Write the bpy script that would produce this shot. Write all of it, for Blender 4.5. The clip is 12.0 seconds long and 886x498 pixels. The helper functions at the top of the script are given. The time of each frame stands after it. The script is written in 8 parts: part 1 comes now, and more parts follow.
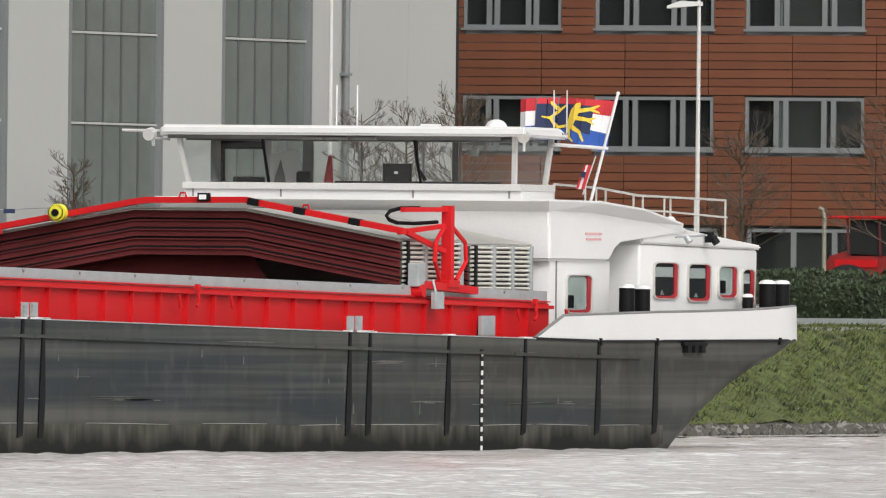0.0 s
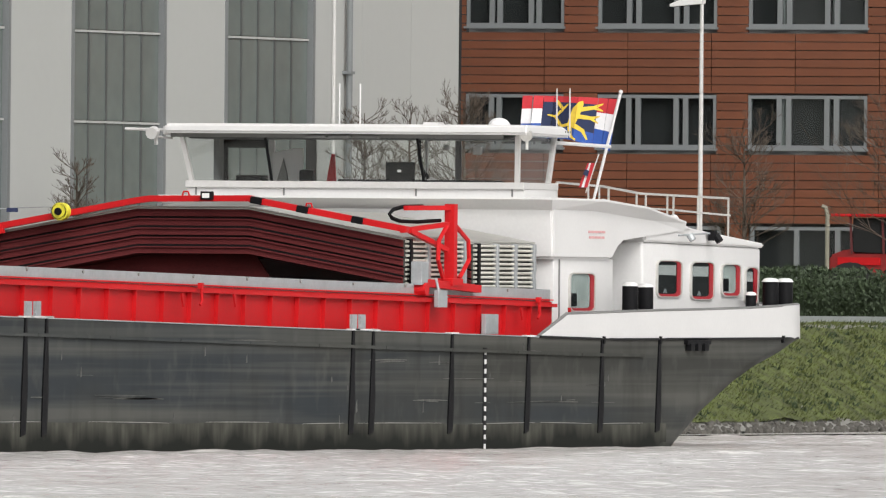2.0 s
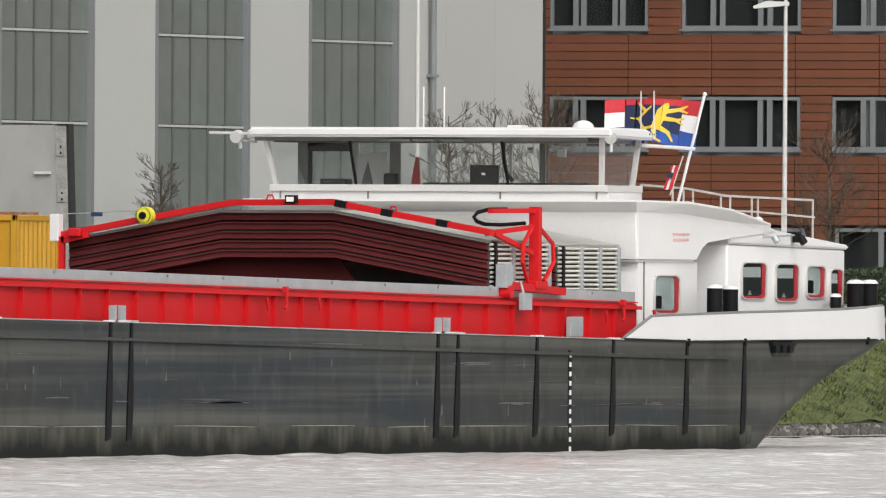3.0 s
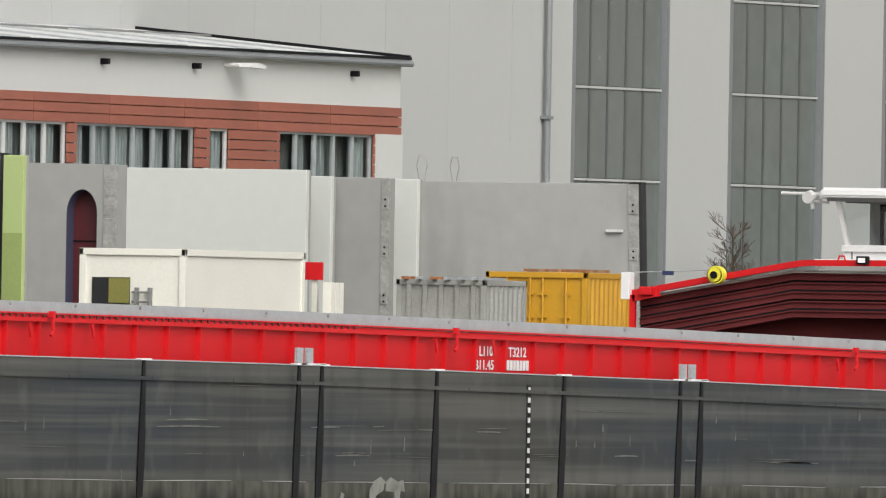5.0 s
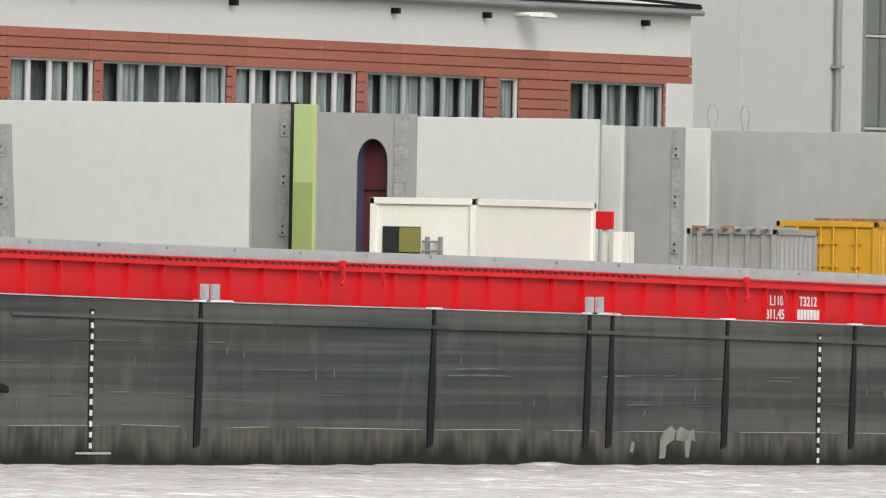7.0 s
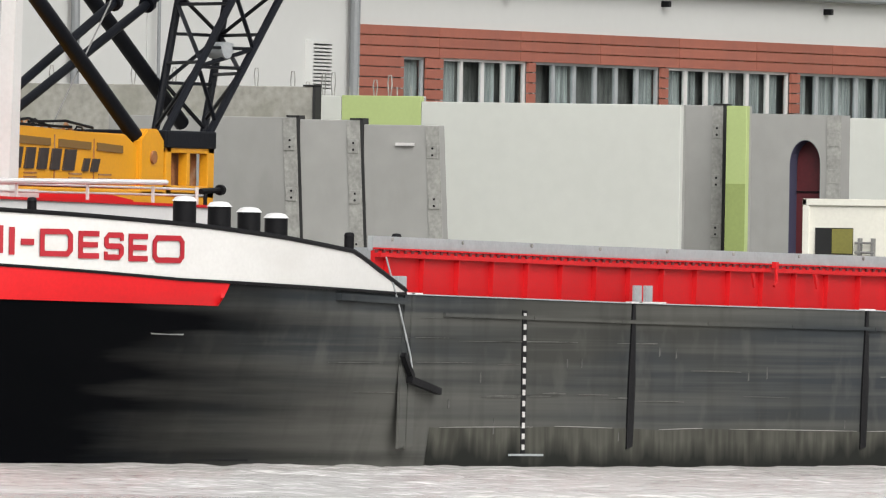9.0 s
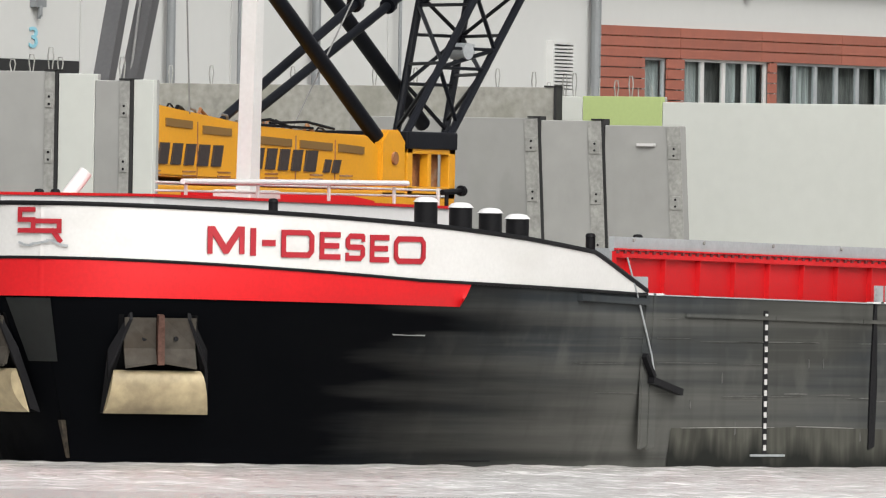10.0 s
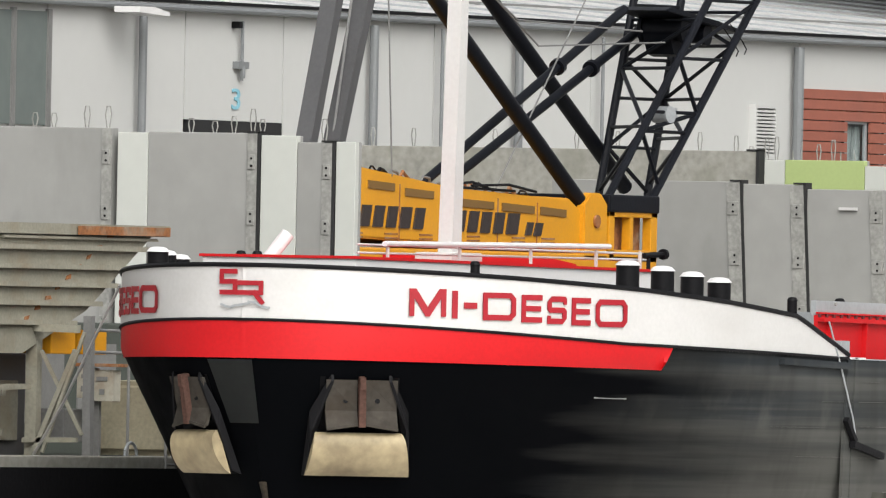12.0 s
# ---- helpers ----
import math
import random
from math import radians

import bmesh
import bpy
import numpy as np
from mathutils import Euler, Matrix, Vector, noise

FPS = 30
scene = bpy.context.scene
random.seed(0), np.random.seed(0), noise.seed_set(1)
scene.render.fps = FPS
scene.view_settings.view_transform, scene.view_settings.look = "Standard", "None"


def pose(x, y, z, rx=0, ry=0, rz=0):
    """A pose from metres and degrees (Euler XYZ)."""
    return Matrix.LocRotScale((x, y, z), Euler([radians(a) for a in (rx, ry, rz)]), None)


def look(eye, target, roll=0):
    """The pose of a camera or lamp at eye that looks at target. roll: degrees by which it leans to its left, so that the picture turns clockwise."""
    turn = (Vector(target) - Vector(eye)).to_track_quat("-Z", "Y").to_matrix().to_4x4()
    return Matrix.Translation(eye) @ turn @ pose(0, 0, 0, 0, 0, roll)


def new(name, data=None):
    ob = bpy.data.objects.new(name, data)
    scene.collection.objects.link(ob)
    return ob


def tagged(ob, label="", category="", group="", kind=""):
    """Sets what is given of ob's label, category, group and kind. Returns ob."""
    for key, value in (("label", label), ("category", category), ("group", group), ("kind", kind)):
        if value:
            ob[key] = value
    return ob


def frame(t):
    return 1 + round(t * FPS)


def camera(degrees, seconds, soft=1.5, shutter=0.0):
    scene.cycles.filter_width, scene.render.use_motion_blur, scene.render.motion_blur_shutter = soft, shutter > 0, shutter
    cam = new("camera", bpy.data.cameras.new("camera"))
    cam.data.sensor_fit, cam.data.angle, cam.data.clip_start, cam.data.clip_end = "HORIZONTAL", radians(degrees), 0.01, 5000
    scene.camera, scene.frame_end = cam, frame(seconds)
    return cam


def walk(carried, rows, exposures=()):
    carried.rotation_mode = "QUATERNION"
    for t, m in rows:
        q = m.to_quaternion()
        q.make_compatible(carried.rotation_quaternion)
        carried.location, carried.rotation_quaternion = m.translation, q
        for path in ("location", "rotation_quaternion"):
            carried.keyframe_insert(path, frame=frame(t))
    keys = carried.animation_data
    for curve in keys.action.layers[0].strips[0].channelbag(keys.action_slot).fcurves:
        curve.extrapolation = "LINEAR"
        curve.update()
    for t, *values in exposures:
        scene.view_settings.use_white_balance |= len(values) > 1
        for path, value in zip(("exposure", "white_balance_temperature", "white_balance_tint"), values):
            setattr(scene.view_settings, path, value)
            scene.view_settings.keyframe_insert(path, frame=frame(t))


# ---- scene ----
cam = camera(2.3453, 12.0, soft=1.2)
EYE = (-343.13, -160.0, 3.0)
# seconds, yaw, pitch, roll of the hand-held pan (degrees)
PAN = [
    (0.0, -69.5811, 0.1565, 0.582),
    (0.5, -69.5811, 0.1561, 0.583),
    (1.0, -69.5778, 0.1519, 0.568),
    (1.5, -69.5789, 0.1520, 0.542),
    (2.0, -69.5730, 0.1521, 0.519),
    (2.5, -69.4995, 0.1536, 0.451),
    (2.7, -69.4650, 0.1563, 0.400),
    (4.3, -68.3139, 0.2530, 0.435),
    (4.5, -68.1381, 0.2819, 0.606),
    (5.0, -67.8352, 0.2983, 1.016),
    (5.5, -67.6897, 0.2282, 1.146),
    (6.0, -67.5158, 0.1839, 0.986),
    (6.5, -67.3159, 0.1621, 1.142),
    (7.0, -67.0685, 0.1504, 1.022),
    (7.2, -66.9676, 0.1464, 1.081),
    (8.8, -66.0495, 0.1377, 0.966),
    (9.0, -65.9234, 0.1345, 0.990),
    (9.5, -65.6006, 0.1295, 1.003),
    (10.0, -65.2845, 0.1260, 0.908),
    (10.5, -65.0009, 0.1305, 0.900),
    (11.0, -64.7743, 0.1662, 0.907),
    (11.5, -64.7360, 0.2444, 0.944),
    (12.0, -64.7473, 0.2832, 1.124),
]
walk(cam, [(t, pose(*EYE, 90 + p, 0, a) @ pose(0, 0, 0, 0, 0, r)) for t, a, p, r in PAN],
     exposures=[(0.0, -0.02), (2.7, 0.0), (4.5, -0.1), (5.2, 0.17), (7.2, 0.18), (12.0, 0.20)])

# ---- world and light: a bright overcast winter day ----
world = bpy.data.worlds.new("overcast")
scene.world = world
world.use_nodes = True
wn = world.node_tree.nodes
sky = wn.new("ShaderNodeTexSky")
sky.sky_type = "NISHITA"
sky.sun_disc = False
sky.sun_elevation, sky.sun_rotation = radians(38), radians(230)
sky.dust_density, sky.air_density, sky.ozone_density = 6.0, 1.0, 1.0
grey = wn.new("ShaderNodeHueSaturation")
grey.inputs["Saturation"].default_value = 0.12
world.node_tree.links.new(sky.outputs[0], grey.inputs["Color"])
world.node_tree.links.new(grey.outputs[0], wn["Background"].inputs[0])
wn["Background"].inputs[1].default_value = 0.15
sun = new("sun", bpy.data.lights.new("sun", "SUN"))
sun.data.energy, sun.data.angle, sun.data.color = 1.3, radians(75), (1.0, 0.97, 0.92)
sun.matrix_world = look((0, 0, 0), (0.50, 0.60, -0.75))


# ---- materials ----
def mat(name, color, rough=0.6, metal=0.0, vary=0.12, scale=0.6, fine=14.0, bump=0.15, stain=None, stain_amount=0.0,
        stretch=(1, 1, 1), stain_stretch=(1, 1, 1), stain_scale=0.5, spread=0.0, spec=0.5):
    """A painted or raw surface with patchy tone at two scales, fine relief and optional stains."""
    m = bpy.data.materials.new(name)
    m.use_nodes = True
    nt = m.node_tree
    n, l = nt.nodes, nt.links
    b = n["Principled BSDF"]
    b.inputs["Metallic"].default_value = metal
    b.inputs["Specular IOR Level"].default_value = spec
    co = n.new("ShaderNodeTexCoord")
    mp = n.new("ShaderNodeMapping")
    mp.inputs["Scale"].default_value = stretch
    l.new(co.outputs["Object"], mp.inputs["Vector"])

    def noise_tex(s, detail, src):
        t = n.new("ShaderNodeTexNoise")
        t.inputs["Scale"].default_value = s
        t.inputs["Detail"].default_value = detail
        l.new(src.outputs[0], t.inputs["Vector"])
        return t
    big, small = noise_tex(scale, 5, mp), noise_tex(fine, 6, mp)
    add = n.new("ShaderNodeMath")
    add.operation = "ADD"
    l.new(big.outputs["Fac"], add.inputs[0])
    l.new(small.outputs["Fac"], add.inputs[1])
    rng = n.new("ShaderNodeMapRange")
    rng.inputs["From Min"].default_value, rng.inputs["From Max"].default_value = 0.7, 1.3
    rng.inputs["To Min"].default_value, rng.inputs["To Max"].default_value = 1 - vary, 1 + vary
    l.new(add.outputs[0], rng.inputs["Value"])
    last = rng.outputs[0]
    if spread:
        info = n.new("ShaderNodeObjectInfo")
        r2 = n.new("ShaderNodeMapRange")
        r2.inputs["To Min"].default_value, r2.inputs["To Max"].default_value = 1 - spread, 1 + spread
        l.new(info.outputs["Random"], r2.inputs["Value"])
        mu = n.new("ShaderNodeMath")
        mu.operation = "MULTIPLY"
        l.new(last, mu.inputs[0])
        l.new(r2.outputs[0], mu.inputs[1])
        last = mu.outputs[0]
    mul = n.new("ShaderNodeVectorMath")
    mul.operation = "SCALE"
    mul.inputs[0].default_value = color
    l.new(last, mul.inputs["Scale"])
    out = mul.outputs[0]
    if stain:
        mp2 = n.new("ShaderNodeMapping")
        mp2.inputs["Scale"].default_value = stain_stretch
        l.new(co.outputs["Object"], mp2.inputs["Vector"])
        st = noise_tex(stain_scale, 7, mp2)
        r3 = n.new("ShaderNodeMapRange")
        r3.inputs["From Min"].default_value, r3.inputs["From Max"].default_value = 0.5, 0.72
        r3.inputs["To Max"].default_value = stain_amount
        l.new(st.outputs["Fac"], r3.inputs["Value"])
        mx = n.new("ShaderNodeMix")
        mx.data_type = "RGBA"
        l.new(r3.outputs[0], mx.inputs["Factor"])
        l.new(out, mx.inputs["A"])
        mx.inputs["B"].default_value = (*stain, 1)
        out = mx.outputs["Result"]
    l.new(out, b.inputs["Base Color"])
    rr = n.new("ShaderNodeMapRange")
    rr.inputs["To Min"].default_value, rr.inputs["To Max"].default_value = max(rough - 0.1, 0.02), min(rough + 0.1, 1)
    l.new(small.outputs["Fac"], rr.inputs["Value"])
    l.new(rr.outputs[0], b.inputs["Roughness"])
    if bump:
        bp = n.new("ShaderNodeBump")
        bp.inputs["Strength"].default_value, bp.inputs["Distance"].default_value = bump, 0.02
        l.new(small.outputs["Fac"], bp.inputs["Height"])
        l.new(bp.outputs[0], b.inputs["Normal"])
    return m


def glass_mat(name, tint, alpha_mix):
    """Window glass: a mix of clear pane and mirror gloss."""
    m = bpy.data.materials.new(name)
    m.use_nodes = True
    nt = m.node_tree
    n, l = nt.nodes, nt.links
    n.remove(n["Principled BSDF"])
    tr, gl, mx = n.new("ShaderNodeBsdfTransparent"), n.new("ShaderNodeBsdfGlossy"), n.new("ShaderNodeMixShader")
    tr.inputs[0].default_value = (*tint, 1)
    gl.inputs["Roughness"].default_value = 0.03
    lw = n.new("ShaderNodeLayerWeight")
    lw.inputs[0].default_value = 0.5
    pw = n.new("ShaderNodeMath")
    pw.operation = "POWER"
    pw.inputs[1].default_value = 4.0
    l.new(lw.outputs["Facing"], pw.inputs[0])
    mr = n.new("ShaderNodeMapRange")
    mr.inputs["To Min"].default_value, mr.inputs["To Max"].default_value = alpha_mix, 0.4
    l.new(pw.outputs[0], mr.inputs["Value"])
    l.new(mr.outputs[0], mx.inputs[0])
    l.new(tr.outputs[0], mx.inputs[1])
    l.new(gl.outputs[0], mx.inputs[2])
    l.new(mx.outputs[0], n["Material Output"].inputs[0])
    return m


def hull_mat(name, color, pale, patch):
    """Old black hull paint: long scraped bands along the plates, faint runs down them, bluish fresher patches."""
    m = bpy.data.materials.new(name)
    m.use_nodes = True
    n, l = m.node_tree.nodes, m.node_tree.links
    b = n["Principled BSDF"]
    b.inputs["Specular IOR Level"].default_value = 0.02
    co = n.new("ShaderNodeTexCoord")

    def layer(stretch, scale, detail, lo, hi, top):
        mp, t, r = n.new("ShaderNodeMapping"), n.new("ShaderNodeTexNoise"), n.new("ShaderNodeMapRange")
        mp.inputs["Scale"].default_value = stretch
        t.inputs["Scale"].default_value, t.inputs["Detail"].default_value = scale, detail
        l.new(co.outputs["Object"], mp.inputs["Vector"])
        l.new(mp.outputs[0], t.inputs["Vector"])
        r.inputs["From Min"].default_value, r.inputs["From Max"].default_value = lo, hi
        r.inputs["To Max"].default_value = top
        l.new(t.outputs["Fac"], r.inputs["Value"])
        return r

    def over(base, fac, tint):
        mx = n.new("ShaderNodeMix")
        mx.data_type = "RGBA"
        l.new(fac.outputs[0], mx.inputs["Factor"])
        if isinstance(base, tuple):
            mx.inputs["A"].default_value = (*base, 1)
        else:
            l.new(base, mx.inputs["A"])
        mx.inputs["B"].default_value = (*tint, 1)
        return mx.outputs["Result"]
    out = over(color, layer((0.10, 1, 0.45), 1.0, 3, 0.40, 0.62, 0.85), patch)
    out = over(out, layer((0.03, 0.3, 2.1), 1.0, 5, 0.44, 0.64, 0.66), pale)
    out = over(out, layer((0.06, 1, 7.0), 1.0, 4, 0.52, 0.70, 0.40), pale)
    out = over(out, layer((1.3, 1, 0.22), 1.0, 6, 0.52, 0.76, 0.38), tuple(0.45 * c for c in color))
    out = over(out, layer((0.9, 1, 0.6), 1.6, 7, 0.56, 0.72, 0.35), pale)
    l.new(out, b.inputs["Base Color"])
    rr = layer((0.4, 1, 0.8), 1.2, 4, 0.3, 0.7, 0.25)
    rr.inputs["To Min"].default_value, rr.inputs["To Max"].default_value = 0.45, 0.7
    l.new(rr.outputs[0], b.inputs["Roughness"])
    bp, t = n.new("ShaderNodeBump"), n.new("ShaderNodeTexNoise")
    t.inputs["Scale"].default_value = 3.0
    l.new(co.outputs["Object"], t.inputs["Vector"])
    bp.inputs["Strength"].default_value, bp.inputs["Distance"].default_value = 0.08, 0.02
    l.new(t.outputs["Fac"], bp.inputs["Height"])
    l.new(bp.outputs[0], b.inputs["Normal"])
    return m


def drip_mat(name, pale, dark, top):
    """Olive dirt over the waterline with dark growth creeping up it in ragged tongues, up to about top metres."""
    m = bpy.data.materials.new(name)
    m.use_nodes = True
    n, l = m.node_tree.nodes, m.node_tree.links
    b = n["Principled BSDF"]
    b.inputs["Roughness"].default_value, b.inputs["Specular IOR Level"].default_value = 0.75, 0.1
    co, sep = n.new("ShaderNodeTexCoord"), n.new("ShaderNodeSeparateXYZ")
    l.new(co.outputs["Object"], sep.inputs[0])

    def streak(sx, sz, detail):
        mp, t = n.new("ShaderNodeMapping"), n.new("ShaderNodeTexNoise")
        mp.inputs["Scale"].default_value = (sx, 0.3, sz)
        t.inputs["Scale"].default_value, t.inputs["Detail"].default_value = 1.0, detail
        l.new(co.outputs["Object"], mp.inputs["Vector"])
        l.new(mp.outputs[0], t.inputs["Vector"])
        return t
    r = n.new("ShaderNodeMapRange")
    r.inputs["From Min"].default_value, r.inputs["From Max"].default_value = 0.33, 0.66
    r.inputs["To Min"].default_value, r.inputs["To Max"].default_value = 0.08, top
    l.new(streak(1.1, 0.2, 8).outputs["Fac"], r.inputs["Value"])
    sub = n.new("ShaderNodeMath")
    sub.operation = "SUBTRACT"
    l.new(r.outputs[0], sub.inputs[0])
    l.new(sep.outputs["Z"], sub.inputs[1])
    f = n.new("ShaderNodeMapRange")
    f.inputs["From Min"].default_value, f.inputs["From Max"].default_value = -0.20, 0.18
    l.new(sub.outputs[0], f.inputs["Value"])
    tone = n.new("ShaderNodeMapRange")
    tone.inputs["From Min"].default_value, tone.inputs["From Max"].default_value = 0.3, 0.7
    tone.inputs["To Min"].default_value, tone.inputs["To Max"].default_value = 0.6, 1.35
    l.new(streak(4.0, 0.5, 5).outputs["Fac"], tone.inputs["Value"])
    sc = n.new("ShaderNodeVectorMath")
    sc.operation = "SCALE"
    sc.inputs[0].default_value = pale
    l.new(tone.outputs[0], sc.inputs["Scale"])
    mx = n.new("ShaderNodeMix")
    mx.data_type = "RGBA"
    l.new(f.outputs[0], mx.inputs["Factor"])
    l.new(sc.outputs[0], mx.inputs["A"])
    mx.inputs["B"].default_value = (*dark, 1)
    l.new(mx.outputs["Result"], b.inputs["Base Color"])
    return m


HULL = hull_mat("hull_black_paint", (0.047, 0.048, 0.044), (0.105, 0.105, 0.095), (0.036, 0.042, 0.047))


def darker_bow(m, color, x_end):
    """Deeper black on the bow, up to a ragged edge near station x_end (the barge's own x)."""
    n, l = m.node_tree.nodes, m.node_tree.links
    b = n["Principled BSDF"]
    old = b.inputs["Base Color"].links[0].from_socket
    co, sep, ns = n.new("ShaderNodeTexCoord"), n.new("ShaderNodeSeparateXYZ"), n.new("ShaderNodeTexNoise")
    ns.inputs["Scale"].default_value, ns.inputs["Detail"].default_value = 0.8, 5
    mp = n.new("ShaderNodeMapping")
    mp.inputs["Scale"].default_value = (0.08, 0.3, 2.8)
    l.new(co.outputs["Object"], mp.inputs["Vector"])
    l.new(mp.outputs[0], ns.inputs["Vector"])
    l.new(co.outputs["Object"], sep.inputs[0])
    ad = n.new("ShaderNodeMath")
    ad.operation = "MULTIPLY_ADD"
    ad.inputs[1].default_value = 9.0
    l.new(ns.outputs["Fac"], ad.inputs[0])
    l.new(sep.outputs["X"], ad.inputs[2])
    mr = n.new("ShaderNodeMapRange")
    mr.inputs["From Min"].default_value, mr.inputs["From Max"].default_value = x_end, x_end + 7.5
    l.new(ad.outputs[0], mr.inputs["Value"])
    mx = n.new("ShaderNodeMix")
    mx.data_type = "RGBA"
    mx.inputs["A"].default_value = (*color, 1)
    l.new(mr.outputs[0], mx.inputs["Factor"])
    l.new(old, mx.inputs["B"])
    l.new(mx.outputs["Result"], b.inputs["Base Color"])


darker_bow(HULL, (0.0015, 0.0018, 0.0024), -45.6)
BLACK = mat("black_paint", (0.008, 0.008, 0.009), 0.5, vary=0.2, spec=0.1)
RUBBER = mat("black_rubber", (0.015, 0.015, 0.015), 0.8, vary=0.3)
SCUM = drip_mat("waterline_scum", (0.062, 0.062, 0.052), (0.014, 0.015, 0.013), 0.50)
RED = mat("red_paint", (0.50, 0.009, 0.012), 0.5, vary=0.09, scale=0.5, bump=0.05, spread=0.03, spec=0.25)
WHITE = mat("white_paint", (0.66, 0.655, 0.65), 0.35, vary=0.035, scale=0.8, bump=0.03)
# WHITE made darker against the strong light on bow and mast, plus stains
BOW_WHITE = mat("dimmed_weathered_white", (0.56, 0.555, 0.54), 0.45, vary=0.05, scale=0.8, bump=0.03, stain=(0.44, 0.43, 0.40), stain_amount=0.35, stain_scale=0.7, stain_stretch=(0.6, 1, 1.6))
RAIL = mat("dull_cream_aluminium", (0.56, 0.55, 0.49), 0.5, 0.1, vary=0.12, scale=1.5)
OFFWHITE = mat("greyed_white_paint", (0.52, 0.51, 0.50), 0.4, vary=0.06, scale=0.8, bump=0.03)
GALV = mat("galvanised_steel", (0.36, 0.38, 0.39), 0.5, 0.3, vary=0.12, scale=2.0, bump=0.08)
ALU = mat("aluminium", (0.62, 0.61, 0.58), 0.4, 0.6, vary=0.1, scale=1.5)
HATCH_END = mat("dark_red_hatch_paint", (0.105, 0.019, 0.020), 0.7, spec=0.15, vary=0.25, scale=0.7, bump=0.1, stretch=(1, 1, 3))
HATCH_TOP = mat("weathered_aluminium_sheet", (0.42, 0.41, 0.38), 0.5, 0.3, vary=0.15, scale=0.8)
CONC = mat("precast_concrete", (0.275, 0.275, 0.262), 0.85, vary=0.09, scale=0.35, fine=1.6, bump=0.015, stain=(0.16, 0.16, 0.15), stain_amount=0.6, stain_scale=0.7, stain_stretch=(1, 1, 0.3), spread=0.08)
CONC_OLD = mat("rough_concrete", (0.27, 0.265, 0.235), 0.9, vary=0.25, scale=0.8, fine=6, bump=0.4, stain=(0.13, 0.13, 0.10), stain_amount=0.7, stain_scale=0.8)
RENDER = mat("white_render", (0.475, 0.49, 0.455), 0.8, vary=0.035, scale=0.3, fine=3, bump=0.03, spread=0.02)
GREEN = mat("lime_green_coat", (0.34, 0.42, 0.17), 0.8, vary=0.05, scale=0.5, bump=0.05)
STEEL_PLATE = mat("steel_edge_plate", (0.30, 0.30, 0.28), 0.6, 0.3, vary=0.25, scale=4)
YELLOW = mat("yellow_machine_paint", (0.60, 0.27, 0.010), 0.4, vary=0.08, scale=0.7, bump=0.04)
CRANE_BLACK = mat("black_boom_paint", (0.005, 0.006, 0.009), 0.45, vary=0.3, spec=0.15)
GREY_PAINT = mat("grey_steel_paint", (0.17, 0.17, 0.165), 0.5, vary=0.15)
HALL_CLAD = mat("grey_hall_cladding", (0.392, 0.397, 0.387), 0.6, vary=0.03, scale=0.15, fine=3, bump=0.03, spread=0.015)
CLAD = mat("pale_grey_cladding", (0.49, 0.495, 0.48), 0.6, vary=0.025, scale=0.15, fine=3, bump=0.03, spread=0.015)
CLAD_DARK = mat("grey_cladding_joint", (0.2, 0.2, 0.2), 0.7, vary=0.05)
ROOF = mat("dark_roof_edge", (0.10, 0.10, 0.10), 0.6, vary=0.15)
BROWN = mat("terracotta_board", (0.135, 0.042, 0.017), 0.65, vary=0.10, scale=0.9, fine=8, bump=0.06, spread=0.09)
BROWN2 = mat("weathered_red_board", (0.27, 0.088, 0.058), 0.7, vary=0.12, scale=0.7, fine=9, bump=0.08, stain=(0.16, 0.06, 0.045), stain_amount=0.5, spread=0.07)
FRAME = mat("grey_window_frame", (0.17, 0.18, 0.185), 0.5, vary=0.06)
# near-black: paints the shade in rooms and openings, also colours dark gear
ROOM = mat("room_shade_and_gear_black", (0.012, 0.0125, 0.013), 0.9, vary=0.3)
CURTAIN = mat("pale_curtain", (0.30, 0.305, 0.30), 0.9, vary=0.6, scale=2.5, fine=12, stretch=(3, 3, 0.1))
GRASS = mat("grass", (0.076, 0.092, 0.022), 0.95, vary=0.65, scale=1.6, fine=9, bump=0.6, stain=(0.035, 0.045, 0.014), stain_amount=0.75, stain_scale=1.3)
GROUND = mat("gravel_yard", (0.20, 0.195, 0.18), 0.95, vary=0.2, scale=0.4, fine=8, bump=0.4)
ROCK = mat("bank_stone", (0.07, 0.066, 0.058), 0.9, vary=0.3, scale=1.5, fine=6, bump=0.5, spread=0.3)
LEAF = mat("dark_hedge_leaf", (0.028, 0.045, 0.018), 0.7, vary=0.4, scale=3)
BARK = mat("bark", (0.085, 0.065, 0.05), 0.9, vary=0.3, scale=5)
YELLOW_PLASTIC = mat("yellow_cable", (0.75, 0.68, 0.05), 0.5, vary=0.08)
BEIGE = mat("worn_brassy_steel", (0.33, 0.27, 0.16), 0.6, 0.0, vary=0.25, scale=0.9, fine=6, stain=(0.12, 0.09, 0.055), stain_amount=0.8, stain_scale=1.0)
ANCHOR = mat("grimy_anchor_steel", (0.05, 0.045, 0.038), 0.7, spec=0.05, vary=0.3, scale=1.5, fine=7, stain=(0.05, 0.04, 0.03), stain_amount=0.6, stain_scale=1.3)
SHANK = mat("dull_brown_steel", (0.085, 0.048, 0.038), 0.8, spec=0.05, vary=0.3, scale=2)
MAST_GREY = mat("dark_grey_mast_paint", (0.075, 0.075, 0.078), 0.5, vary=0.12)
RUST = mat("rust", (0.25, 0.10, 0.035), 0.9, vary=0.4, scale=3, stain=(0.33, 0.31, 0.24), stain_amount=0.6, stain_scale=2)
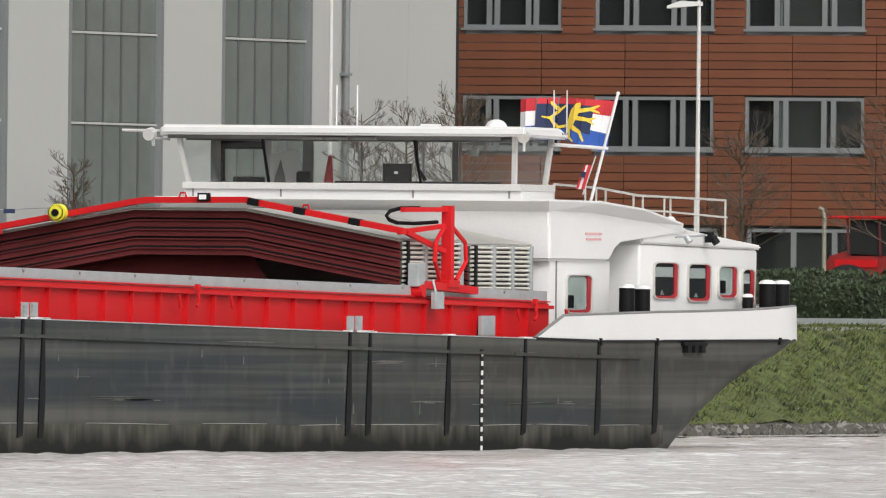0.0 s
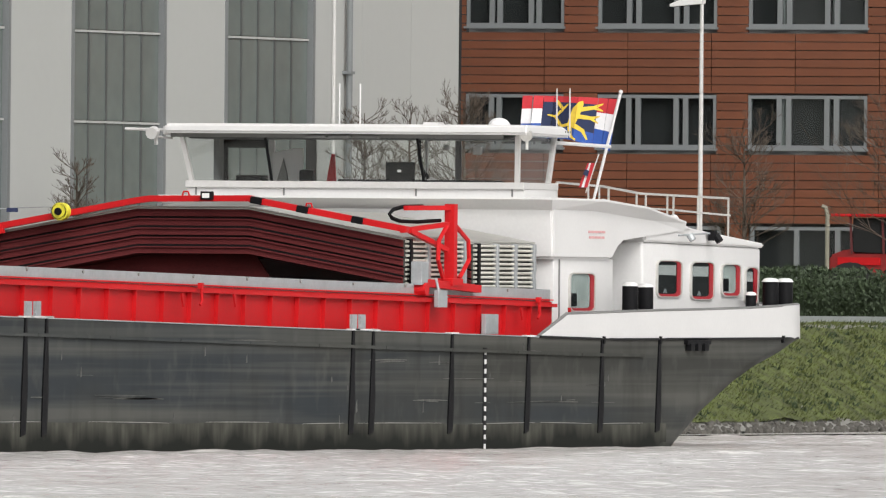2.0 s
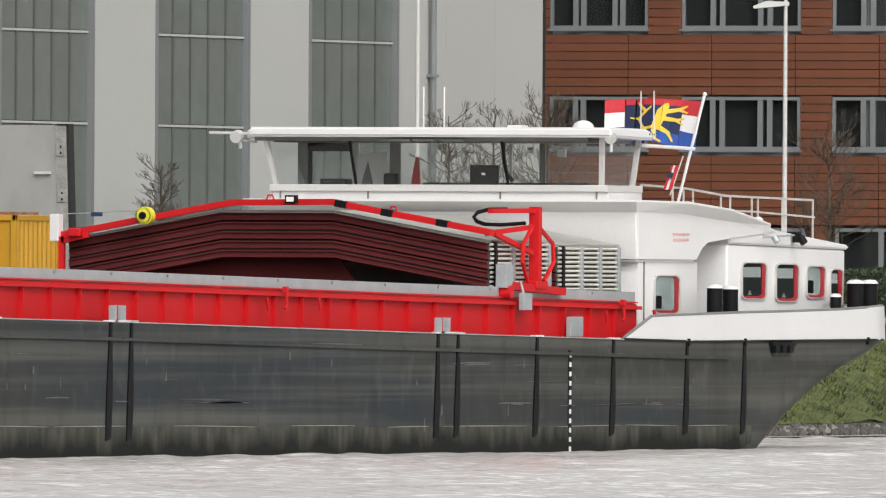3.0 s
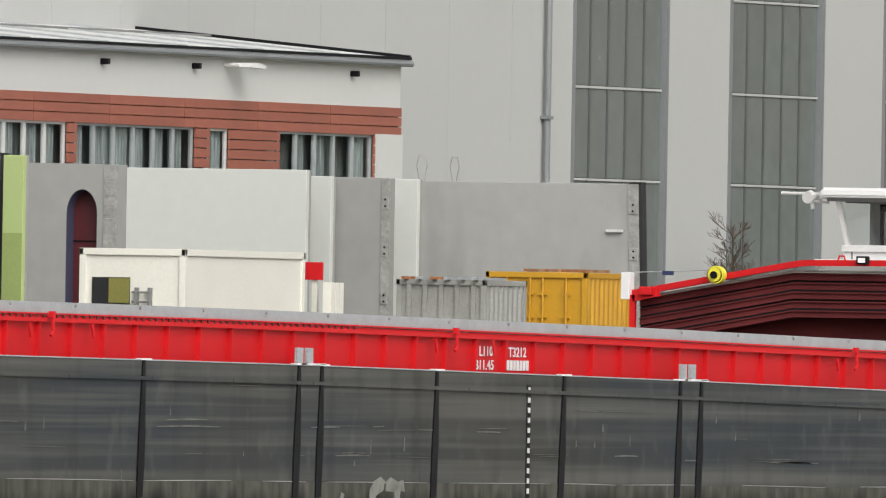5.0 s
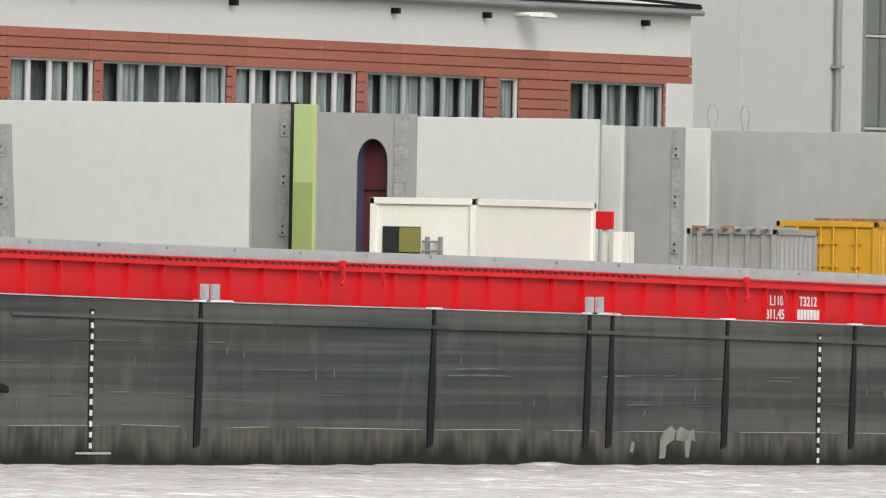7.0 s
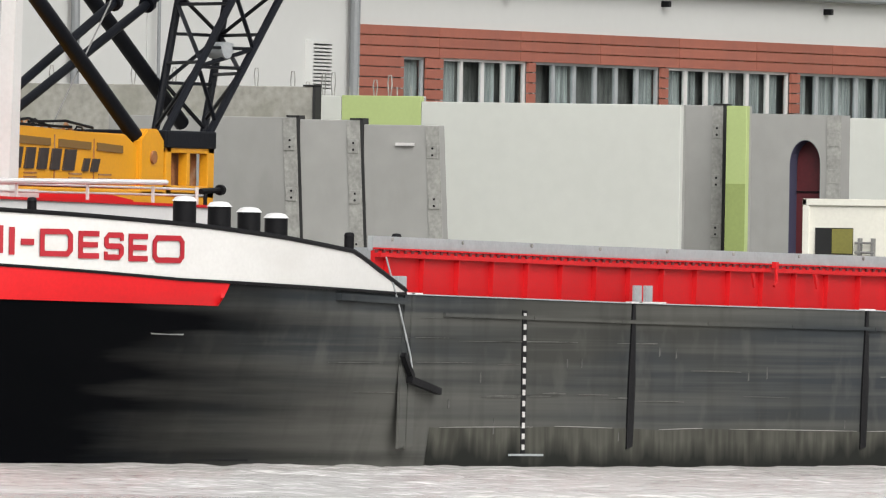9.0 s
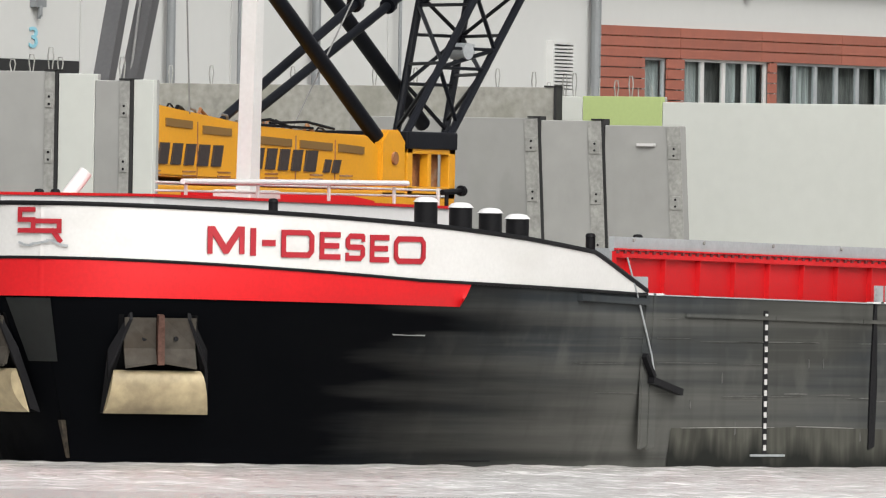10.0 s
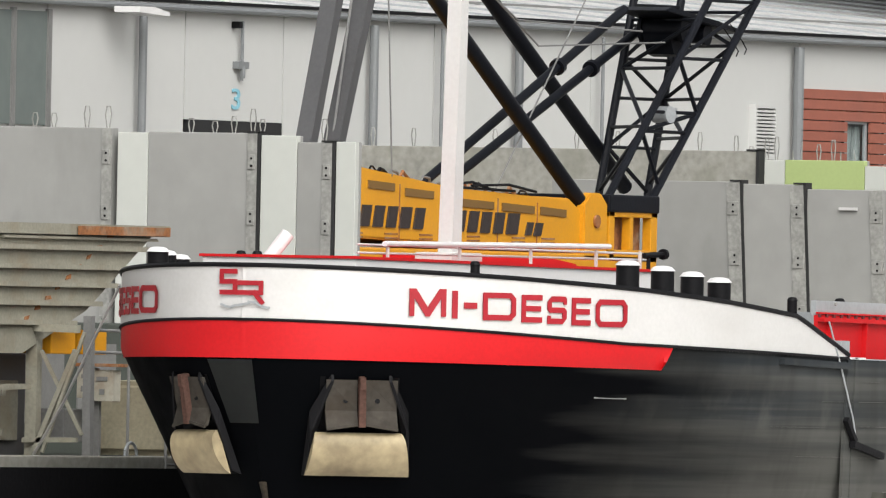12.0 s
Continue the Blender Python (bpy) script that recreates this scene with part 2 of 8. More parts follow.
HOPPER = mat("weathered_cream_steel", (0.25, 0.24, 0.19), 0.7, vary=0.2, scale=0.8, stain=(0.2, 0.15, 0.09), stain_amount=0.6, stain_scale=1.2)
LETTER_RED = mat("red_lettering", (0.31, 0.006, 0.014), 0.5, vary=0.05)
LETTER_DARK = mat("dark_lettering", (0.03, 0.022, 0.02), 0.5, vary=0.05)
BLUE = mat("blue_cloth", (0.03, 0.09, 0.36), 0.85, vary=0.12, scale=3)
FLAG_RED = mat("red_cloth", (0.50, 0.03, 0.04), 0.85, vary=0.12, scale=3)
FLAG_WHITE = mat("white_cloth", (0.75, 0.74, 0.75), 0.85, vary=0.06, scale=3)
FLAG_GOLD = mat("gold_cloth", (0.78, 0.55, 0.06), 0.85, vary=0.1, scale=3)
FLAG_NAVY = mat("navy_cloth", (0.02, 0.03, 0.08), 0.85, vary=0.1, scale=3)
DARK_RED = mat("dark_red_door", (0.11, 0.02, 0.022), 0.6, vary=0.1)
PURPLE = mat("blue_reveal", (0.045, 0.045, 0.085), 0.7, vary=0.1)
CYAN = mat("cyan_lettering", (0.22, 0.46, 0.55), 0.5, vary=0.05)
GLASS = glass_mat("window_glass", (0.86, 0.9, 0.9), 0.03)
GLASS_WHEEL = glass_mat("wheelhouse_glass", (0.965, 0.975, 0.97), 0.04)
WORKSHOP_ROOM = mat("workshop_room", (0.15, 0.147, 0.14), 0.9, vary=0.6, scale=1.2, fine=5, stretch=(2, 2, 0.4))
PALE_ROOF = mat("pale_roof_sheet", (0.55, 0.55, 0.54), 0.6, vary=0.12, scale=0.5, stain=(0.25, 0.25, 0.23), stain_amount=0.4)
LAMP_GLASS = mat("lamp_glass", (0.8, 0.8, 0.78), 0.15, vary=0.02, bump=0)


def water_mat():
    m = bpy.data.materials.new("sky_pale_water")
    m.use_nodes = True
    nt = m.node_tree
    n, l = nt.nodes, nt.links
    b = n["Principled BSDF"]
    # near-white base colour stands in for the bright sky's reflection
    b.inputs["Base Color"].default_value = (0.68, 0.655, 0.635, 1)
    b.inputs["Roughness"].default_value = 0.14
    b.inputs["IOR"].default_value = 1.33
    co, t, bp = n.new("ShaderNodeTexCoord"), n.new("ShaderNodeTexNoise"), n.new("ShaderNodeBump")
    t.inputs["Scale"].default_value, t.inputs["Detail"].default_value = 2.2, 4
    l.new(co.outputs["Object"], t.inputs["Vector"])
    bp.inputs["Strength"].default_value, bp.inputs["Distance"].default_value = 0.6, 0.1
    l.new(t.outputs["Fac"], bp.inputs["Height"])
    l.new(bp.outputs[0], b.inputs["Normal"])
    return m


WATER = water_mat()


# ---- building helpers ----
def box(bm, x0, x1, y0, y1, z0, z1, bev=0.0):
    v = [bm.verts.new((x, y, z)) for x in (x0, x1) for y in (y0, y1) for z in (z0, z1)]
    fs = [bm.faces.new([v[i] for i in q]) for q in ((0, 1, 3, 2), (4, 6, 7, 5), (0, 4, 5, 1), (2, 3, 7, 6), (0, 2, 6, 4), (1, 5, 7, 3))]
    if bev:
        es = list({e for f in fs for e in f.edges})
        bmesh.ops.bevel(bm, geom=es, offset=bev, segments=2, affect="EDGES", profile=0.6)
    return bm


def prism(bm, pts, axis, a, b):
    """Extrude a closed outline of (u, v) from a to b along x, y or z."""
    def place(u, v, w):
        return {"x": (w, u, v), "y": (u, w, v), "z": (u, v, w)}[axis]
    lo = [bm.verts.new(place(u, v, a)) for u, v in pts]
    hi = [bm.verts.new(place(u, v, b)) for u, v in pts]
    bm.faces.new(lo)
    bm.faces.new(hi[::-1])
    k = len(pts)
    for i in range(k):
        bm.faces.new((lo[i], hi[i], hi[(i + 1) % k], lo[(i + 1) % k]))
    return bm


def rod(bm, p, q, r, seg=8, r2=None):
    p, q = Vector(p), Vector(q)
    d = q - p
    m = Matrix.Translation((p + q) / 2) @ d.to_track_quat("Z", "Y").to_matrix().to_4x4()
    bmesh.ops.create_cone(bm, cap_ends=True, segments=seg, radius1=r, radius2=r if r2 is None else r2, depth=d.length, matrix=m)
    return bm


def beam(bm, p, q, w, h, up=(0, 0, 1)):
    """A rectangular bar from p to q."""
    p, q = Vector(p), Vector(q)
    d = (q - p).normalized()
    s = d.cross(Vector(up)).normalized()
    u = s.cross(d)
    ring = []
    for c in (p, q):
        ring.append([bm.verts.new(c + s * a * w / 2 + u * b * h / 2) for a, b in ((-1, -1), (1, -1), (1, 1), (-1, 1))])
    bm.faces.new(ring[0][::-1])
    bm.faces.new(ring[1])
    for i in range(4):
        bm.faces.new((ring[0][i], ring[0][(i + 1) % 4], ring[1][(i + 1) % 4], ring[1][i]))
    return bm


def sweep(bm, pts, r, seg=6):
    """One connected tube along a line of points."""
    pts = [Vector(p) for p in pts]
    rings, ref = [], None
    for i, p in enumerate(pts):
        d = (pts[min(i + 1, len(pts) - 1)] - pts[max(i - 1, 0)]).normalized()
        if ref is None:
            ref = Vector((0, 0, 1)) if abs(d.z) < 0.9 else Vector((1, 0, 0))
        s_ = d.cross(ref).normalized()
        ref = s_.cross(d)
        rings.append([bm.verts.new(p + (s_ * math.cos(6.28319 * k / seg) + ref * math.sin(6.28319 * k / seg)) * r) for k in range(seg)])
    for a, b in zip(rings, rings[1:]):
        for k in range(seg):
            bm.faces.new((a[k], a[(k + 1) % seg], b[(k + 1) % seg], b[k]))
    bm.faces.new(rings[0][::-1])
    bm.faces.new(rings[-1])
    return bm


def B():
    return bmesh.new()


def thing(name, at, label, category, group="", kind=""):
    ob = new(name)
    ob.location = at
    ob.empty_display_size = 0.2
    return tagged(ob, label, category, group, kind)


def root(ob):
    while ob.parent:
        ob = ob.parent
    return ob


def part(name, bm, material, parent=None, label="", smooth=False):
    """Link a bmesh in world places as one mesh object, under a thing or a part."""
    bmesh.ops.recalc_face_normals(bm, faces=bm.faces)
    me = bpy.data.meshes.new(name)
    if parent:
        bm.transform(Matrix.Translation(-root(parent).location))
    bm.to_mesh(me)
    bm.free()
    me.materials.append(material)
    if smooth:
        for p in me.polygons:
            p.use_smooth = True
        me.set_sharp_from_angle(angle=radians(35))
    ob = new(name, me)
    if parent:
        ob.parent = parent
    if label:
        tagged(ob, label)
    return ob


def solo(name, bm, material, label, category, group="", kind="", smooth=False):
    return tagged(part(name, bm, material, None, "", smooth), label, category, group, kind)


def lettering(body, size, depth=0.012, bold=0.0, stretch=1.0):
    """A mesh of built-in-font writing in the xz plane, from its lower left corner."""
    cu = bpy.data.curves.new("writing", "FONT")
    cu.body, cu.size, cu.extrude, cu.offset = body, size, depth, bold
    ob = new("writing", cu)
    me = bpy.data.meshes.new_from_object(ob.evaluated_get(bpy.context.evaluated_depsgraph_get()))
    bpy.data.objects.remove(ob)
    me.transform(Matrix.Diagonal((stretch, 1, 1, 1)))
    me.transform(Matrix.Rotation(radians(90), 4, "X"))
    return me


def lerp(table, x):
    for (a, p), (b, q) in zip(table, table[1:]):
        if x <= b:
            return p + (q - p) * max(0.0, (x - a) / (b - a))
    return table[-1][1]


# ---- large structure: water, quay, ground, bank ----
def sheet(name, xs, ys, height, material, label, category):
    bm = B()
    grid = [[bm.verts.new((x, y, height(x, y))) for y in ys] for x in xs]
    for i in range(len(xs) - 1):
        for j in range(len(ys) - 1):
            bm.faces.new((grid[i][j], grid[i + 1][j], grid[i + 1][j + 1], grid[i][j + 1]))
    return solo(name, bm, material, label, category, kind="structure", smooth=True)


def ripples(x0, x1, y0, y1, step):
    """Wind ripples as a fine mesh: short crossing waves of many lengths."""
    rs = np.random.RandomState(4)
    gx, gy = np.meshgrid(np.arange(x0, x1, step), np.arange(y0, y1, step), indexing="ij")
    z = np.zeros_like(gx)
    for k in range(40):
        lam = 0.75 * 1.025 ** k * (0.9 + 0.2 * rs.rand())
        a = rs.normal(0.3, 1.0)
        z += 0.011 * lam * np.sin(2 * np.pi / lam * (gx * math.cos(a) + gy * math.sin(a)) + 6.28 * rs.rand())
    gust = 0.65 + 0.35 * np.sin(gx * 0.21 + 0.9 * np.sin(gy * 0.3)) * np.sin(gy * 0.4 + 1.0 + 0.5 * np.sin(gx * 0.3))
    fade = np.clip((gx - x0) / 3, 0, 1) * np.clip((x1 - gx) / 3, 0, 1) * np.clip((gy - y0) / 3, 0, 1)
    z = z * gust * fade * 0.40 - 0.03
    nx, ny = gx.shape
    verts = np.stack([gx, gy, z], -1).reshape(-1, 3)
    i = np.arange((nx - 1) * (ny - 1))
    i = i // (ny - 1) * ny + i % (ny - 1)
    faces = np.stack([i, i + ny, i + ny + 1, i + 1], -1)
    me = bpy.data.meshes.new("water")
    me.from_pydata(verts.tolist(), [], faces.tolist())
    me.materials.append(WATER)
    for p in me.polygons:
        p.use_smooth = True
    return tagged(new("water", me), "wind-rippled harbour water with the sky's brightness in its colour", "water", kind="structure")


water = ripples(-50, 175, -64, 14, 0.24)
bm = B()
out, hole = (-2500, 3500, -2500, 60), (-49.9, 174.7, -63.9, 13.7)
for x0, x1, y0, y1 in ((out[0], hole[0], out[2], out[3]), (hole[1], out[1], out[2], out[3]), (hole[0], hole[1], out[2], hole[2]), (hole[0], hole[1], hole[3], out[3])):
    bm.faces.new([bm.verts.new(p) for p in ((x0, y0, 0), (x1, y0, 0), (x1, y1, 0), (x0, y1, 0))])
solo("open_water", bm, WATER, "calm water away from the barge, coloured like the sky's reflection", "water", kind="structure")


def edge_y(x):
    """The shore line: the quay face, then the grass bank that draws back."""
    return 13.0 if x < 122 else 13.0 + (x - 122) * 0.095


def ground_z(x, d):
    """Ground height at d metres in from the shore line."""
    yard = 1.0 if x < 122 else 2.8
    if x < 122:
        return yard
    return min(2.62, 0.05 + d * 0.62) if d < 6 else 2.75


bm = B()
for xs in ([-900, -200, 0, 60, 121.9], [122.0] + [126 + 4 * i for i in range(36)] + [320, 800, 3500]):
    ds = [0, 3, 20, 100, 700, 3000] if xs[0] < 0 else [0, 0.8, 1.6, 2.4, 3.2, 4.0, 4.15, 5, 6, 7, 8, 10, 20, 100, 700, 3000]
    g = [[bm.verts.new((x, edge_y(x) + d, ground_z(x, d) + (0.10 * noise.noise((x * 0.4, d * 0.8, 0)) if x >= 122 and d < 4 else 0))) for d in ds] for x in xs]
    for i in range(len(xs) - 1):
        for j in range(len(ds) - 1):
            bm.faces.new((g[i][j], g[i + 1][j], g[i + 1][j + 1], g[i][j + 1]))
box(bm, 121.8, 122.1, 13, 3000, 1.0, 2.75)
ground = solo("ground", bm, GROUND, "grey gravel yard with bare soil behind the quay", "ground", kind="structure")
bm = B()
box(bm, -300, 122, 13.0, 13.9, -2.0, 1.06, 0.03)
quay = solo("quay_wall", bm, CONC_OLD, "weathered concrete quay edge above the water", "quay", kind="structure")

# the grass on the bank: blades over the slope
bm = B()
rg = random.Random(5)
xs = [122.5 + 2.0 * i for i in range(75)]
ds = [0.28, 0.5] + [0.9 + 0.5 * i for i in range(7)] + [4.6, 5.4, 6.6, 9, 14, 22]
g = [[bm.verts.new((x, edge_y(x) + d, ground_z(x, d) + 0.06 + 0.10 * noise.noise((x * 0.8, d * 1.3, 3)))) for d in ds] for x in xs]
for i in range(len(xs) - 1):
    for j in range(len(ds) - 1):
        bm.faces.new((g[i][j], g[i + 1][j], g[i + 1][j + 1], g[i][j + 1]))
for k in range(16000):
    x, d = rg.uniform(138, 180), rg.uniform(0.3, 4.3)
    y, z = edge_y(x) + d, ground_z(x, d) + 0.02
    a, hgt, w = rg.uniform(0, 6.3), rg.uniform(0.05, 0.14), rg.uniform(0.012, 0.03)
    c, s = math.cos(a) * w, math.sin(a) * w
    lean = Vector((rg.uniform(-.1, .1), rg.uniform(-.16, .02), hgt))
    p = Vector((x, y, z))
    bm.faces.new([bm.verts.new(p + Vector((-c, -s, 0))), bm.verts.new(p + Vector((c, s, 0))), bm.verts.new(p + lean)])
weeds = B()
for k in range(420):
    x, d = rg.uniform(138, 180), rg.uniform(0.5, 4.2)
    p0 = Vector((x, edge_y(x) + d, ground_z(x, d) + 0.02))
    for q in range(9):
        a, hgt = rg.uniform(0, 6.3), rg.uniform(0.05, 0.16)
        c, s = math.cos(a) * 0.03, math.sin(a) * 0.03
        o = p0 + Vector((rg.uniform(-.15, .15), rg.uniform(-.12, .12), 0))
        weeds.faces.new([weeds.verts.new(o + Vector((-c, -s, 0))), weeds.verts.new(o + Vector((c, s, 0))), weeds.verts.new(o + Vector((rg.uniform(-.12, .12), rg.uniform(-.15, .05), hgt)))])
solo("weeds", weeds, LEAF, "dark green weed tufts on the bank", "weeds", kind="stuff")
grass = solo("grass", bm, GRASS, "rough green grass on the sloping bank", "grass", kind="stuff")

bm = B()
prism(bm, [(128, edge_y(128) + 5.2), (300, edge_y(300) + 5.2), (300, edge_y(300) + 5.7), (128, edge_y(128) + 5.7)], "z", 2.6, 2.84)
solo("pavement", bm, GALV, "narrow grey concrete path along the bank", "path", kind="structure")

# ---- the barge ----
DECK = [(0, 3.58), (5.5, 3.28), (13, 3.1), (24, 3.0), (42, 2.9), (62.5, 2.71), (81.3, 2.49), (89, 2.41), (97, 2.32), (110, 2.37)]
MID, HALF = 5.725, 5.725


def deck(x):
    return lerp(DECK, x)


def stem(z):
    return 1.25 * max(0.0, min(1.0, (2.9 - z) / 2.9)) if z > 0 else 1.25


def breadth(x, z):
    """Half breadth of the hull at station x and height z."""
    k = max(0.0, min(1.0, z / 3.0))
    run = 17.0 - 5.2 * k
    u = (x - stem(z)) / run
    bow = 1.0 if u >= 1 else math.sqrt(max(0.0, 1 - (1 - max(u, 0)) ** 2)) ** (1.25 - 0.25 * k)
    e = stern_end(z)
    w = max(0.0, (x - (e - 1.6)) / 1.6)
    return HALF * bow * (1 - 0.05 * w ** 2)


def stern_end(z):
    return lerp([(-1, 99.5), (0, 101.6), (0.8, 103.6), (1.6, 106.2), (2.3, 109.9), (5, 110.1)], z)


def hull_shell(bm, zlo, zhi, x0=None, x1=None, rows=8, out=0.0, n=150, side=0):
    """Skin of the hull between two height functions of the station; side: 0 both, -1 near alone."""
    grid = {}
    for s in ((-1, 1) if side == 0 else (side,)):
        for j in range(rows + 1):
            f = j / rows
            for i in range(n + 1):
                u = i / n
                u = 0.5 - 0.5 * math.cos(math.pi * u) if x0 is None else u ** 2.6 if x0 == 0 else u
                za = zlo(0) + (zhi(0) - zlo(0)) * f
                a = stem(za) if x0 is None else x0
                zend = zlo(109) + (zhi(109) - zlo(109)) * f
                b = stern_end(zend) if x1 is None else x1
                x = a + (b - a) * u
                z = zlo(x) + (zhi(x) - zlo(x)) * f
                y = MID + s * max(0.0, breadth(x, z) + out)
                if i == 0 and x0 == 0:
                    x, y = -0.5 * max(out, 0), MID
                grid[s, j, i] = bm.verts.new((x, y, z))
        for j in range(rows):
            for i in range(n):
                bm.faces.new((grid[s, j, i], grid[s, j, i + 1], grid[s, j + 1, i + 1], grid[s, j + 1, i]))
    if x0 == 0:
        bmesh.ops.remove_doubles(bm, verts=[v for v in bm.verts if v.co.x < 0.02], dist=0.002)
        return grid
    if side == 0:
        for j in range(rows):
            bm.faces.new((grid[-1, j, n], grid[1, j, n], grid[1, j + 1, n], grid[-1, j + 1, n]))
    return grid


barge = thing("cargo_barge", (55, MID, 0), "long black cargo barge with red coaming, moored at the quay", "barge")
bm = B()
gr = hull_shell(bm, lambda x: -0.8, deck, rows=10, n=220)
for i in range(220):
    bm.faces.new((gr[-1, 10, i], gr[-1, 10, i + 1], gr[1, 10, i + 1], gr[1, 10, i]))
hull = part("hull", bm, HULL, barge, "grey-black scraped and streaked steel hull", True)
bm = B()


def band_top(x):
    """Upper edge of the dirty band, almost level."""
    slow = 0.05 * math.sin(x * 0.7) + 0.04 * math.sin(x * 1.9 + 1)
    return 0.60 + 0.25 * (55 - x) / 100 + 0.25 * slow


hull_shell(bm, lambda x: -0.2, band_top, x0=14.6, x1=100.5, rows=2, out=0.008, n=1100, side=-1)
part("waterline_band", bm, SCUM, hull, "dirty streaked band above the waterline", True)
def along_side(bm, x0, x1, z0, z1, h, step=0.5, out=0.012):
    """A thin painted or scraped line laid along the near side of the hull."""
    k = max(1, int((x1 - x0) / step))
    rows = []
    for i in range(k + 1):
        x, z = x0 + (x1 - x0) * i / k, z0 + (z1 - z0) * i / k
        g = h * (0.25 + 0.75 * math.sin(math.pi * (i + 0.4) / (k + 0.8)))
        y = MID - breadth(x, z) - out
        rows.append([bm.verts.new((x, y, z)), bm.verts.new((x, y, z + g)), bm.verts.new((x, y + out * 0.8, z + g / 2))])
    for a, b in zip(rows, rows[1:]):
        for i in range(3):
            bm.faces.new((a[i], b[i], b[(i + 1) % 3], a[(i + 1) % 3]))


bm = B()
rs0 = random.Random(9)
x = 15.0
while x < 98:
    ln = rs0.uniform(2.0, 6.5)
    z0, z1 = band_top(x) + 0.005, band_top(min(x + ln, 99)) + 0.005
    along_side(bm, x, min(x + ln, 99), z0, z1, 0.014)
    x += ln + rs0.uniform(0.1, 2.5)
tagged(part("tide_line", bm, STEEL_PLATE, hull, "thin pale tide line"), kind="stuff")
bm = B()
for k in range(70):
    x = rs0.uniform(4.5, 97)
    f = rs0.choice((0.40, 0.42, 0.58, 0.60, 0.74, 0.86)) + rs0.uniform(-0.012, 0.012)
    ln = rs0.uniform(0.5, 3.2) * (1.0 if x > 9 else 0.6)
    z = f * deck(x)
    along_side(bm, x, min(x + ln, 99), z, z + rs0.uniform(-0.015, 0.015), rs0.choice((0.010, 0.014, 0.022, 0.034)))
tagged(part("scrape", bm, mat("bare_scraped_steel", (0.082, 0.082, 0.075), 0.7, vary=0.5, scale=3), hull, "long pale scrapes along the side"), kind="stuff")
rs = random.Random(21)
bm = B()
for k in range(45):
    x, z = rs.uniform(15, 100), rs.uniform(0.4, 2.1)
    w = rs.uniform(0.03, 0.08)
    prism(bm, [(x, z), (x + w, z + 0.02), (x + w * 0.8, z + rs.uniform(0.1, 0.3)), (x + w * 0.2, z + rs.uniform(0.05, 0.2))], "y", -0.011, 0.0)
tagged(part("scuff", bm, mat("scuffed_primer", (0.07, 0.07, 0.066), 0.7, vary=0.5, scale=3), hull, "pale scuffs and scratches"), kind="stuff")
# red band under the bow bulwark
bm = B()
hull_shell(bm, lambda x: 2.90 - 0.012 * x, lambda x: deck(x) + 0.004, x0=0.0, x1=6.85, rows=3, out=0.022, n=70)
for v in bm.verts:
    if v.co.x > 6.75:
        v.co.x -= 0.4 * (deck(6.85) - v.co.z) / 0.42
part("bow_band", bm, RED, barge, "bright red band round the bow", True)

# bow bulwark
BOWTOP = [(0, 4.54), (3, 4.40), (6, 4.24), (8.5, 4.06), (11, 3.84), (13.25, 3.16), (14, 3.12)]
bm = B()
hull_shell(bm, deck, lambda x: lerp(BOWTOP, x), x0=0.0, x1=13.25, rows=3, out=0.03, n=120)
hull_shell(bm, deck, lambda x: lerp(BOWTOP, x), x0=0.0, x1=13.25, rows=3, out=-0.04, n=120)
bulwark = part("bow_bulwark", bm, BOW_WHITE, barge, "white curved bow bulwark", True)


def bow_strip(z_of, r, x1):
    bm = B()
    far, near = [], []
    for i in range(81):
        x = x1 * (i / 80) ** 1.8
        z = z_of(x)
        if i == 0:
            near.append((-0.035, MID, z))
        else:
            near.append((x, MID - breadth(x, z) - 0.035, z))
            far.append((x, MID + breadth(x, z) + 0.035, z))
    return sweep(bm, far[::-1] + near, r, 6)


part("rubbing_strake", bow_strip(lambda x: lerp(BOWTOP, x), 0.045, 13.25), BLACK, barge, "black capping rail")
part("rubbing_strake", bow_strip(deck, 0.03, 13.25), BLACK, barge, "black rubbing strip")

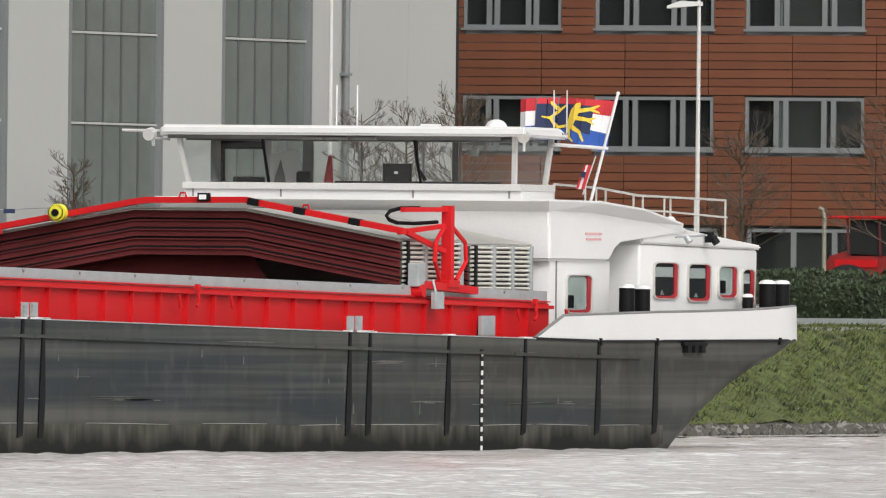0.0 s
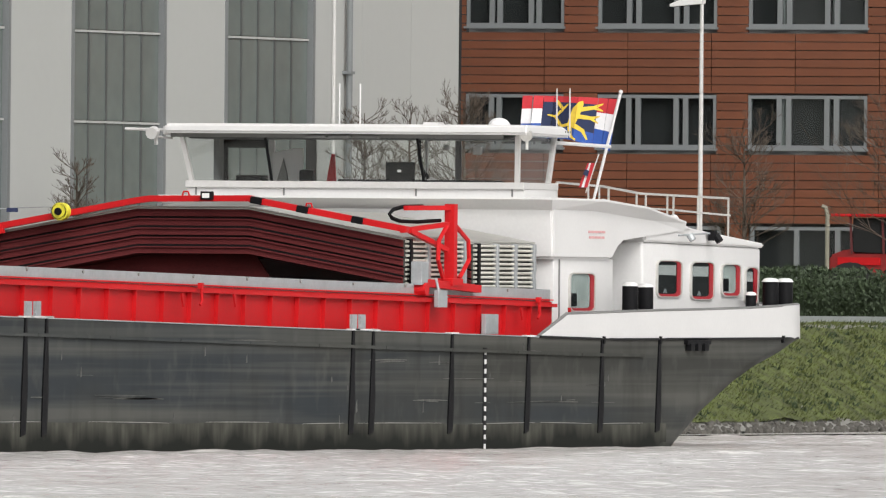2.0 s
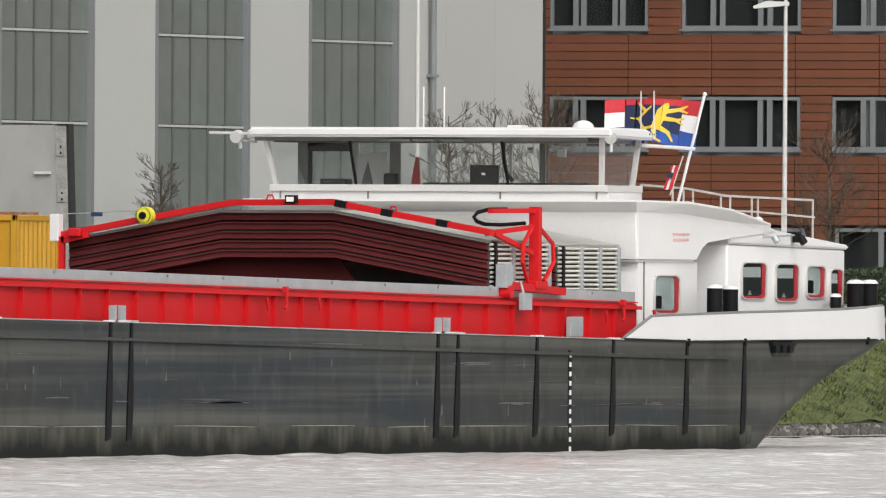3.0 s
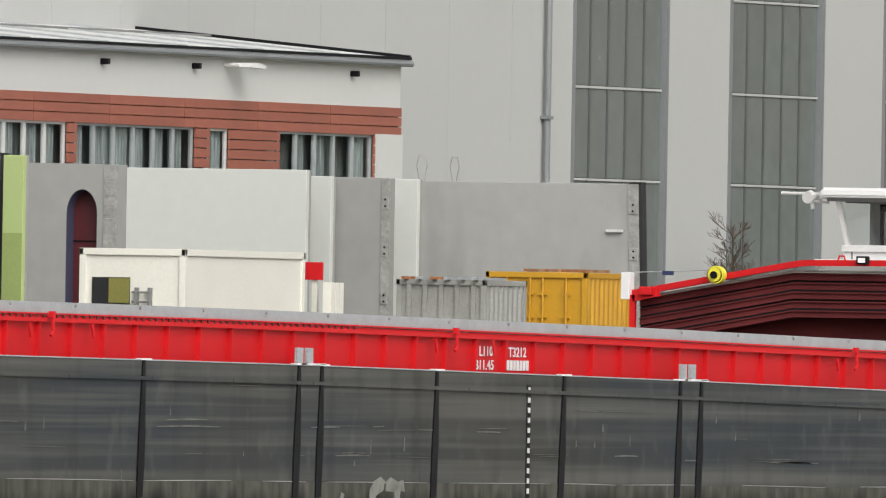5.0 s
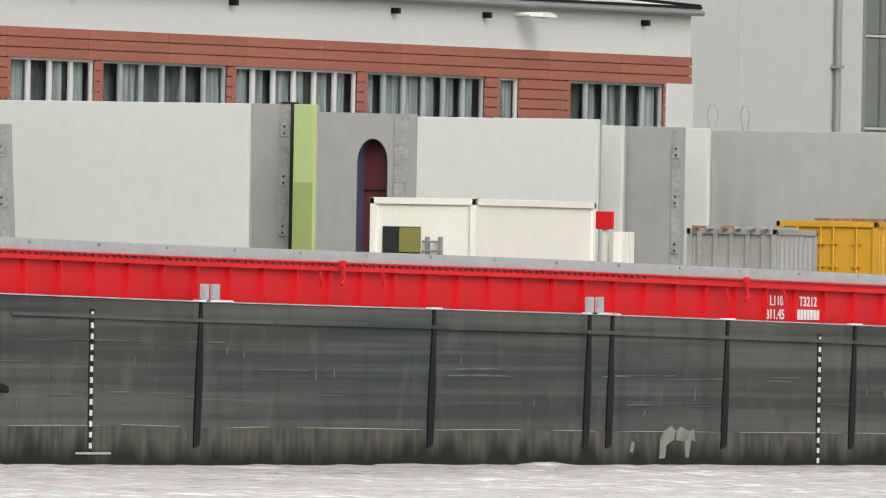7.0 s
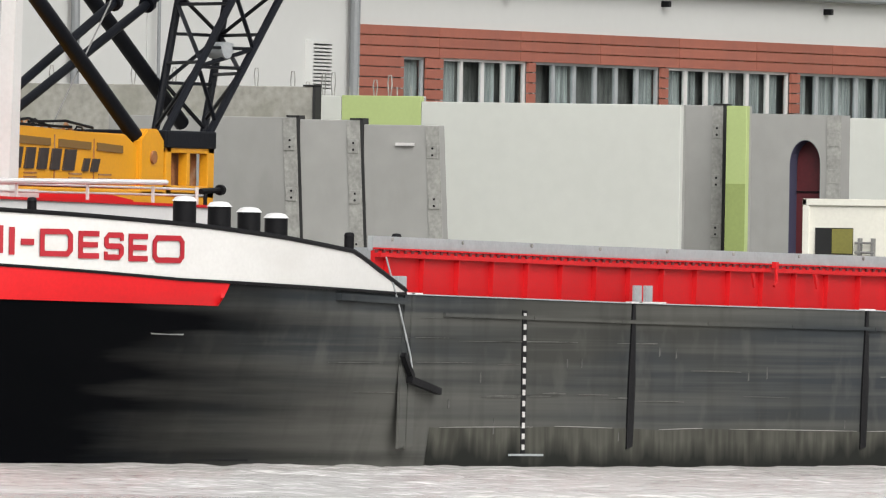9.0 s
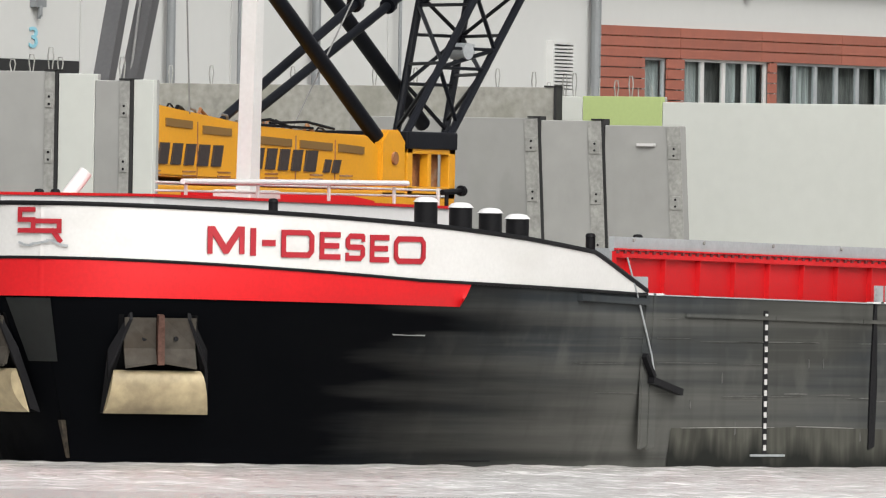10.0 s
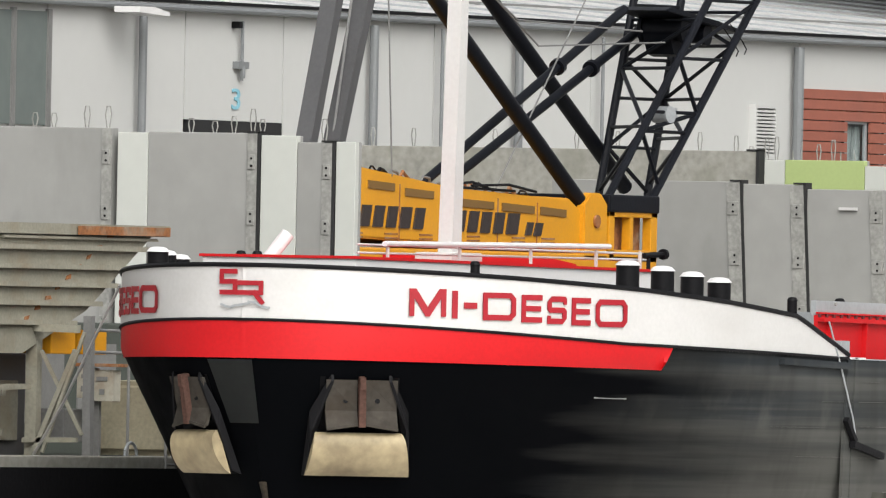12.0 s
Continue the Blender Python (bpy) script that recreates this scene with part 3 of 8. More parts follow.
# name on both bows, letter by letter along the plate
def block_letter(ch, size):
    """Wide square-cut capitals of even stroke, as high and wide as the built-in ones stretched."""
    like = lettering(ch, size, 0.008, 0.017, 1.53 if ch not in "I-" else 1.35)
    w = max(v.co.x for v in like.vertices) - min(v.co.x for v in like.vertices)
    h, s, c = 0.72 * size, 0.098, 0.10
    bm = B()

    def ring(cuts):
        def loop_at(i):
            q = max(c - i * 0.6, 0.02)
            lo, hi, b0, t0 = i, w - i, i, h - i
            pts = []
            for (px, pz), (dx, dz), on in (((lo, b0), (1, 1), cuts[0]), ((hi, b0), (-1, 1), cuts[1]), ((hi, t0), (-1, -1), cuts[2]), ((lo, t0), (1, -1), cuts[3])):
                e = q if on else 0.012
                two = [(px, pz + dz * e), (px + dx * e, pz)]
                pts += two if dx * dz > 0 else two[::-1]
            return pts
        a, b = loop_at(0.0), loop_at(s)
        for y0 in (-0.008, 0.008):
            va, vb = [bm.verts.new((p, y0, q)) for p, q in a], [bm.verts.new((p, y0, q)) for p, q in b]
            for i in range(8):
                bm.faces.new((va[i], va[(i + 1) % 8], vb[(i + 1) % 8], vb[i]))

    m, v = (h - s) / 2, 0.012
    if ch == "O":
        ring((1, 1, 1, 1))
    elif ch == "D":
        ring((0, 1, 1, 0))
    elif ch == "M":
        prism(bm, [(0, 0), (0, h), (s * 1.35, h), (w / 2, h * 0.34), (w - s * 1.35, h), (w, h), (w, 0), (w - s, 0), (w - s, h * 0.66), (w / 2 + s * 0.4, 0), (w / 2 - s * 0.4, 0), (s, h * 0.66), (s, 0)], "y", -0.008, 0.008)
    elif ch == "E":
        prism(bm, [(0, 0), (w, 0), (w, s), (s, s), (s, m), (w * 0.94, m), (w * 0.94, m + s), (s, m + s), (s, h - s), (w, h - s), (w, h), (0, h)], "y", -0.008, 0.008)
    elif ch == "S":
        prism(bm, [(0, 0), (w - c, 0), (w, c), (w, m + s - c * 0.6), (w - c * 0.6, m + s), (s, m + s), (s, h - s), (w - s * 0.8, h - s), (w - s * 0.8, h - s * 1.5), (w, h - s * 1.5), (w, h - c * 0.4), (w - c * 0.4, h),
                   (c, h), (0, h - c), (0, m + c * 0.6), (c * 0.6, m), (w - s, m), (w - s, s), (s * 0.8, s), (s * 0.8, s * 1.5), (0, s * 1.5)], "y", -0.008, 0.008)
    elif ch == "I":
        prism(bm, [(0, 0), (s * 1.15, 0), (s * 1.15, h), (0, h)], "y", -0.008, 0.008)
    else:
        prism(bm, [(0, m - v), (w, m - v), (w, m + s), (0, m + s)], "y", -0.008, 0.008)
    bm.normal_update()
    bmesh.ops.triangulate(bm, faces=bm.faces[:])
    bmesh.ops.recalc_face_normals(bm, faces=bm.faces)
    me = bpy.data.meshes.new("letter")
    bm.to_mesh(me)
    bm.free()
    return me


def along_bow(start, gap, body, size, zbase, drop, side):
    """Letters along the bow plate, each turned to the plate; start: metres along it from the stem."""
    path, x, s, prev = [], 0.0, 0.0, breadth(0.0, 4.0)
    while x < 12:
        path.append((s, x, prev))
        q = breadth(x + 0.004, 4.0)
        s += math.hypot(0.004, q - prev)
        x, prev = x + 0.004, q

    def at(d):
        return min(path, key=lambda e: abs(e[0] - d))
    d = start
    for ch in body:
        me = block_letter(ch, size)
        lo, hi = min(v.co.x for v in me.vertices), max(v.co.x for v in me.vertices)
        wid = hi - lo
        p, q = at(d), at(d + wid)
        m0 = at(d + wid / 2)
        tx, ty = q[1] - p[1], side * (q[2] - p[2])
        if side > 0:
            tx, ty = -tx, -ty
        me.transform(Matrix.Translation((-lo - wid / 2, 0, 0)))
        me.transform(Matrix.Translation((m0[1] - 55 - 0.02, side * (m0[2] + 0.05), zbase - drop * (d - start))) @ Matrix.Rotation(math.atan2(ty, tx), 4, "Z"))
        me.materials.append(LETTER_RED)
        ob = new("letter", me)
        ob.parent = bulwark
        d += wid + gap


along_bow(2.97, 0.125, "MI-DESEO", 0.68, 3.69, 0.03, -1)
along_bow(2.1, 0.11, "OESED-IM", 0.68, 3.66, 0.02, 1)

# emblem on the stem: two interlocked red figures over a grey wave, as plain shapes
def stem_y(x, z):
    return MID - breadth(x, z)


def emblem():
    def bars(name, material, segs, w, label):
        bm = B()
        for (a, za), (b, zb) in segs:
            pa, pb = emblem_at(a, za), emblem_at(b, zb)
            level = abs(b - a) > abs(zb - za)
            side = emblem_at(a + 0.03, za) - emblem_at(a - 0.03, za)
            over = (pb - pa).normalized() * w * 0.45
            beam(bm, pa - over, pb + over, 0.02, w, up=(0, 0, 1) if level else side)
        part(name, bm, material, bulwark, label)

    def emblem_at(a, z):
        # a: metres along the near bow plate from the stem
        t = 0.0
        x, step = 0.0, 0.002
        px, py = 0.0, breadth(0.0, 4.0)
        a -= 0.43
        far = a < 0
        a = abs(a)
        while t < a:
            x += step
            q = breadth(x, 4.0)
            t += math.hypot(step, q - py)
            py = q
        return Vector((x - 0.05, MID + (py + 0.03 if far else -py - 0.03), z))
    bars("emblem_figure", LETTER_RED, [((0.05, 4.42), (0.40, 4.42)), ((0.05, 4.42), (0.05, 4.24)), ((0.05, 4.24), (0.40, 4.24)), ((0.40, 4.24), (0.40, 4.05)), ((0.05, 4.05), (0.40, 4.05))], 0.085, "red blocky emblem figure")
    bars("emblem_figure", LETTER_RED, [((0.38, 4.22), (0.75, 4.22)), ((0.38, 4.22), (0.38, 3.88)), ((0.75, 4.22), (0.75, 4.05)), ((0.38, 4.05), (0.75, 4.05)), ((0.63, 4.05), (0.77, 3.88))], 0.085, "red blocky emblem figure")
    wave = [(0.06 + 0.095 * i, 3.84 - 0.05 * math.sin(i * 0.9)) for i in range(10)]
    bars("emblem_wave", GALV, list(zip(wave, wave[1:])), 0.04, "grey painted wave line")


emblem()

# fender strips down the side, their shadow wedges drawn into the shape, with bright heads at the deck edge
for x in (13.3, 13.65, 23.6, 34.66, 42.35, 43.5, 49.4, 56.1, 62.4, 63.55, 81.1, 82.3, 87.05, 91.75, 96.35, 100.0):
    bm = B()
    zt = deck(x)
    prism(bm, [(x - 0.05, zt), (x + 0.05, zt), (x + 0.10, zt - 1.5), (x + 0.02, 0.35), (x - 0.26, 0.3), (x - 0.2, zt - 1.5)], "y", -0.035, 0.02)
    part("fender_strip", bm, BLACK if x > 14 else HULL, barge, "strip with its shadow wedge in the shape")
    bm = B()
    box(bm, x - 0.12, x + 0.35, -0.04, 0.1, zt - 0.01, zt + 0.025)
    part("fender_head", bm, WHITE, barge, "white-painted strip head")
# rubbing bar under the deck edge
bm = B()
for a in range(15, 98, 4):
    bm = B()
    beam(bm, (a, -0.03, deck(a) - 0.35), (a + 3.97, -0.03, deck(a + 3.97) - 0.35), 0.05, 0.07)
    part("rubbing_bar", bm, HULL, barge, "scraped steel rubbing bar")
bm = B()
for a in range(13, 97, 4):
    beam(bm, (a, -0.01, deck(a) - 0.005), (a + 4, -0.01, deck(a + 4) - 0.005), 0.03, 0.022)
part("deck_edge", bm, GALV, barge, "worn bright deck edge")

# draught scales: white dashes every 20 cm
for x, zt, zb, dash_mat in ((18.64, 2.78, 0.26, OFFWHITE), (54.25, 2.52, 0.08, OFFWHITE), (89.08, 2.08, 0.02, WHITE)):
    scale_ob = None
    bm = B()
    box(bm, x - 0.1, x + 0.1, -0.014, 0.0, zb - 0.05, zt + 0.05)
    scale_ob = part("draught_scale", bm, BLACK, barge, "draught scale with white dashes")
    z = zt
    while z > zb:
        bm = B()
        box(bm, x - 0.055, x + 0.055, -0.024, -0.012, z - 0.1, z)
        part("dash", bm, dash_mat, scale_ob)
        z -= 0.2
bm = B()
box(bm, 18.0, 19.5, -0.05, 0.0, 0.17, 0.21)
part("foot_ledge", bm, GALV, barge, "small steel ledge at the waterline")

# coaming along the hold: red ribbed wall, top rail, grey sheer strip
X0, X1 = 13.4, 95.0
STEPS = [X0 + (X1 - X0) * i / 24 for i in range(25)]


def run_strip(y0, y1, lo, hi, xs=STEPS):
    bm = B()
    rings = []
    for x in xs:
        d = deck(x)
        rings.append([bm.verts.new((x, y, d + z)) for y, z in ((y0, lo), (y1, lo), (y1, hi), (y0, hi))])
    bm.faces.new(rings[0][::-1])
    bm.faces.new(rings[-1])
    for a, b in zip(rings, rings[1:]):
        for i in range(4):
            bm.faces.new((a[i], b[i], b[(i + 1) % 4], a[(i + 1) % 4]))
    return bm


for near, s in ((True, 1), (False, -1)):
    def yy(v):
        return v if s > 0 else 2 * MID - v
    co = part("coaming", run_strip(yy(0.66), yy(0.74), 0.0, 0.78), RED, barge, "red painted hold coaming")
    part("coaming_rail", run_strip(yy(0.53), yy(0.66), 0.66, 0.735), RED, co, "red flange rail")
    part("coaming_strip", run_strip(yy(0.70), yy(0.80), 0.77, 1.04), GALV, barge, "grey galvanised coaming top")
    part("coaming_lip", run_strip(yy(0.62), yy(0.70), 0.80, 0.83), RED, co)
    n = 0
    x = X0 + 0.42
    while x < X1 - 0.3:
        if near:
            bm = B()
            d = deck(x)
            prism(bm, [(0.575, d), (0.66, d), (0.66, d + 0.66), (0.555, d + 0.66)], "x", x - 0.02, x + 0.02)
            part("rib", bm, RED, co)
            if n % 2 == 0:
                bm = B()
                rod(bm, (x + 0.4, 0.69, d + 0.985), (x + 0.4, 0.66, d + 0.985), 0.035, 6)
                part("bolt", bm, STEEL_PLATE, co, "dark bolt head")
        x += 1.5616
        n += 1
# small teeth under the lip
bm = B()
x = X0
while x < 47:
    d = deck(x)
    box(bm, x, x + 0.07, 0.62, 0.66, d + 0.735, d + 0.80)
    x += 0.32
tagged(part("toothed_rail", bm, DARK_RED, barge, "dark notched rail"), kind="stuff")
# hose hooks and hangers on the coaming
for x in (31.3, 51.5, 73.4, 93.6):
    d = deck(x)
    bm = B()
    rod(bm, (x, 0.44, d + 0.78), (x, 0.42, d + 0.48), 0.035, 6)
    rod(bm, (x, 0.42, d + 0.48), (x - 0.12, 0.42, d + 0.40), 0.03, 6)
    box(bm, x - 0.06, x + 0.06, 0.4, 0.5, d + 0.74, d + 0.86, 0.01)
    part("hook", bm, RED, barge, "red lashing hook")
    for dx in (-1.1, 1.9):
        bm = B()
        prism(bm, [(x + dx - 0.06, d + 0.64), (x + dx + 0.04, d + 0.64), (x + dx + 0.14, d + 0.38), (x + dx + 0.06, d + 0.36)], "y", 0.42, 0.46)
        part("bracket", bm, RED, barge)
# grey pairs of posts on the gangway
for x in (24.3, 42.9, 63.1, 81.7):
    d = deck(x)
    p = None
    for dx in (-0.28, 0.22):
        bm = B()
        prism(bm, [(x + dx - 0.16, 0.08), (x + dx + 0.16, 0.08), (x + dx + 0.16, 0.2), (x + dx + 0.05, 0.2), (x + dx + 0.05, 0.13), (x + dx - 0.16, 0.13)], "z", d, d + 0.33)
        for k in range(3):
            box(bm, x + dx - 0.17, x + dx - 0.02, 0.06, 0.1, d + 0.05 + k * 0.1, d + 0.09 + k * 0.1)
        part("fairlead_post", bm, GALV, barge, "galvanised gangway post pair")
    bm = B()
    box(bm, x - 0.5, x + 0.75, -0.04, 0.1, d, d + 0.03)
    part("fairlead_plate", bm, WHITE, barge)
for x, w in ((13.25, 0.35), (94.1, 0.3)):
    bm = B()
    box(bm, x, x + w, 0.1, 0.35, deck(x), deck(x) + 0.32, 0.015)
    part("deck_locker", bm, GALV, barge, "small galvanised deck box")
bm = B()
box(bm, 90.2, 91.0, 0.4, 0.5, deck(90) + 0.02, deck(90) + 0.45, 0.012)
part("vent_plate", bm, GALV, barge, "grey vent plate on the coaming")
# tonnage marks
def mark(body, x, z, size, st=1.35):
    me = lettering(body, size, 0.004, 0.004, st)
    me.transform(Matrix.Translation((x - 55, 0.647 - MID, z)))
    me.materials.append(WHITE)
    ob = new("mark", me)
    ob.parent = barge
    tagged(ob, "white painted tonnage mark")


mark("L110", 53.2, 3.13, 0.27)
mark("B11.45", 52.98, 2.86, 0.27)
mark("T3212", 54.75, 3.12, 0.27)
for k in range(7):
    bm = B()
    box(bm, 54.68 + k * 0.17, 54.80 + k * 0.17, 0.640, 0.652, 2.85, 3.05)
    part("mark", bm, WHITE, barge, "white painted bar")
# white primer patch on the side
def patch(pts, label):
    bm = B()
    prism(bm, pts, "y", -0.016, 0.0)
    bm.normal_update()
    bmesh.ops.triangulate(bm, faces=bm.faces[:])
    part("primer_patch", bm, mat("pale_primer", (0.16, 0.165, 0.145), 0.8, vary=0.2, scale=2.5, stain=(0.06, 0.06, 0.05), stain_amount=0.8, stain_scale=2.5), hull, label)


patch([(46.0, 0.10), (46.3, 0.12), (46.35, 0.36), (46.75, 0.48), (46.8, 0.66), (46.6, 0.74), (46.3, 0.66), (46.05, 0.5)], "ragged pale primer patch")
patch([(46.86, 0.46), (47.3, 0.44), (47.35, 0.14), (47.5, 0.12), (47.62, 0.47), (47.85, 0.44), (47.75, 0.68), (47.5, 0.64), (47.1, 0.73), (46.88, 0.64)], "ragged pale primer patch")
patch([(44.5, 0.24), (44.65, 0.22), (44.75, 0.40), (44.6, 0.44)], "small pale primer patch")

# ---- aft superstructure ----
AFT_TOP = [(92.4, 2.37), (94.2, 2.86), (100, 2.95), (105, 3.0), (110.0, 3.12)]
bm = B()
rings = []
for i in range(50):
    x = 92.4 + (109.95 - 92.4) * i / 49
    z0, z1 = deck(x) - 0.01, max(lerp(AFT_TOP, x), deck(x) + 0.01)
    yb = MID - breadth(min(x, 109.9), 2.5)
    rings.append([bm.verts.new((x, y, z)) for y, z in ((yb - 0.02, z0), (yb + 0.06, z0), (yb + 0.08, z1), (yb - 0.0, z1))])
for a, b in zip(rings, rings[1:]):
    for i in range(4):
        bm.faces.new((a[i], b[i], b[(i + 1) % 4], a[(i + 1) % 4]))
bm.faces.new(rings[0])
yb = MID - breadth(109.9, 2.5)
prism(bm, [(109.85, 2.37), (110.0, 2.37), (109.8, 3.12), (109.7, 3.12)], "y", yb, 2 * MID - yb)
part("aft_bulwark", bm, WHITE, barge, "white stern bulwark", True)
bm = B()
pts = [(x, MID - breadth(min(x, 109.9), 2.5) + 0.02, lerp(AFT_TOP, x) + 0.01) for x in (92.4, 94.2, 97, 100, 103, 106, 108, 109.6)] + [(109.8, 1.0, 3.13), (109.8, 10.4, 3.13)]
sweep(bm, pts, 0.035, 6)
part("rubbing_strake", bm, GREY_PAINT, barge, "dark capping rail")
bm = B()
sweep(bm, [(92.4 + k, MID - breadth(min(92.4 + k, 109.4), 2.4) - 0.02, deck(92.4 + k)) for k in range(18)], 0.03, 6)
part("rubbing_strake", bm, BLACK, barge, "black deck edge strip")
for x in (96.4, 100.0, 108.0):
    bm = B()
    box(bm, x - 0.05, x + 0.05, -0.06, 0.0, deck(x) - 0.1, deck(x) + 0.06)
    part("cleat", bm, BLACK, barge)
bm = B()
box(bm, 101.6, 103.1, -0.1, 0.0, deck(102) - 0.12, deck(102) - 0.03, 0.01)
for k in range(3):
    box(bm, 101.7 + k * 0.45, 101.95 + k * 0.45, -0.14, 0.0, deck(102) - 0.26, deck(102) - 0.1, 0.01)
part("towing_fitting", bm, BLACK, barge, "black fairlead fitting")

house = None
# lower forward block, aft block, recessed passage, and the flared upper storey
bm = B()
box(bm, 95.35, 99.1, 0.75, 10.7, 2.3, 4.06, 0.04)
house = part("deckhouse", bm, WHITE, barge, "white accommodation house with rounded corners", True)
bm = B()
prism(bm, [(101.0, 2.3), (108.65, 2.3), (108.65, 4.36), (101.0, 4.45)], "y", 0.75, 10.7)
bmesh.ops.bevel(bm, geom=bm.edges[:], offset=0.07, segments=3, affect="EDGES", profile=0.5)
part("aft_house", bm, WHITE, house, "", True)
bm = B()
box(bm, 99.0, 101.1, 1.75, 9.7, 2.3, 4.4)
part("passage", bm, WHITE, house, "recessed side passage")
bm = B()
prism(bm, [(101.0, 4.45), (108.75, 4.36), (108.75, 4.46), (104.0, 4.76), (101.0, 4.80)], "y", 0.70, 10.75)
bmesh.ops.bevel(bm, geom=bm.edges[:], offset=0.04, segments=2, affect="EDGES")
part("aft_roof", bm, WHITE, house, "", True)
bm = B()
prism(bm, [(95.1, 4.04), (98.8, 4.04), (99.1, 4.40), (99.5, 4.54), (101.1, 4.58), (102.5, 4.66), (104.4, 4.70), (103.4, 4.86), (100.8, 5.14), (97.6, 5.28), (95.0, 5.30)], "y", 0.66, 9.7)
bmesh.ops.bevel(bm, geom=bm.edges[:], offset=0.06, segments=3, affect="EDGES")
part("bridge_deck", bm, WHITE, house, "", True)
bm = B()
prism(bm, [(95.0, 5.28), (97.4, 5.28), (100.4, 5.16), (100.4, 5.20), (97.5, 5.34), (95.0, 5.36)], "y", 0.70, 9.5)
part("deck_lip", bm, OFFWHITE, house)
bm = B()
box(bm, 95.5, 97.55, 1.5, 9.3, 5.3, 5.55, 0.02)
part("wheelhouse_base", bm, WHITE, house, "", True)
for y in (9.09, 7.05, 3.99, 1.77):
    bm = B()
    box(bm, 95.47, 95.5, y - 0.015, y + 0.015, 5.38, 5.55)
    part("seam", bm, GREY_PAINT, house)
# the bridge deck's brim: an overhanging edge whose underside slopes back to the wall
bm = B()
brim = [(95.0, 9.45, 5.36), (95.0, 0.66, 5.36), (97.6, 0.66, 5.34), (100.4, 0.66, 5.20), (103.4, 0.66, 4.90)]
outw = [(-0.34, 0.2), (-0.34, -0.12), (0, -0.26), (0, -0.24), (0, -0.05)]
rings = [[bm.verts.new(p) for p in ((x + 0.02, y + 0.02, z - 0.26), (x + a, y + b, z - 0.035), (x + a, y + b, z + 0.01), (x + 0.3, y + 0.3, z + 0.01), (x + 0.3, y + 0.3, z - 0.26))] for (x, y, z), (a, b) in zip(brim, outw)]
for p, q in zip(rings, rings[1:]):
    for i in range(5):
        bm.faces.new((p[i], q[i], q[(i + 1) % 5], p[(i + 1) % 5]))
bm.faces.new(rings[0])
bm.faces.new(rings[-1][::-1])
part("deck_brim", bm, WHITE, house, "white overhanging deck edge")
bm = B()
rod(bm, (95.65, 0.73, 2.4), (95.65, 0.73, 4.04), 0.02, 6)
part("seam", bm, GREY_PAINT, house)
# owner's lines and number, kept as plain bars
bm = B()
for k in range(5):
    box(bm, 97.25 + k * 0.22, 97.42 + k * 0.22, 0.645, 0.66, 4.62, 4.67)
    box(bm, 97.30 + k * 0.20, 97.45 + k * 0.20, 0.645, 0.66, 4.50, 4.55)
part("mark", bm, mat("pale_red_lettering", (0.62, 0.33, 0.33), 0.5), house, "two faint red lettering bars")


def rounded(x0, x1, z0, z1, r, k=5):
    pts = []
    for cx, cz, a0 in ((x1 - r[0], z1 - r[1], 0), (x0 + r[0], z1 - r[1], 90), (x0 + r[0], z0 + r[1], 180), (x1 - r[0], z0 + r[1], 270)):
        pts += [(cx + r[0] * math.cos(radians(a0 + 90 * i / k)), cz + r[1] * math.sin(radians(a0 + 90 * i / k))) for i in range(k + 1)]
    return pts


def frame_ring(bm, outer, inner, y0, y1):
    """A flat frame between two outlines of the same length, from y0 to y1."""
    k = len(outer)
    v = [[bm.verts.new((p, y, q)) for p, q in o] for o, y in ((outer, y0), (inner, y0), (inner, y1), (outer, y1))]
    for a, b in zip(v, v[1:] + v[:1]):
        for i in range(k):
            bm.faces.new((a[i], a[(i + 1) % k], b[(i + 1) % k], b[i]))


def cabin_window(x0, x1, z0, z1, lit=False):
    """A deep-set cabin window with rounded corners, red reveal and pale blind."""
    y, x0, x1 = 0.75, x0 - 0.27, x1 - 0.27
    rim = rounded(x0 - 0.12, x1 + 0.30, z0 - 0.06, z1 + 0.06, (0.3, 0.12))
    mid = rounded(x0 - 0.06, x1 + 0.24, z0 - 0.035, z1 + 0.035, (0.27, 0.10))
    hole = rounded(x0 - 0.055, x1 + 0.02, z0 + 0.02, z1 + 0.03, (0.22, 0.08))
    bm = B()
    frame_ring(bm, rim, mid, y - 0.05, y + 0.01)
    w = part("window", bm, ALU, house, "framed cabin window with rounded corners", True)
    bm = B()
    frame_ring(bm, mid, hole, y - 0.030, y - 0.002)
    part("window_frame", bm, LETTER_RED, w, "red window reveal")
    bm = B()
    prism(bm, hole, "y", y - 0.024, y - 0.018)
    part("pane", bm, GLASS, w).visible_shadow = False
    # flat sheet behind the glass, pale if lit, else painted as shade
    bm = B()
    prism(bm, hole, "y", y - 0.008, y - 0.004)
    part("interior", bm, PALE_CABIN if lit else ROOM, w, "pale cabin interior" if lit else "near-black sheet for the cabin's shade")
    bm = B()
    if lit:
        box(bm, x0 + 0.05, x0 + 0.42, y - 0.0115, y - 0.0085, z0 + 0.06, z0 + 0.34, 0.0)
        part("appliance", bm, BLACK, w, "dark appliance inside")
    else:
        box(bm, x0 + 0.03, x1 - 0.02, y - 0.0115, y - 0.0085, z1 - 0.27, z1 - 0.05)
        part("blind", bm, OFFWHITE, w, "pale roller blind")
        bm = B()
        prism(bm, [(x0 + 0.35, z0 + 0.04), (x0 + 0.62, z0 + 0.04), (x0 + 0.56, z0 + 0.1), (x0 + 0.48, z0 + 0.15), (x0 + 0.40, z0 + 0.09)], "y", y - 0.0115, y - 0.0085)
        part("ornament", bm, GALV, w, "pale ornament on the sill")


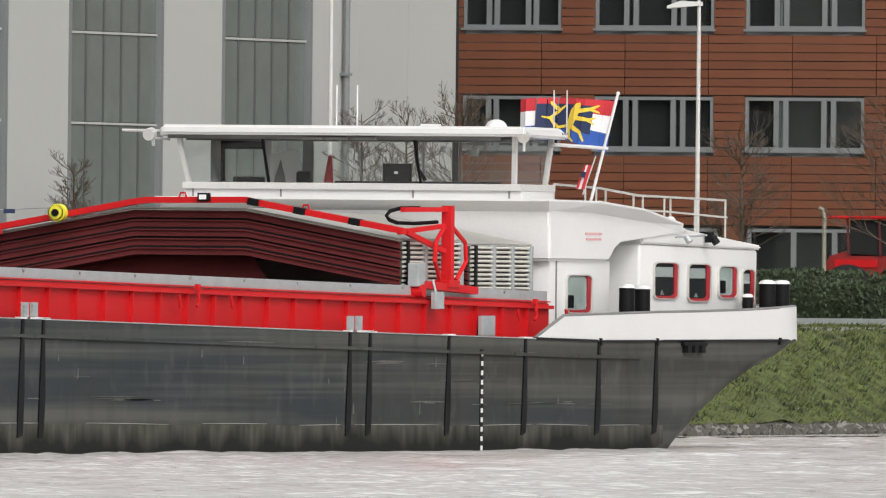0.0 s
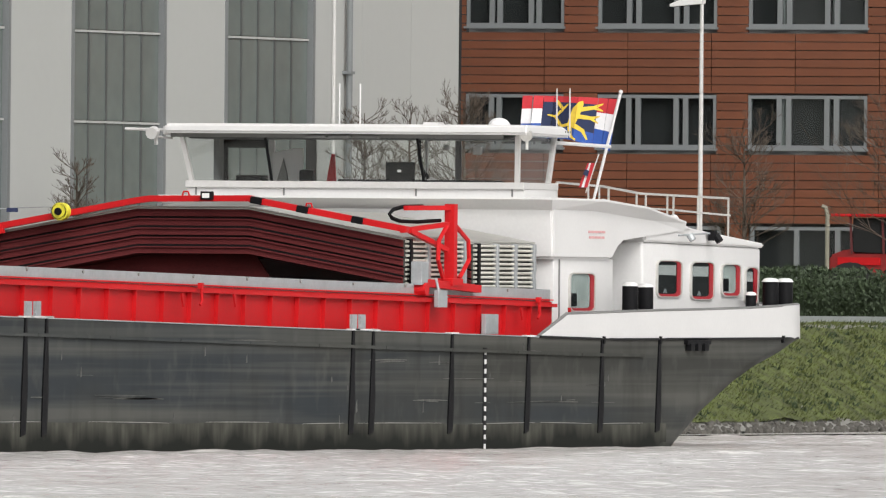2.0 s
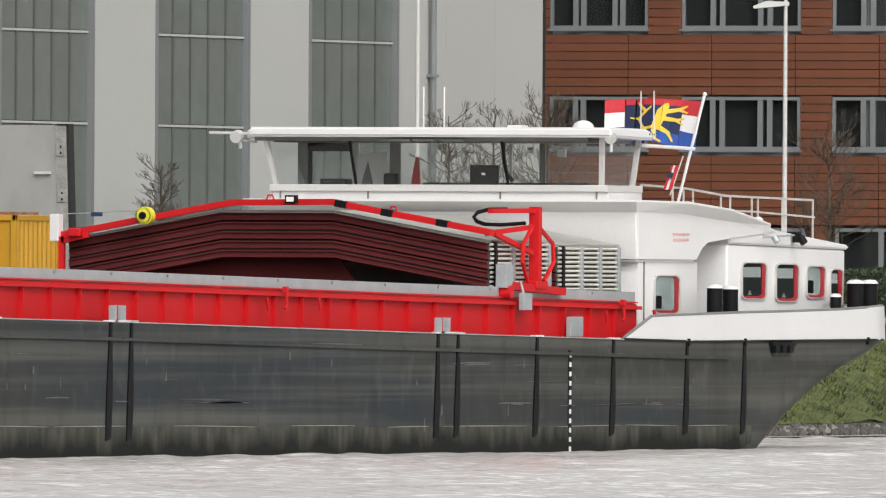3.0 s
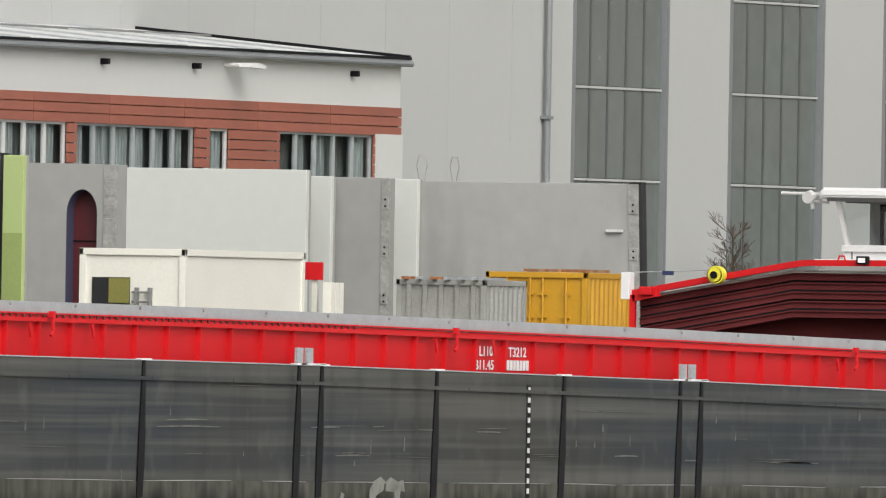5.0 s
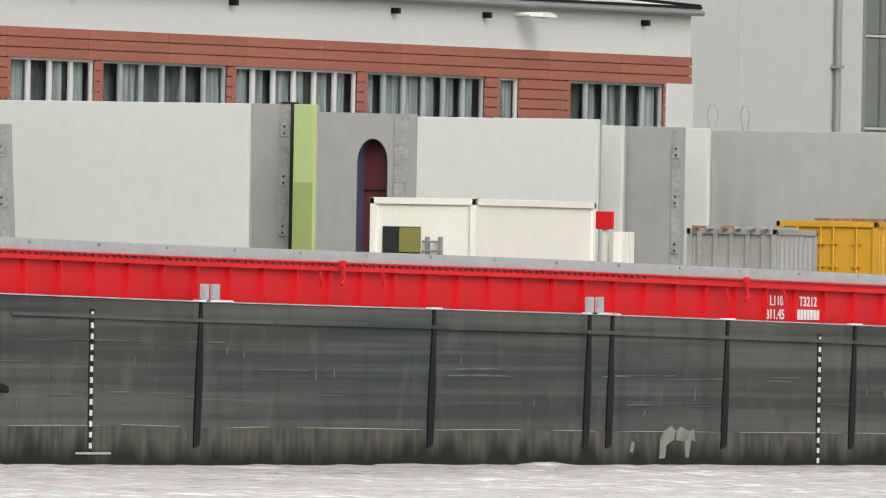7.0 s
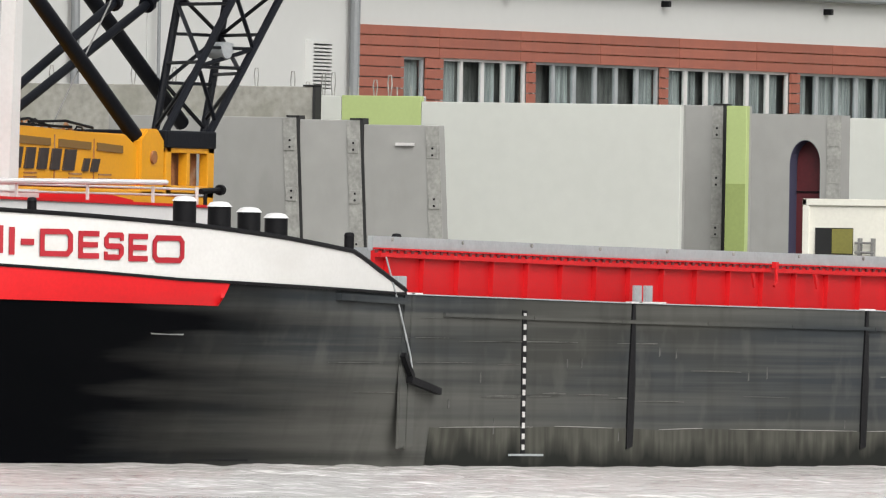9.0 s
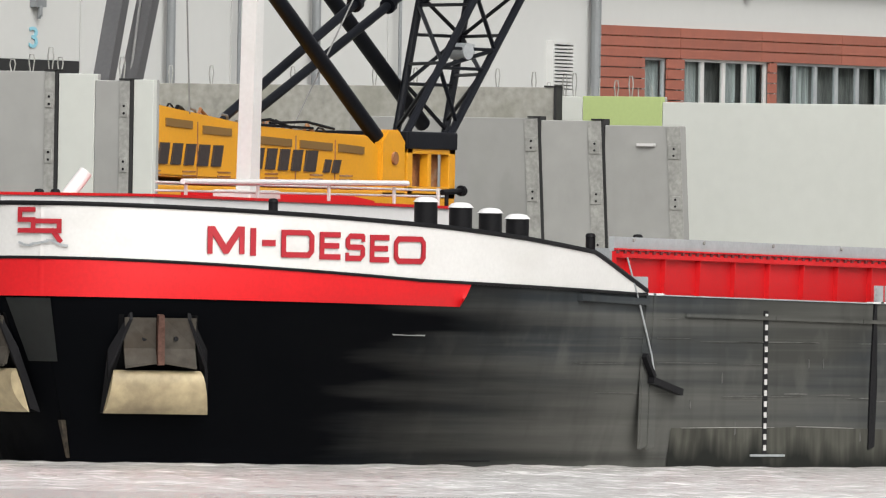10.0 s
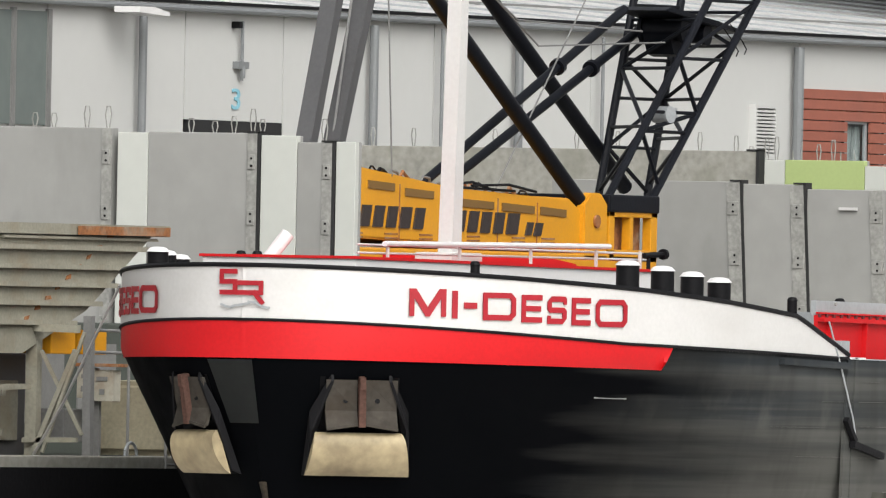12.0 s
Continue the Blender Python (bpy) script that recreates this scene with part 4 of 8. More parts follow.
PALE_CABIN = mat("pale_cabin_lining", (0.46, 0.48, 0.46), 0.8, vary=0.25, scale=1.5, fine=4)
cabin_window(96.65, 97.85, 2.97, 3.70, True)
cabin_window(102.2, 103.4, 3.30, 4.0)
cabin_window(104.4, 105.5, 3.25, 3.98)
cabin_window(106.4, 107.25, 3.33, 3.94, True)
cabin_window(107.95, 108.4, 3.15, 3.88)
bm = B()
box(bm, 99.5, 100.7, 1.68, 1.76, 3.1, 3.85, 0.01)
pw = part("passage_window", bm, ROOM, house, "dark slatted passage window")
for k in range(4):
    bm = B()
    box(bm, 99.5, 100.5, 1.62, 1.68, 3.2 + 0.16 * k, 3.24 + 0.16 * k)
    part("slat", bm, GREY_PAINT, pw)

# wheelhouse
wheel = None
bm = B()
FY0, FY1 = 1.68, 9.14
# roof slab, overhanging, with a rounded lip
prism(bm, [(94.9, 6.72), (97.65, 6.68), (97.65, 6.80), (97.2, 6.92), (94.9, 6.93)], "y", 1.22, 9.62)
bmesh.ops.bevel(bm, geom=bm.edges[:], offset=0.05, segments=3, affect="EDGES")
wheel = part("wheelhouse", bm, WHITE, barge, "white wheelhouse with raked windows all round", True)
# posts of the window band
C0 = {"fl": ((95.55, FY1 + 0.05, 5.6), (95.3, FY1 + 0.24, 6.75)), "fr": ((95.55, FY0, 5.6), (95.3, FY0 - 0.1, 6.75)),
      "al": ((97.45, FY1, 5.6), (97.55, FY1 + 0.2, 6.72)), "ar": ((97.45, FY0, 5.6), (97.6, FY0 - 0.1, 6.7))}
for a, b in C0.values():
    bm = B()
    beam(bm, a, b, 0.1, 0.1, up=(1, 0, 0))
    part("window_post", bm, OFFWHITE, wheel)
for y in (7.34, 3.82):
    bm = B()
    beam(bm, (95.55, y, 5.6), (95.3, y + 0.1, 6.75), 0.05, 0.05, up=(1, 0, 0))
    part("window_post", bm, BLACK, wheel, "dark window mullion")
# the after side: posts, a door frame and the header seen through the glass
for y0, y1, m_ in ((9.18, 9.42, GREY_PAINT), (8.0, 8.14, OFFWHITE), (7.03, 7.27, GREY_PAINT), (4.44, 4.50, WHITE), (3.66, 3.80, MAST_GREY)):
    bm = B()
    box(bm, 97.38, 97.44, y0, y1, 5.6, 6.7, 0.01)
    part("window_post", bm, m_, wheel, "inner face of an after window post")
bm = B()
box(bm, 97.36, 97.42, 8.16, 9.18, 6.42, 6.68, 0.01)
box(bm, 97.36, 97.42, 9.08, 9.17, 5.6, 6.42, 0.01)
part("door_frame", bm, BLACK, wheel, "black door frame")
# sheet under the roof, coloured dark as the ceiling's shade
bm = B()
box(bm, 95.6, 97.42, 1.7, 9.3, 6.60, 6.67)
part("ceiling_lining", bm, MAST_GREY, wheel, "dark sheet for the shade under the roof")
bm = B()
prism(bm, [(7.3, 5.68), (8.0, 5.68), (8.0, 6.32), (7.5, 6.42), (7.3, 6.42)], "x", 97.30, 97.34)
part("chart_board", bm, WHITE, wheel, "white chart board")
bm = B()
prism(bm, [(7.62, 5.68), (7.9, 5.68), (7.74, 6.2)], "x", 97.26, 97.29)
part("chart_sheet", bm, GREY_PAINT, wheel)
# a slim red upright inside, given a plain tapering outline
bm = B()
prism(bm, [(6.5, 5.66), (6.72, 5.66), (6.66, 6.0), (6.60, 6.3), (6.54, 6.3)], "x", 97.2, 97.26)
part("red_pennant", bm, FLAG_RED, wheel, "slim red upright shape inside")
bm = B()
box(bm, 97.1, 97.2, 3.1, 3.28, 6.30, 6.47, 0.01)
part("ceiling_box", bm, WHITE, wheel)
bm = B()
bmesh.ops.create_uvsphere(bm, u_segments=10, v_segments=8, radius=0.07, matrix=Matrix.Translation((97.0, 3.85, 6.45)))
part("lamp_globe", bm, WHITE, wheel, "white lamp globe", True)


def quad(bm, pts, t=0.012):
    vs = [bm.verts.new(p) for p in pts]
    f = bm.faces.new(vs)
    r = bmesh.ops.extrude_face_region(bm, geom=[f])
    nn = f.normal if f.normal.length else Vector((1, 0, 0))
    f.normal_update()
    for v in [e for e in r["geom"] if isinstance(e, bmesh.types.BMVert)]:
        v.co += f.normal * t
    return bm


for a, b in (("fl", "fr"), ("fr", "ar"), ("ar", "al"), ("al", "fl")):
    bm = B()
    quad(bm, [C0[a][0], C0[b][0], C0[b][1], C0[a][1]])
    part("pane", bm, GLASS_WHEEL, wheel, "wheelhouse glazing").visible_shadow = False
bm = B()
box(bm, 95.42, 97.6, 1.48, 9.32, 5.54, 5.69, 0.02)
part("sill", bm, OFFWHITE, wheel)
# grey frame rails above the glass
bm = B()
beam(bm, (95.27, 1.9, 6.68), (95.27, 9.6, 6.68), 0.06, 0.1)
part("head_rail", bm, GREY_PAINT, wheel)
bm = B()
box(bm, 95.75, 95.85, 4.15, 4.80, 5.66, 6.12, 0.02)
screen = part("console_screen", bm, BLACK, wheel, "black radar screen")
bm = B()
box(bm, 95.735, 95.75, 4.44, 4.52, 5.90, 5.95)
part("badge", bm, WHITE, screen)
bm = B()
box(bm, 96.0, 97.2, 2.6, 6.0, 5.62, 5.74, 0.02)
part("console", bm, ROOM, wheel, "dark steering console")
bm = B()
box(bm, 96.6, 97.0, 8.0, 8.6, 5.62, 5.82, 0.02)
part("instrument_panel", bm, ROOM, wheel, "dark instrument panel")
bm = B()
box(bm, 96.9, 97.1, 6.95, 7.25, 5.62, 5.95, 0.06)
box(bm, 96.9, 97.4, 6.9, 7.3, 5.60, 5.70, 0.03)
part("helm_chair", bm, BLACK, wheel, "black helmsman's chair", True)
bm = B()
sweep(bm, [(95.72, 4.02, 6.62), (95.72, 4.0, 6.2), (95.72, 3.95, 5.98), (95.72, 3.86, 5.86), (95.72, 3.8, 5.76)], 0.045)
part("window_cable", bm, BLACK, wheel, "black cable loop")
for y in (6.3, 5.75, 5.1):
    bm = B()
    box(bm, 95.1, 95.3, y - 0.35, y + 0.15, 6.62, 6.68, 0.01)
    part("wiper_motor", bm, GREY_PAINT, wheel, "grey wiper housing")
# roof gear: dome, aerials, search lamps, horn bar
bm = B()
bmesh.ops.create_uvsphere(bm, u_segments=20, v_segments=10, radius=0.24, matrix=Matrix.Translation((96.5, 2.46, 6.92)) @ Matrix.Diagonal((1, 1, 0.75, 1)))
part("satellite_dome", bm, WHITE, wheel, "white radome", True)
for y, x in ((6.16, 96.5), (5.68, 96.5)):
    bm = B()
    rod(bm, (x, y, 6.9), (x, y, 7.82), 0.018, 6)
    part("aerial", bm, WHITE, wheel, "thin white whip aerial")
for y, zt in ((0.9, 7.75), (0.6, 7.75)):
    bm = B()
    rod(bm, (97.5, y + 0.6, 6.7), (97.5, y + 0.6, zt), 0.016, 6)
    part("aerial", bm, OFFWHITE, wheel, "thin white whip aerial")
bm = B()
box(bm, 96.3, 96.7, 3.8, 4.15, 6.9, 6.99, 0.02)
part("roof_box", bm, WHITE, wheel)
bm = B()
rod(bm, (95.4, 9.55, 6.78), (95.4, 10.72, 6.80), 0.035)
rod(bm, (95.3, 10.0, 6.74), (95.1, 10.0, 6.70), 0.13, 14)
rod(bm, (95.35, 10.0, 6.70), (95.35, 9.97, 6.46), 0.045)
box(bm, 95.3, 95.5, 9.62, 9.8, 6.68, 6.86, 0.02)
rod(bm, (95.4, 9.6, 6.6), (95.4, 10.2, 6.66), 0.025)
part("search_lamp", bm, OFFWHITE, wheel, "pale searchlight on a side arm")
bm = B()
rod(bm, (95.1, 1.3, 6.72), (95.0, 1.28, 6.70), 0.13, 14)
rod(bm, (95.1, 1.3, 6.4), (95.1, 1.3, 6.72), 0.035)
part("search_lamp", bm, ALU, wheel, "chrome searchlight")
bm = B()
rod(bm, (97.5, 1.5, 6.57), (100.6, 1.4, 6.52), 0.04)
part("boom_arm", bm, WHITE, wheel)
for y in (1.25, 1.4, 1.55):
    bm = B()
    rod(bm, (95.4 + y, 0.99, 6.80), (95.4 + y, 0.97, 6.80), 0.025, 8)
    part("lamp_stud", bm, GREY_PAINT, wheel)

# railing on the house roof, aft
rail = None
bm = B()
top = [(98.9, 2.0, 5.72), (101.8, 2.0, 5.66), (104.3, 2.0, 5.52), (106.2, 2.0, 5.50), (110.0, 2.0, 5.46)]
sweep(bm, top, 0.028, 6)
rail = part("railing", bm, ALU, barge, "bright tubular roof railing")
bm = B()
sweep(bm, [(101.8, 2.0, 5.37), (104.0, 2.0, 5.2), (106.2, 2.0, 5.18), (110.1, 2.0, 5.08)], 0.024, 6)
part("rail_bar", bm, ALU, rail)
for x in (98.9, 100.9, 101.6, 102.2, 104.0, 104.6, 106.0, 106.4, 108.0, 110.0):
    zt = lerp([(p[0], p[2]) for p in top], x)
    bm = B()
    rod(bm, (x, 2.0, lerp([(98, 5.2), (101, 5.05), (103.4, 4.75), (110, 4.45)], x)), (x, 2.0, zt), 0.025, 6)
    part("rail_post", bm, ALU, rail)
# lamps on the aft roof
bm = B()
bmesh.ops.create_uvsphere(bm, u_segments=14, v_segments=8, radius=0.12, matrix=Matrix.Translation((104.2, 1.2, 4.95)))
rod(bm, (104.2, 1.2, 4.6), (104.2, 1.2, 4.9), 0.04)
part("deck_lamp", bm, WHITE, house, "white globe lamp", True)
bm = B()
rod(bm, (102.6, 0.5, 4.60), (104.6, 0.5, 4.66), 0.02)
rod(bm, (103.3, 0.5, 4.62), (103.3, 0.42, 4.50), 0.08, 10)
part("deck_lamp", bm, GALV, house, "grey deck floodlight")
bm = B()
rod(bm, (105.0, 0.5, 4.62), (105.0, 0.4, 4.48), 0.09, 10)
box(bm, 104.9, 105.1, 0.5, 0.65, 4.5, 4.72, 0.01)
part("deck_lamp", bm, BLACK, house, "black deck floodlight")


def bollard(x, y, z, r, h, cap, group):
    ob = thing("bollard", (x, y, z), "black steel bollard with a %s top on the barge deck" % cap[1], "bollard", group)
    bm = B()
    rod(bm, (x, y, z), (x, y, z + h - 0.05), r, 18)
    rod(bm, (x, y, z), (x, y, z + 0.04), r * 1.25, 18)
    part("post", bm, BLACK, ob, "", True)
    bm = B()
    rod(bm, (x, y, z + h - 0.05), (x, y, z + h), r * 1.12, 18, r * 0.9)
    bmesh.ops.create_uvsphere(bm, u_segments=16, v_segments=6, radius=r * 0.9, matrix=Matrix.Translation((x, y, z + h)) @ Matrix.Diagonal((1, 1, 0.25, 1)))
    part("cap", bm, cap[0], ob, "%s cap" % cap[1], True)
    return ob


WH, BK = (WHITE, "white"), (BLACK, "black")
for x, y, r, h, cap in ((99.5, 0.5, 0.17, 1.17, WH), (100.5, 0.5, 0.17, 1.15, WH), (107.2, 0.45, 0.12, 1.0, WH), (108.4, 0.42, 0.18, 1.3, WH), (109.35, 0.42, 0.18, 1.3, WH)):
    bollard(x, y, 2.36, r, h, cap, "stern bollards")

# bow deck: bollards, red coaming of the forecastle, mast, winch gear
def foredeck(x):
    return lerp(BOWTOP, x) - 0.75


for x, y in ((7.1, 1.55), (8.15, 1.35), (9.1, 1.2), (10.05, 1.1)):
    bollard(x, y, foredeck(x), 0.21, 1.33 - 0.01 * (x - 6), WH, "bow bollards")
for x, y in ((6.6, 10.2), (5.6, 9.98), (4.6, 9.65)):
    bollard(x, y, foredeck(x), 0.19, 1.25, WH, "far bow bollards")
for x, y, h in ((1.9, 6.7, 1.08), (1.9, 6.38, 1.08), (4.0, 3.1, 1.08)):
    bollard(x, y, foredeck(x), 0.085, h, BK, "small bow bollards")
for x in (14.5, 16.6):
    bollard(x + 1.4, 2.3, 3.72, 0.09, 0.46, BK, "hold end bollards")
bm = B()
prism(bm, [(1.8, 3.6), (14.6, 3.3), (14.6, 4.60), (1.8, 4.69)], "y", 4.4, 7.4)
part("forecastle_trunk", bm, WHITE, barge, "white raised forecastle trunk", True)
bm = B()
prism(bm, [(1.75, 4.685), (14.65, 4.595), (14.65, 4.645), (1.75, 4.735)], "y", 4.35, 7.45)
part("forecastle_cover", bm, RED, barge, "red forecastle cover")
bm = B()
prism(bm, [(8.8, 4.55), (14.6, 4.5), (14.5, 4.72), (13.6, 4.80), (8.8, 4.83)], "y", 6.0, 7.2)
part("deck_box", bm, RED, barge, "low red box on the forecastle")
bm = B()
box(bm, 7.7, 9.0, 5.3, 6.05, 4.4, 4.86, 0.04)
prism(bm, [(8.27, 4.6), (8.67, 4.6), (8.87, 12.5), (8.67, 12.5)], "y", 5.58, 5.86)
part("signal_mast", bm, BOW_WHITE, barge, "tall white tapered signal mast")
bm = B()
for x0, x1, y, z0, z1, r in ((3.4, 12.9, 4.6, 4.97, 5.04, 0.05), (2.9, 15.4, 4.9, 4.95, 4.93, 0.022), (2.9, 15.3, 4.9, 4.80, 4.82, 0.022)):
    bm = B()
    rod(bm, (x0, y, z0), (x1, y, z1), r, 8)
    part("boat_hook" if r > 0.03 else "rail_bar", bm, WHITE if r > 0.03 else OFFWHITE, barge, "white pole lying along the foredeck" if r > 0.03 else "thin pale foredeck rail")
for x in (3.6, 6.6, 9.6, 12.4, 14.3):
    bm = B()
    box(bm, x, x + 0.06, 4.62, 4.67, 4.5, 4.97, 0.01)
    part("pole_rest", bm, OFFWHITE, barge)
bm = B()
rod(bm, (3.2, 7.0, 4.4), (3.6, 6.6, 5.12), 0.13, 12)
part("cowl_vent", bm, WHITE, barge, "white tilted cowl vent", True)
bm = B()
rod(bm, (14.4, 4.6, 4.9), (15.4, 4.6, 4.93), 0.05)
rod(bm, (15.2, 4.6, 4.93), (15.3, 4.6, 4.93), 0.1, 10)
rod(bm, (14.6, 4.6, 3.9), (14.6, 4.6, 4.93), 0.04)
part("capstan_arm", bm, BLACK, barge)

# anchors, each over a raised black plate that paints its recess's shade
def anchor(side):
    s = side

    def at(x, z, out=0.0):
        return Vector((x, MID + s * (breadth(x, z) + out), z))
    bm = B()
    if s < 0:
        a, b, c, d = at(0.48, 2.6, 0.03), at(1.36, 2.6, 0.03), at(1.16, 0.85, 0.10), at(2.15, 0.85, 0.10)
    else:
        a, b, c, d = at(0.26, 2.6, 0.03), at(0.75, 2.6, 0.03), at(0.98, 0.85, 0.08), at(1.3, 0.85, 0.08)
    vs = [bm.verts.new(p) for p in (a, b, d, c)]
    bm.faces.new(vs)
    bmesh.ops.solidify(bm, geom=bm.faces[:], thickness=0.05)
    pk = part("anchor_pocket", bm, BLACK, hull, "black plate painted as the anchor recess's shade")
    e = (b - a).normalized()
    nrm = Vector((e.y, -e.x, 0)) * (1 if s < 0 else -1)
    wid = (b - a).length
    down = c - a

    def on(u, v, off):
        return a + e * wid * u + down * v + nrm * off
    # two flukes bent forward at the foot, either side of the shank
    for u0, u1, inner in ((0.07, 0.46, 1), (0.56, 0.97, 0)):
        bm = B()
        lift = (0.52, 0.47) if inner else (0.47, 0.52)
        face = [on(u0, 0.03, 0.08), on(u1, 0.03, 0.08), on(u1, 0.34, 0.2 if inner else 0.12), on(u1, lift[1], 0.34), on(u0, lift[0], 0.34), on(u0, 0.34, 0.12 if inner else 0.2)]
        back = [p - nrm * 0.07 for p in face]
        f, g = [bm.verts.new(p) for p in face], [bm.verts.new(p) for p in back]
        bm.faces.new((f[0], f[1], f[2], f[5]))
        bm.faces.new((f[5], f[2], f[3], f[4]))
        bm.faces.new((g[5], g[2], g[1], g[0]))
        bm.faces.new((g[4], g[3], g[2], g[5]))
        for i in range(6):
            bm.faces.new((f[i], g[i], g[(i + 1) % 6], f[(i + 1) % 6]))
        fl = part("fluke", bm, ANCHOR, pk, "grimy steel anchor fluke")
        bm = B()
        beam(bm, on(u0, lift[0] + 0.01, 0.345), on(u1, lift[1] + 0.01, 0.345), 0.04, 0.05, up=(0, 0, 1))
        part("fluke_edge", bm, ANCHOR, fl, "worn fluke edge")
        # a black disc holds the dark of a hole
        bm = B()
        o = on((u0 + u1) / 2 + (0.05 if inner else -0.05), 0.24, 0.13)
        rod(bm, o, o + nrm * 0.03, 0.045, 12)
        part("shackle_hole", bm, BLACK, fl, "black disc painted as a round hole")
    bm = B()
    beam(bm, on(0.51, 0.08, 0.16), on(0.51, 0.50, 0.34), 0.13, 0.12, up=(e.x, e.y, 0))
    beam(bm, on(0.51, 0.0, 0.10), on(0.51, 0.12, 0.16), 0.22, 0.10, up=(e.x, e.y, 0))
    part("shank", bm, SHANK, pk, "pinkish brown anchor shank")
    # the rounded lip below, spreading towards its foot
    bm = B()
    rows, k = [], 14
    for i in range(k + 1):
        f = i / k
        ang = math.pi * (0.5 - 0.86 * f)
        o, z = 0.16 + 0.30 * math.cos(ang), 0.56 + 0.44 * (1 - math.sin(ang)) / 1.90
        grow = 0.03 + 0.12 * f
        rows.append([bm.verts.new(on(u, z, o)) for u in (-grow - 0.02, 0.25, 0.5, 0.75, 1.0 + grow)])
    for p, q in zip(rows, rows[1:]):
        for i in range(4):
            bm.faces.new((p[i], p[i + 1], q[i + 1], q[i]))
    for col in (0, 4):
        bm.faces.new([r[col] for r in rows])
    bm.faces.new((rows[0][0], rows[0][4], rows[-1][4], rows[-1][0]))
    part("anchor_lip", bm, BEIGE, pk, "worn brassy rounded anchor lip", True)
    for u, m_ in ((-0.12, BLACK), (1.10, BLACK)):
        bm = B()
        vs = [on(u * 0.6 + 0.2, -0.02, 0.03), on(u, 0.35, 0.05), on(u + (0.05 if u > 0 else -0.05), 1.0, 0.05), on(u, 0.96, 0.2), on(u, 0.55, 0.2), on(u * 0.6 + 0.2, 0.05, 0.10)]
        lo, hi = [bm.verts.new(p) for p in vs], [bm.verts.new(p + e * 0.05) for p in vs]
        bm.faces.new(lo)
        bm.faces.new(hi[::-1])
        for i in range(6):
            bm.faces.new((lo[i], hi[i], hi[(i + 1) % 6], lo[(i + 1) % 6]))
        part("pocket_cheek", bm, m_, pk, "scraped cheek plate of the recess")


anchor(-1)
anchor(1)
# on the stem: a greenish black patch over its front and rust at the worn foot
def stem_patch(y0, y1, z0, z1, taper, material, label):
    bm = B()
    rows = []
    for j in range(9):
        z = z0 + (z1 - z0) * j / 8
        row = []
        for i in range(11):
            dy = (y0 + (y1 - y0) * i / 10) * (1 - taper * (1 - j / 8))
            x = stem(z)
            while breadth(x, z) < abs(dy) and x < 4:
                x += 0.01
            row.append(bm.verts.new((x - 0.03, MID + dy, z)))
        rows.append(row)
    for p, q in zip(rows, rows[1:]):
        for i in range(10):
            bm.faces.new((p[i], p[i + 1], q[i + 1], q[i]))
    bmesh.ops.solidify(bm, geom=bm.faces[:], thickness=0.012)
    part("paint_patch", bm, material, hull, label, True)


stem_patch(-0.2, 0.72, 1.75, 2.87, 0.35, mat("greenish_black_tone", (0.014, 0.017, 0.016), 0.6, vary=0.3, scale=1.2, stain=(0.006, 0.007, 0.008), stain_amount=0.9, stain_scale=1.3), "greenish patch on the stem's front")
stem_patch(-0.09, 0.06, 0.05, 0.72, 0.5, mat("rusty_worn_stem", (0.085, 0.068, 0.048), 0.9, vary=0.5, scale=3, stain=(0.01, 0.01, 0.01), stain_amount=0.9, stain_scale=3), "rusty worn foot of the stem")
bm = B()
along_side(bm, 5.2, 6.0, 2.30, 2.29, 0.09)
part("draught_plate", bm, GREY_PAINT, hull, "small grey plate on the bow")
# strip on the uncut hull; black colour gives the opening's dark
bm = B()
along_side(bm, 7.6, 9.0, 0.06, 0.06, 0.24, out=0.01)
part("thruster_opening", bm, BLACK, hull, "black strip painted as a thruster opening")

# bow side fittings: hanging fender bar on a line
bm = B()
sweep(bm, [(12.4, -0.02, 3.75), (12.9, -0.06, 2.9), (13.4, -0.08, 2.0), (13.55, -0.1, 1.5)], 0.018)
part("fender_line", bm, GALV, barge, "grey line")
bm = B()
beam(bm, (13.3, -0.12, 1.55), (14.6, -0.12, 1.34), 0.12, 0.12)
beam(bm, (13.0, -0.12, 2.0), (13.4, -0.12, 1.6), 0.1, 0.1)
part("hanging_fender", bm, BLACK, barge, "black timber fender bar")
bm = B()
beam(bm, (10.4, 0.0, deck(11) - 0.12), (13.2, -0.04, deck(13) - 0.14), 0.12, 0.12)
part("rubbing_strake", bm, HULL, barge)

